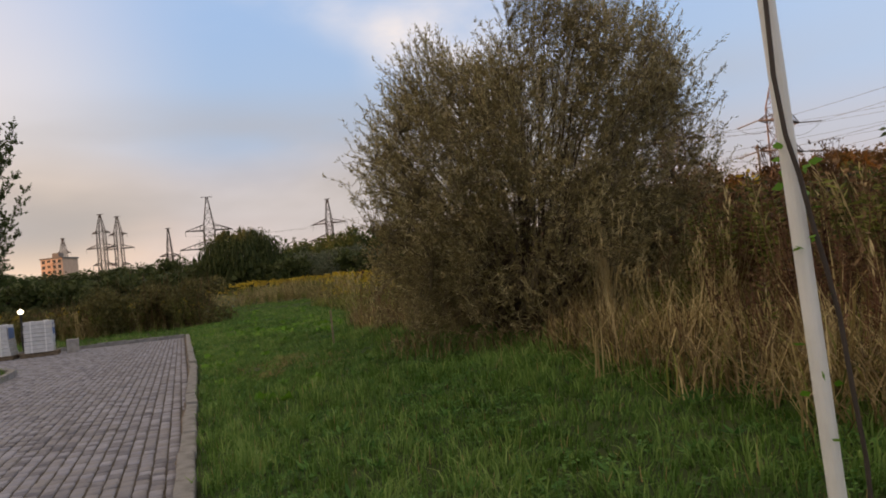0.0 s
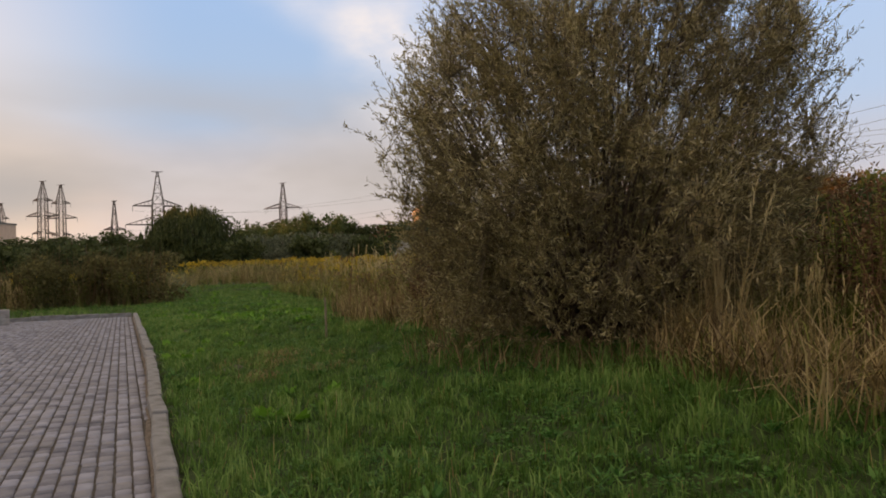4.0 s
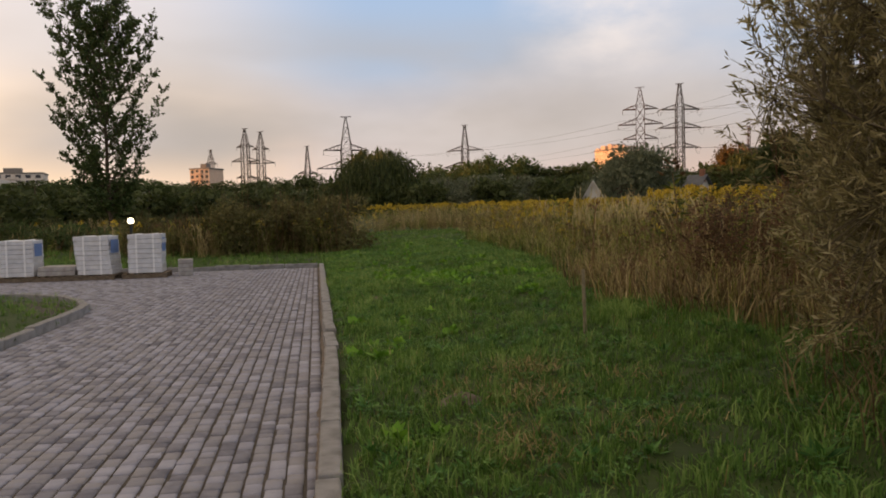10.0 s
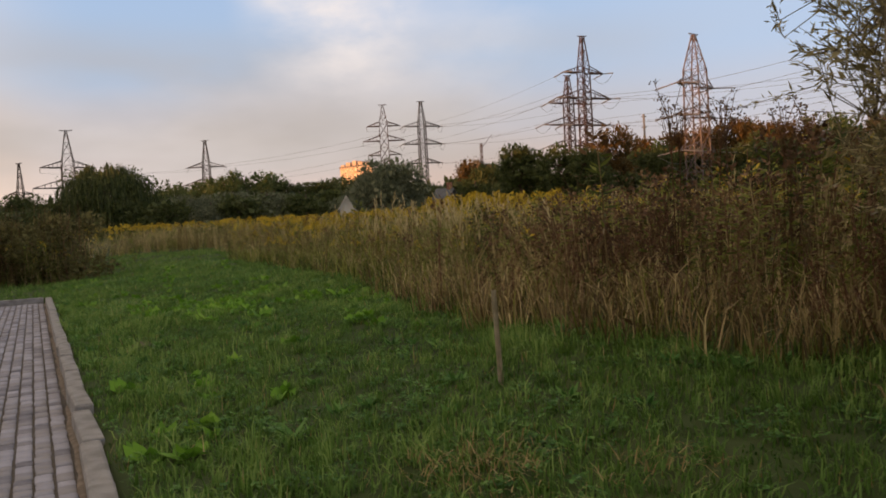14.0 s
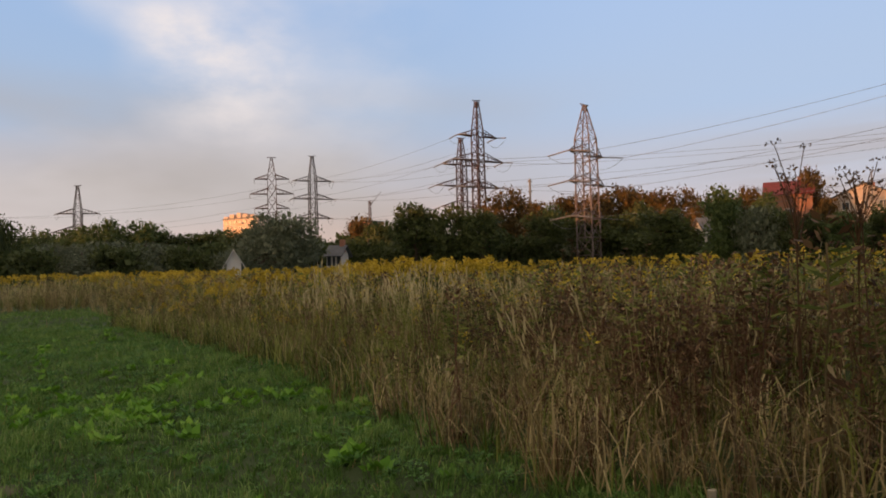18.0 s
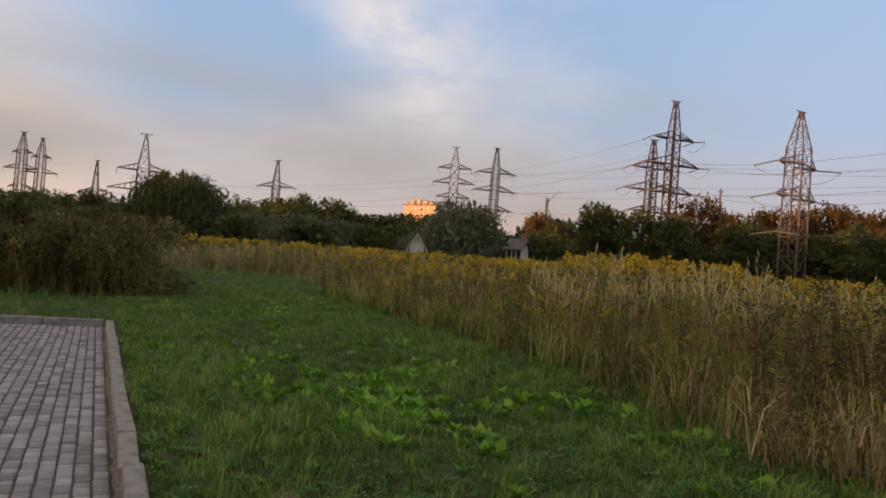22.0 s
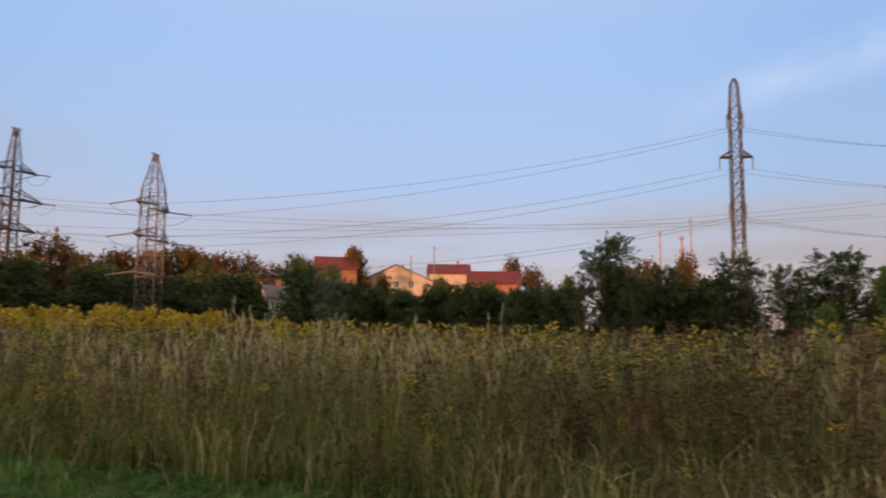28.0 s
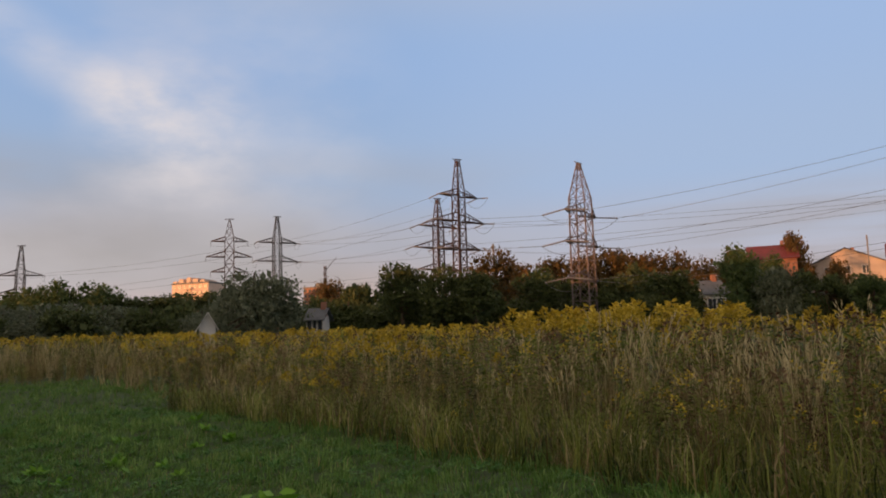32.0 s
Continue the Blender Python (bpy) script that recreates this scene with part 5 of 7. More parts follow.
def rosette():
    """A flat weed of long narrow leaves."""
    g = Growth()
    n = 11
    a = np.arange(n) * 2.4
    way = unit(np.stack([np.cos(a), np.sin(a), rng.uniform(0.25, 1.1, n)], 1))
    g.leaves(rng.normal(0, 0.012, (n, 3)) * np.array([[1, 1, 0.2]]) + np.array([[0, 0, 0.015]]), way, rng.uniform(0.07, 0.13, n), rng.uniform(0.02, 0.032, n), rng.uniform(0, 1, n), 0, np.array([[0, 0, 1.0]]) + rng.normal(0, 0.25, (n, 3)))
    return g.arrays()


def meadow_edge(y):
    return np.interp(y, [-40, -25, -22.5, -21, -19.9, -19.2, -18.5, -17, -15, -13, -11, -8, -5, 0, 5, 10, 15, 17], [2.6, 2.8, 2.98, 3.15, 3.4, 3.9, 4.3, 4.0, 3.4, 3.2, 3.4, 4.1, 4.5, 5.0, 5.1, 6.0, 6.6, 2.0])


lawn("lawn", "mown green lawn grass with longer tufts", [(-0.3, 4.5, -26.5, -19, 230, 0.118), (-0.2, 4.5, -19, -14, 250, 0.10), (0.07, 4.6, -14, -5, 260, 0.092), (0.0, 6.2, -5, 6, 170, 0.09), (0.0, 8, 6, 18, 45, 0.13), (-14, 0, 0.1, 14, 30, 0.18), (-9, -3.4, -20, -6.2, 36, 0.11)])
lawn("lawn_tufts", "longer grass tufts in the lawn", [(0.1, 4.4, -27.5, -5, 9, 0.16), (1.5, 4.4, -27.5, -19, 14, 0.19), (0.1, 5, -5, 10, 6, 0.2)])


def ground_cover(name, label, templates, dens, lo, hi, mat, seed):
    n = int(4.9 * 33.5 * dens)
    x, y = rng.uniform(0.1, 5.0, n), rng.uniform(-27.5, 6, n)
    share = np.clip((0.5 + 0.5 * np.sin(x * 3.3 + seed + 1.8 * np.sin(y * 1.9)) * np.sin(y * 2.7 - seed + 1.5 * np.sin(x * 2.1)) - 0.35) * 2.4, 0.12, 1)
    ok = (x > kerb_x(y) + 0.12) & (x < meadow_edge(y)) & (rng.uniform(0, 1, n) < share)
    x, y = x[ok], y[ok]
    g = spread(templates, np.column_stack([x, y, gz(x, y)]), rng.uniform(lo, hi, len(x)), rng.uniform(0, 1, len(x)), 0.1)
    tagged(g.link(name, [mat]), label, "weed", kind="stuff")


ground_cover("clover", "low dark green clover among the lawn grass", [clover_patch() for _ in range(6)], 75, 0.45, 0.85, M_CLOVER, 0.4)
ground_cover("lawn_rosettes", "flat green weed rosettes among the lawn grass", [rosette() for _ in range(6)], 7, 0.5, 1.1, M_CLOVER, 2.1)

# dirt gathered along the kerb
n = 160
yy = np.linspace(-27, -0.1, n)
w_in = np.abs(0.02 + 0.018 * np.sin(yy * 3.1) * np.sin(yy * 0.7) + rng.normal(0, 0.008, n)) + 0.008
vv = np.concatenate([np.column_stack([kerb_x(yy) - 0.055, yy, np.full(n, 0.004)]), np.column_stack([kerb_x(yy) - 0.062 - w_in * 0.6, yy, np.full(n, 0.002)]), np.column_stack([kerb_x(yy) - 0.062 - w_in, yy, np.full(n, -0.008)])])
ff = np.concatenate([np.stack([np.arange(n - 1) + k * n, np.arange(n - 1) + (k + 1) * n, np.arange(1, n) + (k + 1) * n, np.arange(1, n) + k * n], 1) for k in (0, 1)])
tagged(link_mesh("kerb_dirt", vv, ff, M_DIRT, smooth=True), "brown soil and debris along the kerb", "dirt", kind="stuff")

# ---- wild meadow ----
def goldenrod(h=1.25, leaves=22, blooms=44, big=1.0):
    g = Growth()
    n = 4
    p = np.stack([rng.normal(0, 0.012, n + 1).cumsum(), rng.normal(0, 0.012, n + 1).cumsum(), np.linspace(0, h * 0.92, n + 1)], 1)
    g.tubes(p[:-1], p[1:], 0.005, 0.004, rng.uniform(0.2, 0.6, n), 0)
    t = rng.uniform(0.12, 0.85, leaves)
    b = np.stack([np.interp(t, np.linspace(0, 1, n + 1), p[:, i]) for i in range(3)], 1)
    a = rng.uniform(0, 6.283, leaves)
    w = unit(np.stack([np.cos(a), np.sin(a), rng.uniform(-0.3, 0.6, leaves)], 1))
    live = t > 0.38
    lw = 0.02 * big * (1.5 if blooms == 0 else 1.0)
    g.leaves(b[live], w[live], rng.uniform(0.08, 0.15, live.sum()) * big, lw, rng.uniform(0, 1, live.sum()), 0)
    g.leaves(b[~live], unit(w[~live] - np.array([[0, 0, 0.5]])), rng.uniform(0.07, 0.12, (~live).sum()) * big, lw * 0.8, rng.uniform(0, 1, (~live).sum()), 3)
    if blooms:
        a = rng.uniform(0, 6.283, blooms)
        t = rng.uniform(0, 1, blooms)
        r = 0.13 * (1 - t) * rng.uniform(0.2, 1, blooms)
        b = np.stack([np.cos(a) * r, np.sin(a) * r, h * 0.86 + t * h * 0.17 + r * 0.3], 1) + p[-1] * np.array([1, 1, 0])
        g.leaves(b, unit(np.stack([np.cos(a), np.sin(a), rng.uniform(0, 1.2, blooms)], 1)), rng.uniform(0.05, 0.11, blooms) * big, 0.04 * big, rng.uniform(0, 1, blooms), 1)
    return g.arrays()


def seed_umbels(h=1.35):
    """A thin stem topped by several small flat dark seed heads."""
    g = Growth()
    n = 5
    a = rng.uniform(0, 6.283, n)
    b = np.tile([[0.0, 0.0, h * 0.7]], (n, 1))
    e = np.stack([np.cos(a) * 0.16, np.sin(a) * 0.16, h * rng.uniform(0.84, 1.03, n)], 1)
    g.tubes(np.zeros((1, 3)), b[:1], 0.006, 0.004, 0.4, 3)
    g.tubes(b, e, 0.003, 0.002, 0.4, 3)
    k = 7
    aa = rng.uniform(0, 6.283, n * k)
    hb = np.repeat(e, k, 0)
    g.leaves(hb, unit(np.stack([np.cos(aa), np.sin(aa), rng.uniform(-0.1, 0.35, n * k)], 1)), rng.uniform(0.04, 0.07, n * k), 0.03, rng.uniform(0, 0.5, n * k), 3, np.array([[0, 0, 1.0]]) + rng.normal(0, 0.2, (n * k, 3)))
    return g.arrays()


def straw_tuft(h=1.1, blades=14, mat=2, heads=4):
    g = Growth()
    b = np.column_stack([rng.normal(0, 0.05, (blades, 2)), np.zeros(blades)])
    g.blades(b, rng.uniform(0, 6.283, blades), rng.uniform(0.03, 0.35, blades), h * rng.uniform(0.5, 1.0, blades), 0.011, rng.uniform(0, 1, blades), mat, 0.7)
    if not heads:
        return g.arrays()
    a = rng.uniform(0, 6.283, heads)
    top = np.stack([np.cos(a) * h * 0.14, np.sin(a) * h * 0.14, np.full(heads, h * 0.95) * rng.uniform(0.85, 1.12, heads)], 1)
    g.tubes(np.column_stack([rng.normal(0, 0.03, (heads, 2)), np.zeros(heads)]), top, 0.003, 0.002, rng.uniform(0.4, 1, heads), 2)
    for i in range(5):
        g.leaves(top + np.array([[0, 0, -0.05 * i]]) + rng.normal(0, 0.006, (heads, 3)), unit(np.stack([np.cos(a) * 0.35, np.sin(a) * 0.35, np.ones(heads)], 1) + rng.normal(0, 0.16, (heads, 3))), rng.uniform(0.08, 0.15, heads), 0.019, rng.uniform(0.6, 1, heads), 2)
    return g.arrays()


def brown_weed(h=1.3, branches=9):
    g = Growth()
    g.tubes(np.array([[0, 0, 0], [0.01, 0.01, h * 0.5]]), np.array([[0.01, 0.01, h * 0.5], [0.03, 0.0, h * 0.95]]), 0.006, 0.004, 0.5, 3)
    a = rng.uniform(0, 6.283, branches)
    z0 = rng.uniform(0.35, 0.85, branches) * h
    b = np.column_stack([np.zeros((branches, 2)) + 0.01, z0])
    w = unit(np.stack([np.cos(a), np.sin(a), rng.uniform(0.9, 2.2, branches)], 1))
    ln = rng.uniform(0.12, 0.38, branches) * h * 0.8
    e = b + w * ln[:, None]
    g.tubes(b, e, 0.003, 0.002, 0.5, 3)
    k = 5
    hb = np.repeat(e, k, 0) + rng.normal(0, 0.02, (branches * k, 3))
    g.leaves(hb, unit(rng.normal(size=hb.shape) + np.array([[0, 0, 0.8]])), rng.uniform(0.03, 0.065, len(hb)), 0.032, rng.uniform(0, 0.9, len(hb)), 3)
    m = 14
    t = rng.uniform(0.1, 0.75, m)
    a = rng.uniform(0, 6.283, m)
    g.leaves(np.column_stack([np.zeros((m, 2)) + 0.01, t * h]), unit(np.stack([np.cos(a), np.sin(a), rng.uniform(-0.9, 0.4, m)], 1)), rng.uniform(0.06, 0.16, m), 0.025, rng.uniform(0, 1, m), rng.choice([0, 3]))
    return g.arrays()


def dry_stalk(h=1.25, leaves=46, dry=0.47, big=1.0):
    """A tall stalk whose lower leaves hang withered and whose upper leaves are still olive green."""
    g = Growth()
    n = 5
    p = np.stack([rng.normal(0, 0.014, n + 1).cumsum(), rng.normal(0, 0.014, n + 1).cumsum(), np.linspace(0, h * 0.93, n + 1)], 1)
    g.tubes(p[:-1], p[1:], 0.006, 0.005, rng.uniform(0.3, 0.9, n), rng.choice([4, 5]))
    t = rng.uniform(0.05, 0.98, leaves)
    b = np.stack([np.interp(t, np.linspace(0, 1, n + 1), p[:, i]) for i in range(3)], 1)
    a = rng.uniform(0, 6.283, leaves)
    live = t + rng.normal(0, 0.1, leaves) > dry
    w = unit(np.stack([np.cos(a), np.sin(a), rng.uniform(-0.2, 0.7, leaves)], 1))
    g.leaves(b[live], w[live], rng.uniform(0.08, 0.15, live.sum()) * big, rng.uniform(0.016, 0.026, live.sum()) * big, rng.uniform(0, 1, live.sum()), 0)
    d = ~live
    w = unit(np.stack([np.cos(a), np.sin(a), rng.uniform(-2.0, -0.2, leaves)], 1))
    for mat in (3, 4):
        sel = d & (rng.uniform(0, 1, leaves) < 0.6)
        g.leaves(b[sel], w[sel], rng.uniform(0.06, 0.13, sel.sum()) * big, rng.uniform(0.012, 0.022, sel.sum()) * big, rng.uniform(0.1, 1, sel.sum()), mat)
    k = 16
    a, tt = rng.uniform(0, 6.283, k), rng.uniform(0, 1, k)
    r = 0.10 * (1 - tt)
    hb = np.stack([np.cos(a) * r, np.sin(a) * r, h * 0.86 + tt * h * 0.15], 1) + p[-1] * np.array([1, 1, 0])
    g.leaves(hb, unit(np.stack([np.cos(a), np.sin(a), rng.uniform(0, 1, k)], 1)), rng.uniform(0.04, 0.08, k) * big, 0.03 * big, rng.uniform(0.2, 1, k), 3 if dry > 0.4 else rng.choice([0, 1, 3]))
    return g.arrays()


def red_clump(h=1.1, stems=9):
    """Bare red-brown stems standing close together, with dense seed spikes."""
    g = Growth()
    f = np.column_stack([rng.normal(0, 0.07, (stems, 2)), np.zeros(stems)])
    tip = f * np.array([[2.0, 2.0, 1]]) + np.column_stack([rng.normal(0, 0.06, (stems, 2)), h * rng.uniform(0.65, 1.0, stems)])
    g.tubes(f, tip, 0.006, 0.003, rng.uniform(0, 1, stems), 5)
    k = 26
    t = rng.uniform(0.3, 1.0, (stems * k, 1))
    b = np.repeat(f, k, 0) * (1 - t) + np.repeat(tip, k, 0) * t
    g.leaves(b, unit(rng.normal(size=b.shape) + np.array([[0, 0, 0.6]])), rng.uniform(0.02, 0.06, len(b)), rng.uniform(0.012, 0.024, len(b)), rng.uniform(0, 0.9, len(b)), rng.choice([3, 5]))
    return g.arrays()


def edge_straw(blades=34, h=0.75, green=0.25):
    """Bent dry blades and broken stalks at the foot of the weeds."""
    g = Growth()
    b = np.column_stack([rng.normal(0, 0.07, (blades, 2)), np.zeros(blades)])
    mats = rng.choice([2, 4, 4, 3, 0], blades, p=[0.3, 0.2, 0.2, 0.3 - green * 0.4, green * 0.4])
    for mat in (0, 2, 3, 4):
        sel = mats == mat
        k = int(sel.sum())
        if k:
            g.blades(b[sel], rng.uniform(0, 6.283, k), np.abs(rng.normal(0.2, 0.28, k)), h * rng.uniform(0.35, 1.0, k), rng.uniform(0.007, 0.014, k), rng.uniform(0, 1, k), mat, rng.choice([0.3, 0.9, 1.7]))
    return g.arrays()


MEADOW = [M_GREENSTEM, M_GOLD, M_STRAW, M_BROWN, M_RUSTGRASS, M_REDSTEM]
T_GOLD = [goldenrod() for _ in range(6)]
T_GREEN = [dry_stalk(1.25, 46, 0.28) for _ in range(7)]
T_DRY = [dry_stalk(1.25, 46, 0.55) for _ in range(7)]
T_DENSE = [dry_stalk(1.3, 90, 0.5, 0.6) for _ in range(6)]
T_RED = [red_clump() for _ in range(6)]
T_EDGE = [edge_straw() for _ in range(7)]
T_GREEN2 = [goldenrod(1.2, 14, 0, 1.5) for _ in range(5)]
T_STRAW = [straw_tuft() for _ in range(6)]
T_GTUFT = [straw_tuft(0.9, 20, 0, 1) for _ in range(5)]
T_BROWN = [brown_weed() for _ in range(6)]
T_ARCH = [straw_tuft(0.85, 34, 0, 0) for _ in range(5)]
T_SEED = [seed_umbels() for _ in range(6)]
T_STRAW2 = [straw_tuft(1.1, 7, 2, 3) for _ in range(5)]
T_BROWN2 = [brown_weed(1.3, 5) for _ in range(5)]
T_FAR = [goldenrod(1.3, 5, 9, 3.2) for _ in range(5)]
T_FARS = [straw_tuft(1.2, 5, 2, 1) for _ in range(4)]


def scatter(x0, x1, y0, y1, dens, keep):
    n = int((x1 - x0) * (y1 - y0) * dens)
    x, y = rng.uniform(x0, x1, n), rng.uniform(y0, y1, n)
    ok = keep(x, y)
    return x[ok], y[ok]


def in_meadow(x, y):
    east = (x > meadow_edge(y) + 0.12 * np.sin(y * 5) + 0.1 * np.sin(y * 11)) & (y < 17.2)
    north = y >= 16.5 + 0.6 * np.sin(x)
    west = (x < 0.8) & (y > 5.5 + 0.4 * np.sin(x * 2))
    shrub = ((x - 4.22) / 1.95) ** 2 + ((y + 17.97) / (1.95 + 0.25 * (y < -18))) ** 2 < 1
    return (east | north | west) & ~shrub


def meadow(name, label, templates, place, keep_share, size, category, tall=None):
    """One kind of meadow plant over several stretches."""
    P_, S_ = [], []
    for (x0, x1, y0, y1, dens) in place:
        x, y = scatter(x0, x1, y0, y1, dens, in_meadow)
        sel = rng.uniform(0, 1, len(x)) < keep_share(x, y)
        x, y = x[sel], y[sel]
        P_.append(np.column_stack([x, y, gz(x, y) - 0.02]))
        inner = np.clip((x - meadow_edge(y)) / np.where(y > -10, 2.8, 1.8), 0, 1) * (x > meadow_edge(y)) + 1.0 * (x <= meadow_edge(y))
        S_.append(0.88 * (0.42 + 0.58 * inner) * size * rng.uniform(0.72, 1.15, len(x)) * (tall(x, y) if tall else 1.0))
    P_, S_ = np.concatenate(P_), np.concatenate(S_)
    clump = noise2(P_[:, 0], P_[:, 1], 4.2, 0.7) * 0.7 + noise2(P_[:, 0], P_[:, 1], 1.3, 3.0) * 0.3
    g = spread(templates, P_, S_, np.clip((clump - 0.5) * 1.7 + 0.5 + rng.normal(0, 0.15, len(P_)), 0, 1))
    return tagged(g.link(name, MEADOW), label, category, kind="stuff")


def noise2(x, y, f, o=0.0):
    return 0.5 + 0.25 * np.sin(x * f + o + 1.7 * np.sin(y * f * 0.6 + o)) + 0.25 * np.sin(y * f * 1.3 - o + 1.3 * np.sin(x * f * 0.7))


def east_side(x, y):
    """One towards the east and south-east of the meadow, where dry grass takes over."""
    return np.clip((np.degrees(np.arctan2(x + 0.3, y + 11)) - 60) / 25, 0, 1)


def gold_share(x, y):
    d = np.hypot(x, y + 12)
    return 0.6 * np.clip((noise2(x, y, 0.75, 1.0) - 0.42) * 3.5, 0.0, 1) * np.clip((d - 11) / 9, 0.0, 1) * np.where(x < 1, 0.15, 1.0) * (1 - 0.85 * east_side(x, y)) * np.where((y > 12) & (y < 27) & (x < 9), 0.2, 1.0)


def tall_south(x, y):
    """The weeds stand taller beside the shrub and to its south."""
    return 1.0 + 0.24 * np.clip((-18.0 - y) / 2.0, 0, 1) + 0.2 * np.clip((-11.5 - y) / 2, 0, 1) * np.clip((y + 16) / 2, 0, 1)


NEAR = [(3, 8.5, -30, -3, 8), (4, 10, -3, 8, 6), (8.5, 14, -25, -3, 4), (-1, 12, 8, 24, 4), (-7, 1, 5.5, 10, 5)]
MID = [(8, 28, -30, 10, 1.5), (10, 30, 8, 40, 1.4), (-1, 12, 24, 45, 1.5), (-16, -1, 5, 40, 1.2)]
FAR = [(28, 75, -40, 45, 0.34), (-50, 60, 40, 105, 0.38)]
def south(y):
    """One south of the willow shrub."""
    return np.clip((-18.6 - y) / 0.8, 0, 1)


def straw_band(x, y):
    """Where pale dry grass rises over the other weeds."""
    return np.exp(-((y + 7.0) / 3.6) ** 2 - ((x - 11.5) / 5.0) ** 2) + np.exp(-((y - 1) / 3.0) ** 2 - ((x - 9.0) / 1.8) ** 2)


def straw_height(x, y):
    return tall_south(x, y) * (1.0 + 0.06 * straw_band(x, y))


def straw_share(x, y):
    band = straw_band(x, y)
    s = np.clip((noise2(x, y, 1.9, 2.0) - 0.5) * 3.2 + 0.2 + 0.25 * east_side(x, y) * (y > -17) * (x > 6) + 0.7 * ((y > 12) & (y < 30) & (x > 0)) + band, 0.05, 1)
    near = np.clip((8.5 - x) / 2, 0, 1) * (y > -15) * (y < -1)
    return s * (1 - 0.9 * south(y)) * (1 - 0.72 * near)


def front_south(x, y):
    """One on the strip of low straw in front of the southern weeds."""
    return south(y) * np.clip((5.0 - x) / 0.4, 0, 1)


def green_share(x, y):
    return (1 - 0.65 * back_north(x, y)) * np.clip((noise2(x, y, 2.3, 0.4) - 0.45) * 3.0 + 0.6, 0.2, 1) * (1 - 0.95 * front_south(x, y)) * (1 - 0.75 * np.exp(-((x - 4.6) ** 2 + (y + 13.0) ** 2) / 1.8) - 0.5 * np.exp(-((x - 4.8) ** 2 + (y + 10.2) ** 2) / 1.2))


def greener(x, y):
    """One where the weeds are still green, towards the north and in patches."""
    return np.clip(np.maximum((y + 12.3) / 3.5, (x - 5.4) / 2.2 * np.clip((y + 17) / 2, 0, 1)), 0.12, 0.92) * np.clip((noise2(x, y, 0.8, 2.7) - 0.35) * 4, 0.45, 1)


def back_north(x, y):
    """One on the pale straw behind the end of the lawn."""
    return np.clip((y - 8) / 3, 0, 1) * np.clip((30 - y) / 6, 0, 1) * np.clip((9 - x) / 3, 0, 1)


def brown_share(x, y):
    return (1 - 0.9 * back_north(x, y)) * np.clip((noise2(x, y, 2.0, 4.0) - 0.5) * 3.0 + 0.25 + 0.35 * south(y) + 0.4 * np.exp(-((x - 4.8) ** 2 + (y + 10.2) ** 2) / 1.0) + 1.0 * np.exp(-((x - 4.6) ** 2 + (y + 13.2) ** 2) / 1.6) + 0.6 * south(y), 0.03, 1) * (1 - 0.7 * front_south(x, y)) * (1 - 0.88 * np.clip((y + 16) / 2, 0, 1) * (x > 5.8))


def arch_share(x, y):
    return np.clip((noise2(x, y, 3.1, 1.4) - 0.5) * 3.0 + 0.35, 0.05, 1)


meadow("goldenrod", "yellow flowering goldenrod over the meadow", T_GOLD, [(a, b, c, d, e * 1.5) for a, b, c, d, e in NEAR + MID], gold_share, 1.05, "wildflower")
meadow("goldenrod_far", "yellow flowering goldenrod in the far meadow", T_FAR, FAR, lambda x, y: 0.65 * (0.2 + 0.8 * noise2(x, y, 0.12)) * np.where(x < -4, 0.1, 1.0) * np.where((x > 20) & (y < 18), 0.22, 1.0), 1.05, "wildflower")
meadow("dry_grass", "tall straw-coloured dry grass of the meadow", T_STRAW, [(a, b, c, d, e * 1.15) for a, b, c, d, e in NEAR], straw_share, 1.0, "grass", straw_height)
meadow("dry_grass_beyond", "tall straw-coloured dry grass further out", T_STRAW2, [(a, b, c, d, e * 1.2) for a, b, c, d, e in MID], straw_share, 1.0, "grass", straw_height)
meadow("dry_grass_far", "straw-coloured dry grass of the far meadow", T_FARS, [(a, b, c, d, e * 1.2) for a, b, c, d, e in FAR], lambda x, y: 0.6 + 0 * x, 0.95, "grass")
meadow("wild_plants", "tall leafy green wild plants", T_GREEN, [(a, b, c, d, e * 2.0) for a, b, c, d, e in NEAR], lambda x, y: 1.2 * green_share(x, y) * greener(x, y), 1.0, "plant", tall_south)
meadow("drying_plants", "tall wild plants with withered lower leaves", T_DRY, [(a, b, c, d, e * 1.8) for a, b, c, d, e in NEAR], lambda x, y: 1.25 * green_share(x, y) * (1 - greener(x, y)), 1.0, "plant", tall_south)
meadow("wild_plants_beyond", "tall leafy green wild plants further out", T_GREEN2, [(a, b, c, d, e * 1.5) for a, b, c, d, e in MID], green_share, 1.0, "plant")
meadow("green_tufts", "long green grass tufts between the weeds", T_GTUFT, [(a, b, c, d, e * 1.2) for a, b, c, d, e in NEAR], lambda x, y: (0.6 - 0.3 * arch_share(x, y)) * np.clip((x - meadow_edge(y)) / 1.5, np.where(y > -9, 1.0, 0.15), 1), 0.9, "grass")
meadow("arching_grass", "clumps of long arching green grass", T_ARCH, [(3, 8.5, -30, -1, 4), (8.5, 12, -25, 0, 2)], lambda x, y: arch_share(x, y) * (0.25 + 0.5 * (noise2(x, y, 0.9, 2.2) > 0.55)), 0.85, "grass")
meadow("red_stems", "dense clumps of bare red-brown stems with seed spikes", T_RED, [(3, 8, -27, -2, 5), (4, 10, -2, 8, 2)], lambda x, y: np.clip((noise2(x, y, 1.35, 0.9) - 0.56) * 5, 0.01, 1) * np.where(y > -9, 0.35, 1) * np.where((x > 6.3) & (y > -17), 0.25, 1), 1.0, "plant", tall_south)
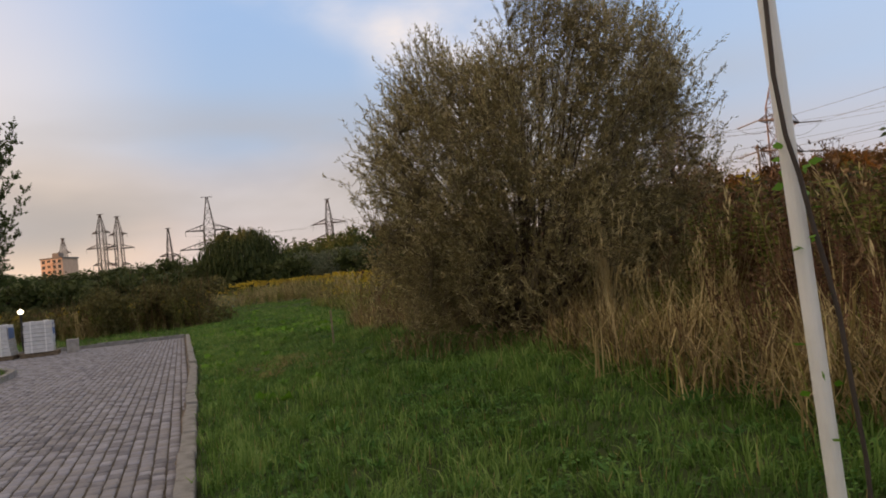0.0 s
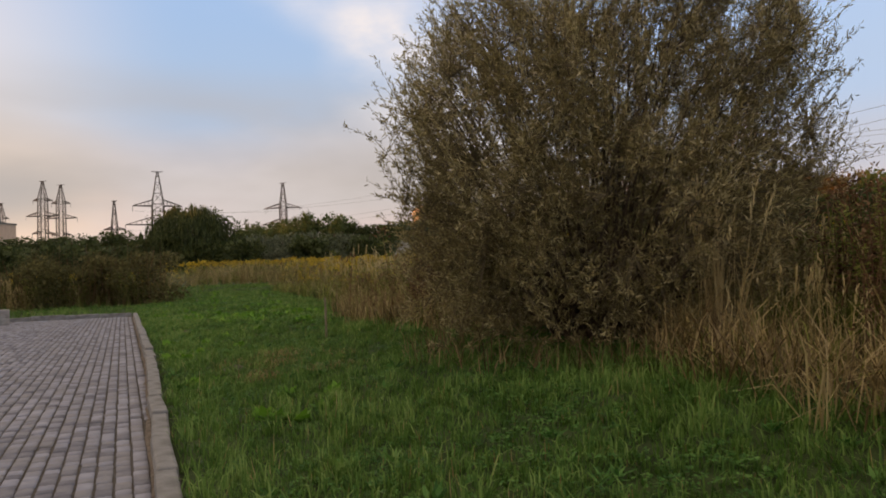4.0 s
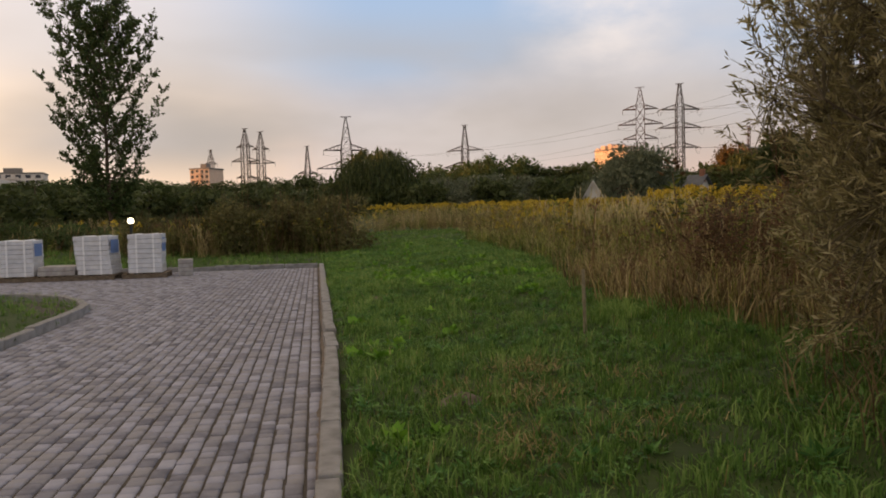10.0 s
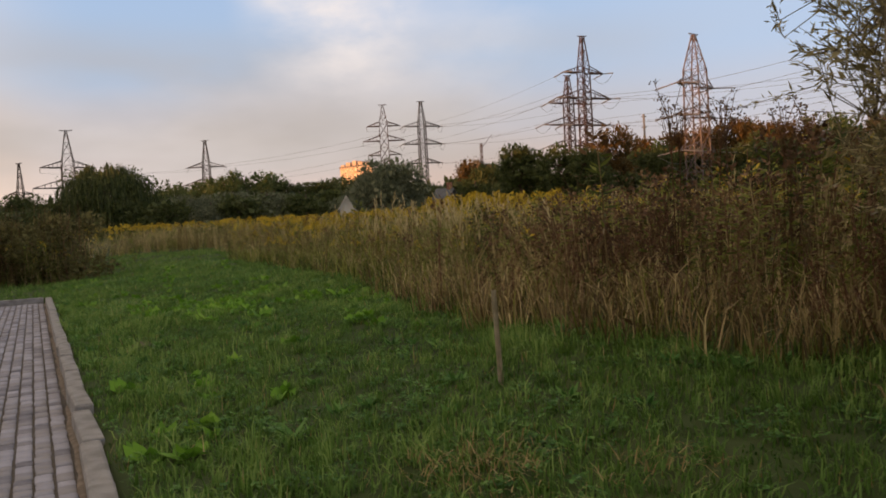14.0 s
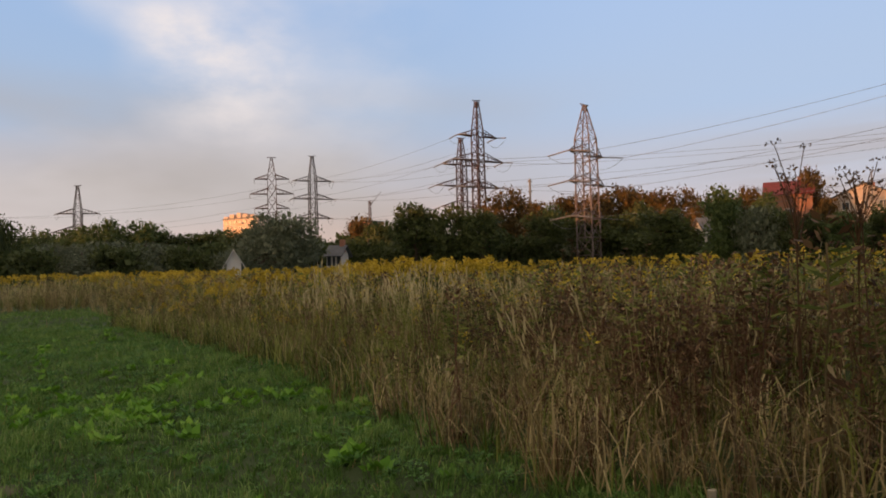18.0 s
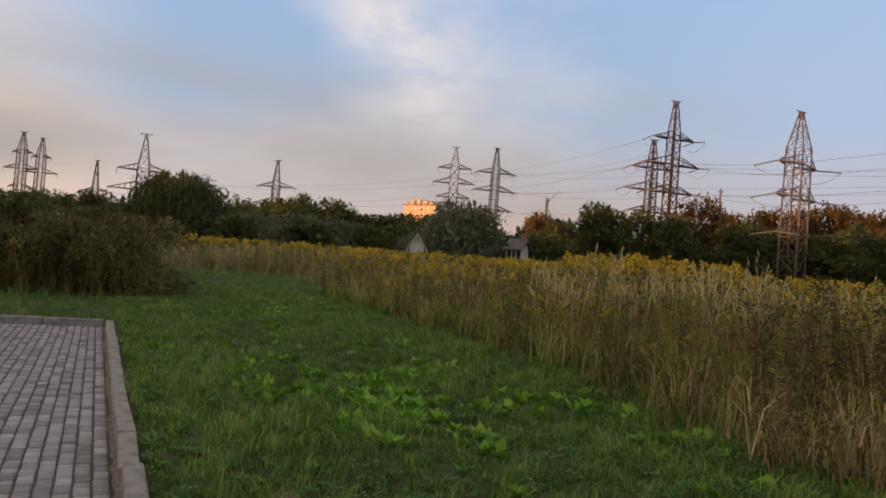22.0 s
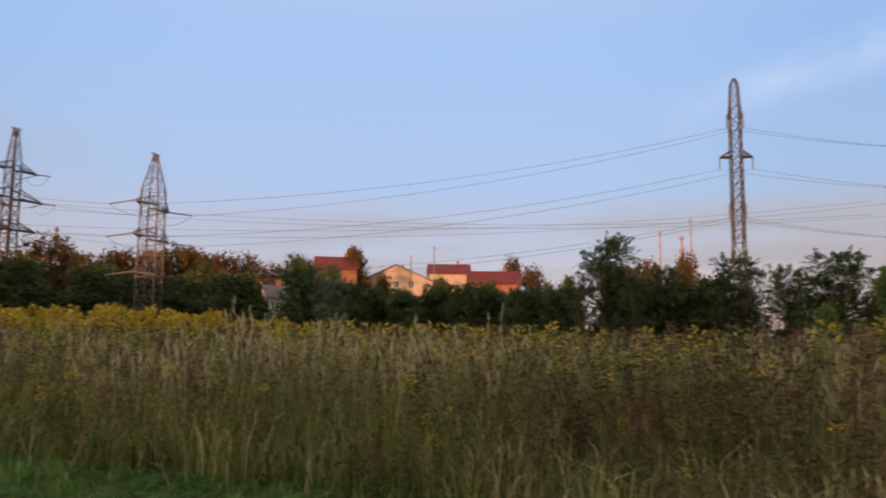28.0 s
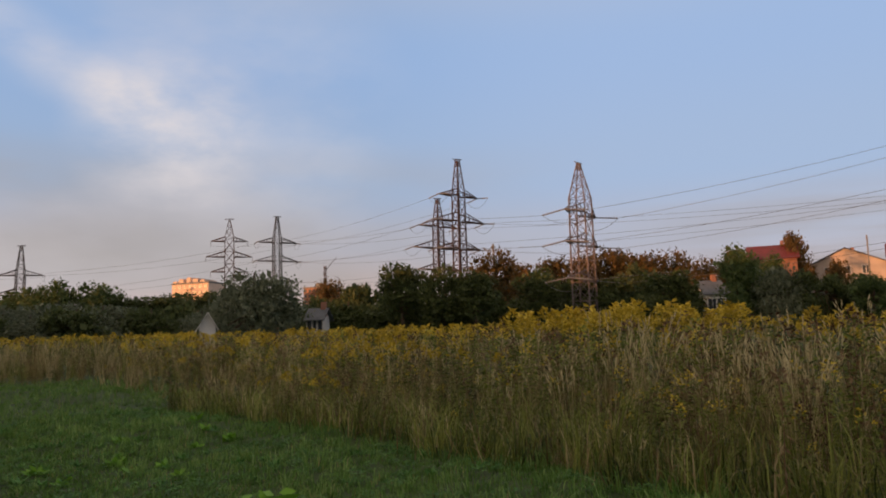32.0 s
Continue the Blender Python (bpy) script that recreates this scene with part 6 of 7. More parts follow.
meadow("edge_straw", "bent dry blades and stalks at the foot of the weeds", T_EDGE, [(2.5, 5.2, -27, -20.2, 3.5), (3, 6.5, -17, -9, 14), (3, 6.8, -9, -2, 10), (4.4, 8, -2, 8, 6), (2, 9, 8, 17, 3)], lambda x, y: np.clip(1.25 - 0.55 * (x - meadow_edge(y)), 0.1, 1) * np.clip((-6 - y) / 6, 0.3, 1), 1.12, "grass")
meadow("tall_weeds", "tall dense olive-brown weeds south of the shrub", T_DENSE, [(4.4, 8.5, -28, -18.5, 17), (8.5, 12, -27, -16, 5)], lambda x, y: np.clip((x - 4.35) / 0.5, 0.1, 1), 0.97, "plant", tall_south)
meadow("withered_weeds", "dark brown withered weeds with seed heads", T_BROWN, [(a, b, c, d, e * 0.7) for a, b, c, d, e in NEAR + [(3.3, 6.0, -15, -9.5, 7)]], brown_share, 0.95, "plant", tall_south)
meadow("withered_weeds_beyond", "dark brown withered weeds further out", T_BROWN2, [(a, b, c, d, e * 0.3) for a, b, c, d, e in MID], brown_share, 0.95, "plant")
meadow("seed_heads", "dark flat withered seed heads over the meadow", T_SEED, [(4, 9, -26, -2, 1.6), (9, 22, -26, 4, 1.0), (4, 14, -2, 10, 0.6)], lambda x, y: np.clip((noise2(x, y, 1.1, 5.0) - 0.4) * 3 * (0.35 + 0.65 * east_side(x, y)), 0.05, 1), 1.08, "plant")


# undergrowth that fills the foot of the weeds
n = 15000
uy = rng.uniform(-25, 6, n)
ux = meadow_edge(uy) + 0.12 * np.sin(uy * 5) + 0.1 * np.sin(uy * 11) + np.abs(rng.normal(0, 1.3, n)) - 0.1
ok = ((ux - 4.22) / 1.9) ** 2 + ((uy + 17.97) / 1.9) ** 2 > 1
ux, uy = ux[ok], uy[ok]
n = len(ux)
g = Growth()
cl = noise2(ux, uy, 5.0, 0.3)
g.blades(np.column_stack([ux, uy, gz(ux, uy) - 0.02]), rng.uniform(0, 6.283, n), rng.uniform(0.05, 0.8, n), rng.uniform(0.25, 0.6, n) * (0.7 + 0.6 * cl), 0.012, np.clip(cl + rng.normal(0, 0.25, n), 0, 1), np.where(rng.uniform(0, 1, n) < np.clip((uy + 13) / 6, 0.25, 0.85), 0, rng.choice([1, 1, 2], n)), 0.8)
tagged(g.link("undergrowth", [M_GREENSTEM, M_RUSTGRASS, M_STRAW]), "dense low grass at the foot of the weeds", "grass", kind="stuff")

# tall stand of goldenrod in bloom
n = 120
a, r = rng.uniform(0, 6.283, n), np.sqrt(rng.uniform(0, 1, n))
ux, uy = 12.2 + np.cos(a) * r * 2.3, 1.4 + np.sin(a) * r * 2.3
g = spread(T_GOLD, np.column_stack([ux, uy, gz(ux, uy)]), rng.uniform(0.95, 1.2, n) * (1.93 - gz(ux, uy)) / 1.42, rng.uniform(0.3, 1, n))
tagged(g.link("goldenrod_stand", MEADOW), "tall dense stand of yellow goldenrod in bloom", "wildflower", kind="stuff")


def broad_weed():
    g = Growth()
    n = 18
    a = rng.uniform(0, 6.283, n)
    w = unit(np.stack([np.cos(a), np.sin(a), rng.uniform(0.2, 1.2, n)], 1))
    g.leaves(rng.normal(0, 0.03, (n, 3)) * np.array([[1, 1, 0.3]]), w, rng.uniform(0.07, 0.15, n), 0.075, rng.uniform(0, 1, n), 0, np.array([[0, 0, 1.0]]) + rng.normal(0, 0.25, (n, 3)))
    return g.arrays()


T_BROAD = [broad_weed() for _ in range(6)]
wx, wy = [], []
for cx, cy, n, r in ((2.05, -7.6, 34, 0.42), (4.05, -9.1, 26, 0.34), (4.2, -9.7, 20, 0.3), (2.75, -6.5, 20, 0.45), (1.5, -6.9, 10, 0.4), (3.1, -8.2, 10, 0.5), (1.7, -8.7, 9, 0.4), (2.2, -8.9, 6, 0.3), (3.6, -9.6, 12, 0.4), (3.4, -7.8, 6, 0.4), (1.5, -5.4, 10, 0.6), (2.0, -6.1, 10, 0.6), (2.7, -6.4, 10, 0.7), (2.6, -4.4, 8, 0.6), (1.8, -8.4, 6, 0.3), (1.2, -3.0, 10, 0.9), (2.4, -11.0, 8, 0.8), (1.1, -12.5, 8, 0.8), (0.7, -19.0, 6, 0.6), (1.3, 2.0, 14, 1.6), (3.0, 1.0, 12, 1.3), (0.5, -14.0, 5, 0.4), (0.45, -16.8, 4, 0.2)):
    wx.append(cx + rng.normal(0, r * 0.6, n)), wy.append(cy + rng.normal(0, r * 0.6, n))
wx, wy = np.concatenate(wx), np.concatenate(wy)
ok = (wx > 0.2) & (wx < meadow_edge(wy))
wx, wy = wx[ok], wy[ok]
g = spread(T_BROAD, np.column_stack([wx, wy, gz(wx, wy)]), rng.uniform(0.6, 1.15, len(wx)), rng.uniform(0, 1, len(wx)))
tagged(g.link("broadleaf_weeds", [M_WEED]), "bright green broadleaf weeds in the lawn", "weed", kind="stuff")

# withered patches in the lawn
g = Growth()
for cx, cy, rx_, ry_, n in ((1.35, -15.6, 0.3, 0.25, 260), (1.15, -16.3, 0.25, 0.3, 240), (0.85, -17.2, 0.16, 0.42, 230), (0.75, -16.0, 0.2, 0.2, 90), (1.9, -16.1, 0.25, 0.2, 70), (1.5, -17.3, 0.3, 0.35, 100)):
    a, r = rng.uniform(0, 6.283, n), np.sqrt(rng.uniform(0, 1, n))
    bx, by = cx + np.cos(a) * r * rx_ + rng.normal(0, 0.06, n), cy + np.sin(a) * r * ry_ + rng.normal(0, 0.06, n)
    g.blades(np.column_stack([bx, by, gz(bx, by) + rng.uniform(0.02, 0.07, n)]), rng.uniform(0, 6.283, n), rng.uniform(0.5, 1.4, n), rng.uniform(0.05, 0.12, n), 0.0052, rng.uniform(0.0, 0.7, n))
tagged(g.link("dead_grass", [M_STRAW]), "patches of dead straw-coloured grass in the lawn", "grass", kind="stuff")


def molehill(x, y, r):
    """A small uneven heap of loose soil."""
    ob = tagged(new("molehill"), "small bare heap of brown soil in the lawn", "soil heap")
    rings, seg = 5, 14
    v, f = [(x, y, float(gz(x, y)) + 0.05)], []
    for i in range(1, rings + 1):
        for k in range(seg):
            a, q = 2 * math.pi * k / seg, r * i / rings * rng.uniform(0.85, 1.15)
            v.append((x + math.cos(a) * q, y + math.sin(a) * q * 0.8, float(gz(x, y)) + 0.05 * math.cos(i / rings * 1.57) + rng.normal(0, 0.006) - 0.01 * (i == rings)))
    bm = bmesh.new()
    vs = [bm.verts.new(p) for p in v]
    for k in range(seg):
        bm.faces.new((vs[0], vs[1 + k], vs[1 + (k + 1) % seg]))
        for i in range(rings - 1):
            a, b = 1 + i * seg + k, 1 + i * seg + (k + 1) % seg
            bm.faces.new((vs[a], vs[a + seg], vs[b + seg], vs[b]))
    part("soil", bm, M_DIRT, ob)


for x, y, r in ((0.77, -16.13, 0.15), (0.72, -9.75, 0.11)):
    molehill(x, y, r)


def leafy_plant(name, label, at, h, stems, leaves, size, mat, spread_=0.25):
    """An upright plant with several stems and broad leaves."""
    ob = thing(name, label, "plant", at)
    for _ in range(stems):
        g, l = Growth(), Growth()
        p = np.array([[rng.normal(0, 0.05), rng.normal(0, 0.05), 0], [rng.normal(0, spread_ * 0.5), rng.normal(0, spread_ * 0.5), h * 0.55], [rng.normal(0, spread_), rng.normal(0, spread_), h * rng.uniform(0.8, 1.0)]])
        g.tubes(p[:-1], p[1:], np.array([0.012, 0.009]) * h / 1.5, np.array([0.009, 0.004]) * h / 1.5, 0.5)
        stem = g.link("stem", [M_GREENSTEM], ob)
        t = rng.uniform(0.15, 1.02, leaves)
        b = np.stack([np.interp(t, [0, 0.57, 1], p[:, i]) for i in range(3)], 1)
        a = rng.uniform(0, 6.283, leaves)
        w = unit(np.stack([np.cos(a), np.sin(a), rng.uniform(-0.6, 0.7, leaves)], 1))
        b = b + w * rng.uniform(0, 0.12, (leaves, 1)) * min(h, 1.2) * 0.3
        l.leaves(b, w, size * rng.uniform(0.6, 1.3, leaves), size * 0.55, rng.uniform(0, 1, leaves), 0)
        tagged(l.link("leaf_spray", [mat], ob), kind="stuff")
    return ob


leafy_plant("wild_sapling", "yellow-green leafy plant standing in the lawn", (1.89, -3.95, float(gz(1.89, -3.95))), 0.55, 3, 12, 0.11, M_WEED, 0.08)
leafy_plant("young_sapling", "thin young sapling at the end of the lawn", (2.93, 11.0, float(gz(2.93, 11.0))), 0.95, 3, 14, 0.10, M_GREENSTEM, 0.15)
leafy_plant("tall_wild_plant", "tall green leafy wild plant among the weeds", (10.6, -18.7, float(gz(10.6, -18.7))), 2.75, 18, 70, 0.14, M_T_GREEN, 0.4)


def umbel(at, h):
    """A withered umbel stalk with several seed heads on thin branches."""
    ob = thing("umbel_stalk", "dark withered umbel stalk with seed heads", "plant", at, rng.uniform(0, 360), "umbel stalks in the meadow")
    g = Growth()
    g.tubes(np.array([[0, 0, 0.0]]), np.array([[0.03, 0.02, h * 0.8]]), 0.008, 0.005, 0.4)
    g.link("stem", [M_BROWN], ob)
    for a in np.arange(11) * 2.4 + rng.uniform(-0.3, 0.3, 11):
        b = np.array([[0.03, 0.02, h * 0.8 - rng.uniform(0.0, 0.3)]])
        q = rng.uniform(0.05, 0.17)
        e = b + np.array([[math.cos(a) * q, math.sin(a) * q, rng.uniform(0.14, 0.42)]])
        g = Growth()
        g.tubes(b, e, 0.004, 0.003, 0.4)
        branch = g.link("branch", [M_BROWN], ob)
        k = 11
        aa, rr = rng.uniform(0, 6.283, k), 0.05 * np.sqrt(rng.uniform(0, 1, k))
        g = Growth()
        hb = e + np.stack([np.cos(aa) * rr, np.sin(aa) * rr, 0.02 - rr * 0.2], 1)
        g.leaves(hb, unit(rng.normal(size=hb.shape)), 0.026, 0.016, rng.uniform(0, 0.8, k))
        tagged(g.link("seed_head", [M_BROWN], branch), kind="stuff")


for x, y, h in ((6.8, -19.5, 2.12), (6.4, -19.9, 2.0), (7.2, -19.3, 2.1), (6.6, -20.6, 1.85), (7.6, -19.6, 2.05), (9.3, -19.4, 2.0), (8.8, -20.2, 1.9), (4.77, -13.37, 1.98), (4.95, -13.25, 1.85), (5.2, -13.62, 1.95), (5.05, -13.6, 1.75), (5.5, -13.9, 1.92), (5.75, -14.0, 1.8), (7.0, -15.3, 1.75), (8.0, -15.6, 1.8), (5.2, -14.2, 1.65)):
    umbel((x, y, float(gz(x, y)) - 0.02), h)

def straw_fan(blades=52):
    """A thick tuft of broken dry blades leaning outwards, some folded over."""
    g = Growth()
    b = np.column_stack([rng.normal(0, 0.10, (blades, 2)), np.zeros(blades)])
    main = rng.uniform(0, 6.283)
    for fold in (0.15, 0.8, 1.9):
        k = blades // 3
        sel = slice(k * (0 if fold == 0.15 else 1 if fold == 0.8 else 2), k * (1 if fold == 0.15 else 2 if fold == 0.8 else 3))
        g.blades(b[sel], main + rng.normal(0, 1.1, k), np.abs(rng.normal(0.3, 0.35, k)), rng.uniform(0.35, 1.0, k), rng.uniform(0.008, 0.017, k), rng.uniform(0, 1, k), 2, fold)
    return g.arrays()


def pale_sheaf(blades=16):
    """A tight upright sheaf of bleached stalks with drooping plumes."""
    g = Growth()
    b = np.column_stack([rng.normal(0, 0.05, (blades, 2)), np.zeros(blades)])
    g.blades(b, rng.uniform(0, 6.283, blades), np.abs(rng.normal(0.03, 0.07, blades)), rng.uniform(0.7, 1.25, blades), rng.uniform(0.008, 0.014, blades), rng.uniform(0.6, 1, blades), 2, 0.15)
    k = 6
    top = np.column_stack([rng.normal(0, 0.07, (k, 2)), rng.uniform(1.0, 1.4, k)])
    g.tubes(np.column_stack([rng.normal(0, 0.04, (k, 2)), np.zeros(k)]), top, 0.004, 0.003, rng.uniform(0.6, 1, k), 2)
    for i in range(7):
        g.leaves(top + np.array([[0, 0, -0.04 * i]]) + rng.normal(0, 0.008, (k, 3)), unit(np.array([[0.25, -0.3, 1.0]]) + rng.normal(0, 0.2, (k, 3))), rng.uniform(0.07, 0.12, k), 0.016, rng.uniform(0.6, 1, k), 2)
    return g.arrays()


# tall bleached grass beside the shrub and along the meadow edge
T_REED = [straw_tuft(1.55, 10, 2, 5) for _ in range(6)]
T_FAN = [straw_fan() for _ in range(6)]
rx, ry, rs = [], [], []
for cx, cy, r, n, lo, hi in ((4.75, -19.75, 0.2, 3, 0.6, 0.85), (4.5, -21.2, 0.2, 2, 0.6, 0.85), (4.9, -21.6, 0.3, 2, 0.7, 0.9), (4.3, -22.6, 0.3, 1, 0.6, 0.8), (4.6, -23.2, 0.3, 1, 0.7, 0.85),
                               (4.6, -11.4, 0.4, 5, 0.3, 0.5), (4.2, -12.6, 0.4, 6, 0.3, 0.5), (7.2, -3.5, 0.5, 4, 0.6, 0.8), (8.2, -3.9, 0.6, 5, 0.65, 0.85), (6.4, -4.6, 0.5, 3, 0.5, 0.7), (7.6, -5.6, 0.6, 4, 0.6, 0.8), (9.0, -6.8, 0.7, 5, 0.6, 0.8), (8.0, -1.5, 0.5, 5, 0.7, 0.85)):
    rx.append(cx + rng.normal(0, r, n)), ry.append(cy + rng.normal(0, r, n)), rs.append(rng.uniform(lo, hi, n))
rx, ry, rs = np.concatenate(rx), np.concatenate(ry), np.concatenate(rs)
T_PLUME = [straw_tuft(1.35, 18, 0, 6) for _ in range(5)]
qx_, qy_ = [], []
for cx, cy in ((5.6, -4.6), (6.2, -5.4), (5.4, -3.4), (6.6, -6.2), (5.9, -6.8), (6.8, -4.6), (5.2, -6.0), (7.4, -7.0), (6.4, -8.0), (5.6, -8.2)):
    qx_.append(cx + rng.normal(0, 0.5, 4)), qy_.append(cy + rng.normal(0, 0.5, 4))
qx_, qy_ = np.concatenate(qx_), np.concatenate(qy_)
plumes = spread(T_PLUME, np.column_stack([qx_, qy_, gz(qx_, qy_)]), rng.uniform(0.6, 0.95, len(qx_)), rng.uniform(0.6, 1, len(qx_)), 0.16)
tagged(plumes.link("plume_grass", MEADOW), "light green grass with pale straw plumes", "grass", kind="stuff")
g = spread(T_REED, np.column_stack([rx, ry, gz(rx, ry)]), rs, rng.uniform(0.5, 1, len(rx)), 0.13)
n = 30
fy = rng.uniform(-25, -19.45, n)
fx = meadow_edge(fy) + 0.1 + np.abs(rng.normal(0, 0.45, n))
fans = spread(T_FAN, np.column_stack([fx, fy, gz(fx, fy) - 0.02]), rng.uniform(0.35, 1.0, n), rng.uniform(0.3, 1, n), 0.2)
fx, fy = np.array([4.37, 4.41, 4.34, 4.4, 3.9, 4.05, 3.75]), np.array([-19.44, -19.4, -19.5, -19.48, -21.0, -21.6, -22.3])
sheaves = spread([pale_sheaf() for _ in range(4)], np.column_stack([fx, fy, gz(fx, fy)]), np.array([1.15, 1.08, 1.0, 0.9, 0.6, 0.7, 0.55]), np.array([0.9, 0.9, 0.8, 1.0, 0.5, 0.6, 0.5]), 0.06)
tagged(sheaves.link("pale_sheaves", MEADOW), "upright sheaves of bleached grass beside the shrub", "grass", kind="stuff")
tagged(fans.link("straw_tufts", [M_STRAW, M_STRAW, M_STRAW]), "thick tufts of bleached straw at the lawn's edge", "grass", kind="stuff")
n = 14
fx, fy = 4.95 + rng.normal(0, 0.25, n), -20.05 + rng.normal(0, 0.25, n)
arch = spread(T_ARCH, np.column_stack([fx, fy, gz(fx, fy)]), rng.uniform(0.7, 0.95, n), rng.uniform(0.2, 0.8, n), 0.1)
tagged(arch.link("arching_tuft", MEADOW), "dense clump of arching green grass among the straw", "grass", kind="stuff")
tagged(g.link("bleached_grass", MEADOW), "tall bleached straw grass with pale plumes", "grass", kind="stuff")
g = Growth()
n = 800
by = rng.uniform(-24.5, -18.8, n)
bx = meadow_edge(by) - 0.08 + np.abs(rng.normal(0, 0.4, n))
g.blades(np.column_stack([bx, by, gz(bx, by) + rng.uniform(0, 0.2, n)]), rng.uniform(0, 6.283, n), rng.uniform(0.4, 1.4, n), rng.uniform(0.25, 0.6, n), 0.010, rng.uniform(0.0, 1, n), 0, 0.4)
n = 900
a, r = rng.uniform(0, 6.283, n), rng.uniform(0.75, 1.1, n)
bx, by = 4.22 + np.cos(a) * r * 1.85, -17.97 + np.sin(a) * r * 1.85
g.blades(np.column_stack([bx, by, gz(bx, by)]), rng.uniform(0, 6.283, n), rng.uniform(0.2, 1.1, n), rng.uniform(0.2, 0.5, n), 0.009, rng.uniform(0, 0.8, n), 0, 0.5)
tagged(g.link("fallen_straw", [M_RUSTGRASS]), "rusty dead grass at the foot of the shrub and weeds", "grass", kind="stuff")

# thicket beside the yard
def thicket(at, w, d, h, count, mat=M_THICKET):
    ob = thing("thicket", "dense low thicket of dark brambles and brown weeds", "shrub", at)
    c = np.column_stack([rng.uniform(-w / 2, w / 2, 26), rng.uniform(-d / 2, d / 2, 26), rng.uniform(0.1, 0.75, 26) * h])
    rad = np.stack([rng.uniform(0.5, 0.9, 26)] * 2 + [rng.uniform(0.35, 0.55, 26)], 1)
    rad[:, 2] *= h / 2.0
    g = Growth()
    crown_leaves(g, c, rad, int(count * 1.5), 0.08, 0.45)
    crown_leaves(g, c, rad * 0.8, count // 3, 0.16, 0.6)
    g.link("foliage", [mat], ob)
    t = Growth()
    n = 260
    b = np.column_stack([rng.uniform(-w / 2, w / 2, n), rng.uniform(-d / 2, d / 2, n), np.zeros(n)])
    t.tubes(b, b + np.column_stack([rng.normal(0, 0.25, (n, 2)), rng.uniform(0.4, 1.15, n) * h]), 0.008, 0.003, rng.uniform(0, 1, n))
    t.link("twig_work", [M_BROWN], ob)


thicket((-1.1, 7.6, float(gz(-1.1, 7.6))), 4.6, 3.2, 2.15, 17000)
thicket((-4.6, 9.0, float(gz(-4.6, 9.0))), 4.4, 3.0, 1.6, 10000)

for x, y, w, h in ((-8.6, 12.5, 4.8, 1.5), (-12.8, 13.0, 4.8, 1.7), (-17.0, 13.5, 5.0, 1.6)):
    thicket((x, y, float(gz(x, y))), w, 3.2, h * 0.75, 6000, M_T_GREEN)

# ---- small things by the lawn ----
bm = bmesh.new()
zb = float(gz(2.15, -14.53))
rod(bm, (2.2, -14.46, zb - 0.1), (2.2, -14.42, zb + 0.58), 0.018, 0.016, 8)
stake = part("wooden_stake", bm, M_STAKE)
tagged(stake, "thin grey wooden stake standing in the lawn", "stake")

pole = thing("white_pole", "slim white painted pole with a dark cable and vine", "pole", (1.97, -24.86, float(gz(1.97, -24.86))))
bm = bmesh.new()
rod(bm, (0.025, 0, -0.2), (-0.085, 0.03, 3.6), 0.031, 0.029, 14)
part("pole_tube", bm, M_WHITEPOLE, pole)
bm = bmesh.new()
pts = [Vector(p) for p in ((-0.135, -0.03, 3.6), (-0.10, -0.03, 2.6), (-0.085, -0.035, 1.9), (-0.088, -0.035, 1.55), (-0.07, -0.04, 1.34), (-0.035, -0.045, 1.2), (-0.005, -0.045, 1.04), (0.035, -0.045, 0.88), (0.065, -0.05, 0.7), (0.085, -0.05, 0.45), (0.12, -0.04, 0.2), (0.13, -0.03, -0.02))]
for a, b in zip(pts, pts[1:]):
    rod(bm, a, b, 0.0085, None, 8)
part("cable", bm, M_CABLE, pole, "dark twisted cable")


g = Growth()
n = 26
vz = np.concatenate([rng.normal(1.26, 0.04, 12), rng.uniform(0.2, 1.2, 14)])
va = rng.uniform(0, 6.283, n)
g.leaves(np.column_stack([np.cos(va) * 0.04, np.sin(va) * 0.04, vz]), unit(np.stack([np.cos(va), np.sin(va), rng.uniform(-0.4, 0.5, n)], 1)), rng.uniform(0.03, 0.06, n), 0.035, rng.uniform(0, 1, n))
vine = g.link("vine", [M_WEED], pole)
tagged(vine, "green vine leaves", kind="stuff")

# ---- yard things: stacked pallets and lamp ----
def pallet(ob):
    """Three bearers and six deck boards."""
    for y in (-0.42, 0, 0.42):
        part("bearer", box(bmesh.new(), -0.5, 0.5, y - 0.06, y + 0.06, 0.0, 0.09, 0.006), M_WOOD, ob)
    for i in range(6):
        x = -0.5 + i * 0.18
        part("board", box(bmesh.new(), x, x + 0.1, -0.5, 0.5, 0.092, 0.12, 0.004), M_WOOD, ob)


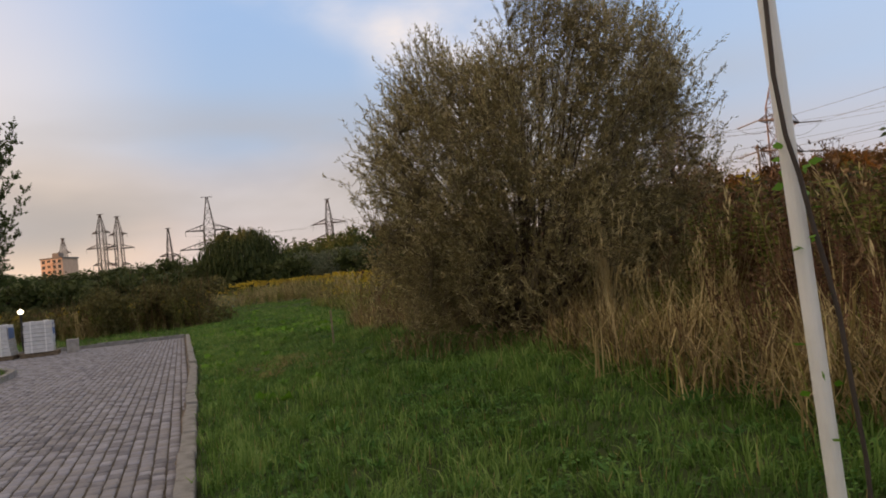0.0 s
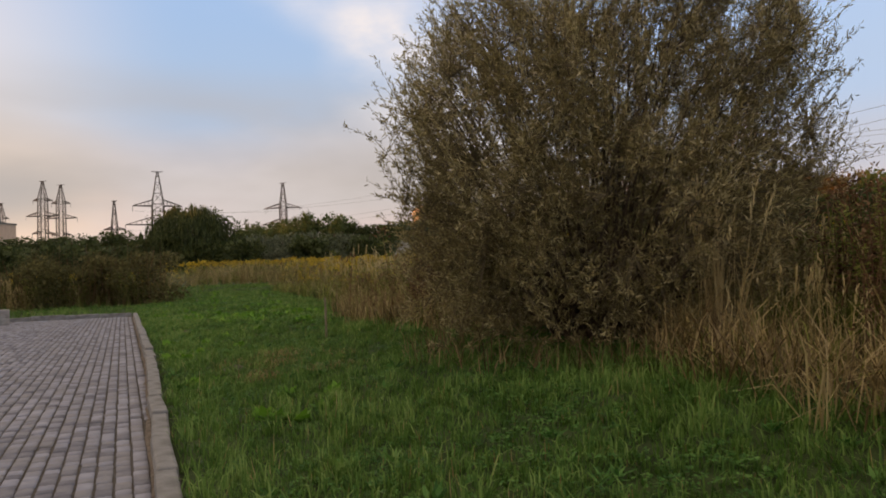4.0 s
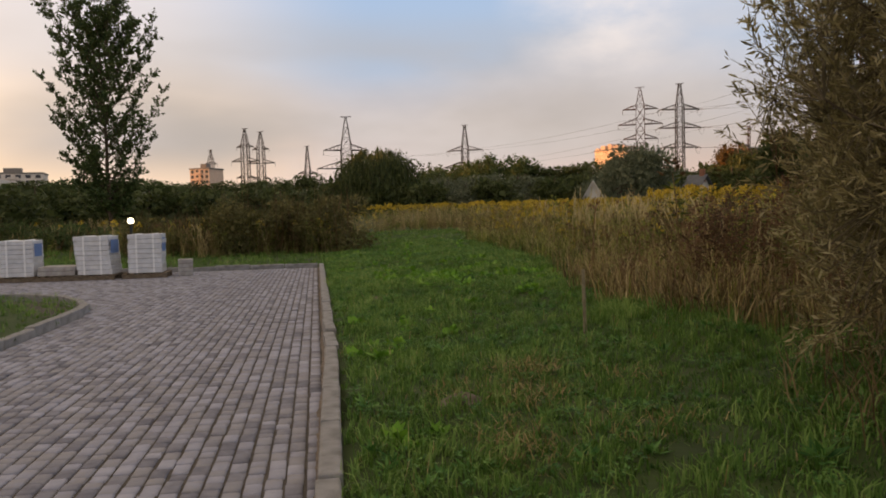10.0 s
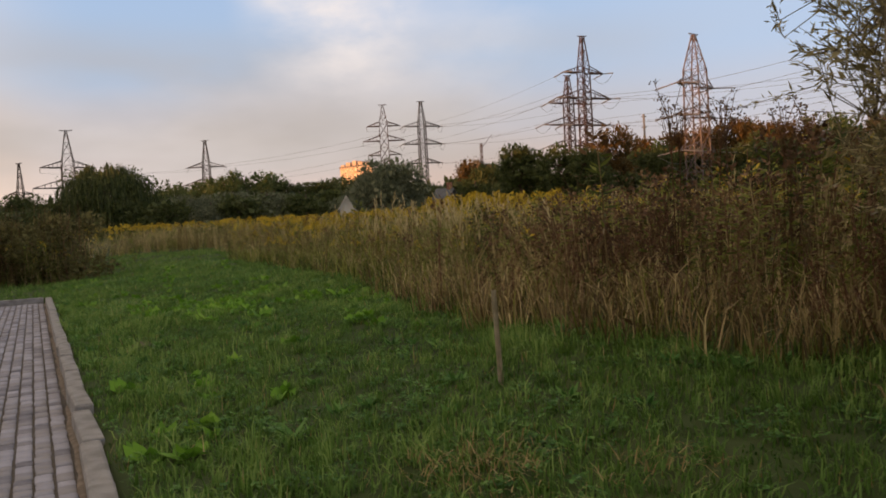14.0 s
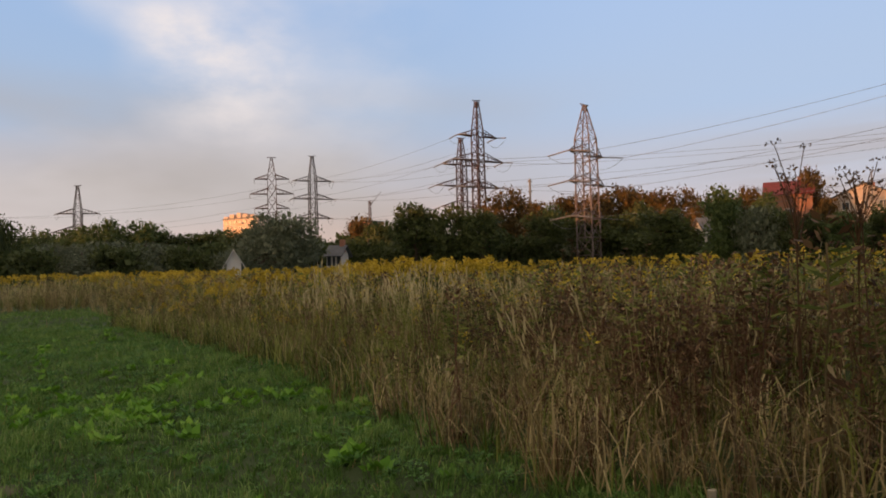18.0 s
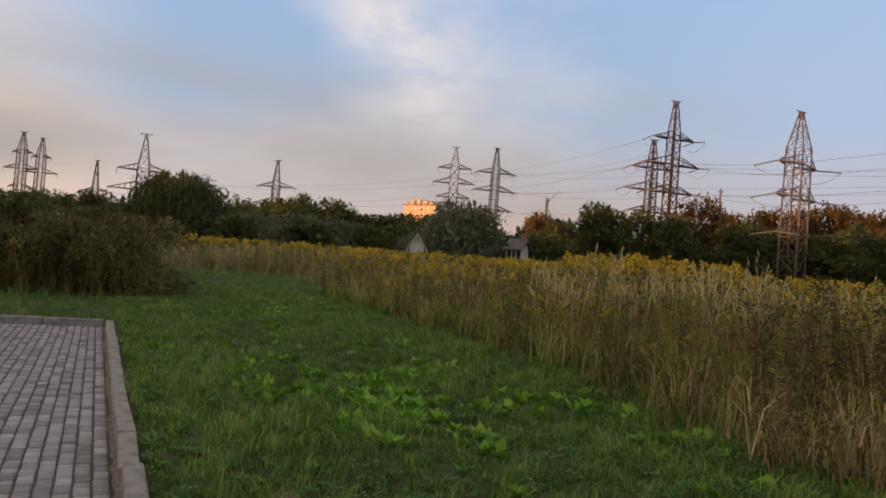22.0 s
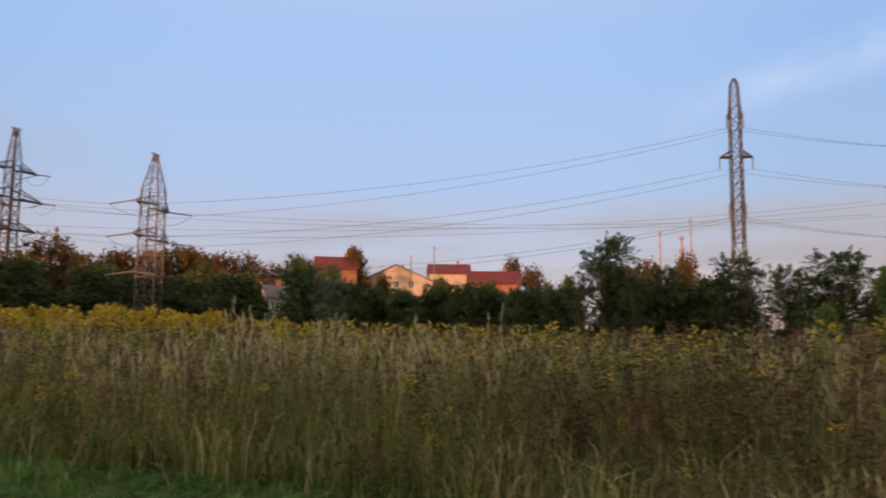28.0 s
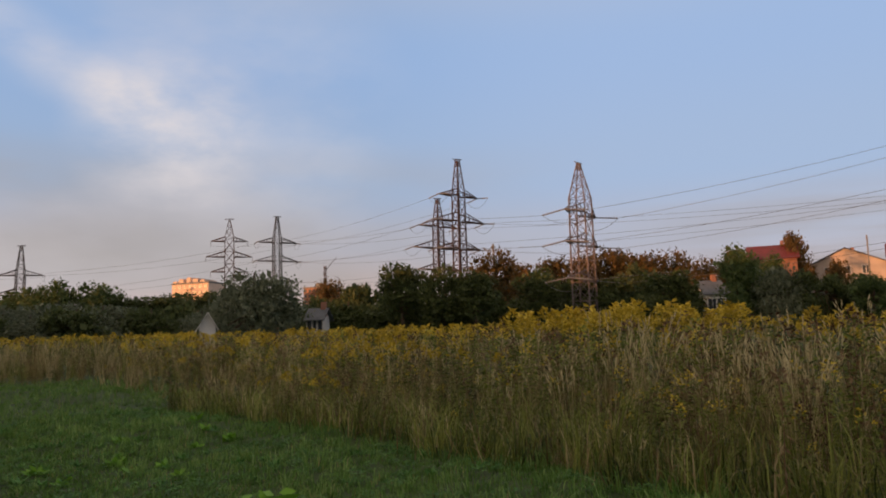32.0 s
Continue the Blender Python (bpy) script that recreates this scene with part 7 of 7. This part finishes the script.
def paver_stack(at, rz, h, wrapped, label, w=0.76, lean=0.0):
    ob = thing("pallet_stack", label, "pallet", at, rz, "pallets in the yard")
    pallet(ob)
    n = max(2, round(h / 0.11))
    for i in range(n):
        bm = bmesh.new()
        z = 0.122 + i * h / n
        d = random.gauss(0, 0.008) + (0.1 * (0.5 - i / n) * lean)
        box(bm, -w / 2 + d, w / 2 + d, -w / 2, w / 2, z, z + h / n - 0.006, 0.012)
        part("block_layer", bm, M_WRAP if wrapped else M_BLOCK, ob)
    if wrapped:
        for x in (-0.18, 0.2):
            bm = bmesh.new()
            box(bm, x - 0.02, x + 0.02, -w / 2 - 0.012, w / 2 + 0.012, 0.12, 0.124 + h + 0.008)
            part("strap", bm, M_STRAP, ob)
        bm = bmesh.new()
        box(bm, w / 2 + 0.012, w / 2 + 0.016, -0.3, 0.25, 0.12 + h * 0.55, 0.12 + h * 0.9)
        part("print", bm, M_BLUE, ob, "blue printed wrap")
    return ob


paver_stack((-4.15, -1.5, 0), 3, 0.92, True, "wrapped white stack of paving blocks on a pallet")
paver_stack((-5.25, -1.6, 0), -4, 0.9, True, "wrapped white stack of paving blocks leaning on a pallet", 0.78, 1.0)
paver_stack((-6.95, -1.6, 0), 2, 0.84, True, "wrapped white stack with blue print on a pallet")
paver_stack((-7.95, -1.6, 0), 0, 0.84, True, "wrapped white stack with blue print on a pallet")
paver_stack((-6.08, -1.6, 0), 2, 0.22, False, "low open stack of grey blocks on a pallet", 0.8)
small = thing("block_pile", "small loose pile of grey paving blocks", "blocks", (-3.3, -1.3, 0), 8)
for i in range(4):
    for j in range(2):
        bm = bmesh.new()
        box(bm, -0.17, 0.17, -0.2 + j * 0.2, -0.01 + j * 0.2, i * 0.1, i * 0.1 + 0.095, 0.008)
        part("block", bm, M_BLOCK, small)

lamp = thing("garden_lamp", "low garden lamp with a lit white globe on a black post", "lamp", (-4.95, 0.5, float(gz(-4.95, 0.5))))
bm = bmesh.new()
rod(bm, (0, 0, -0.1), (0, 0, 1.2), 0.04, 0.035, 12)
rod(bm, (0, 0, 1.2), (0, 0, 1.24), 0.07, 0.06, 12)
part("post", bm, M_BLACK, lamp)
bm = bmesh.new()
bmesh.ops.create_uvsphere(bm, u_segments=20, v_segments=12, radius=0.085, matrix=Matrix.Translation((0, 0, 1.31)))
part("globe", bm, M_GLOBE, lamp, "glowing white globe")
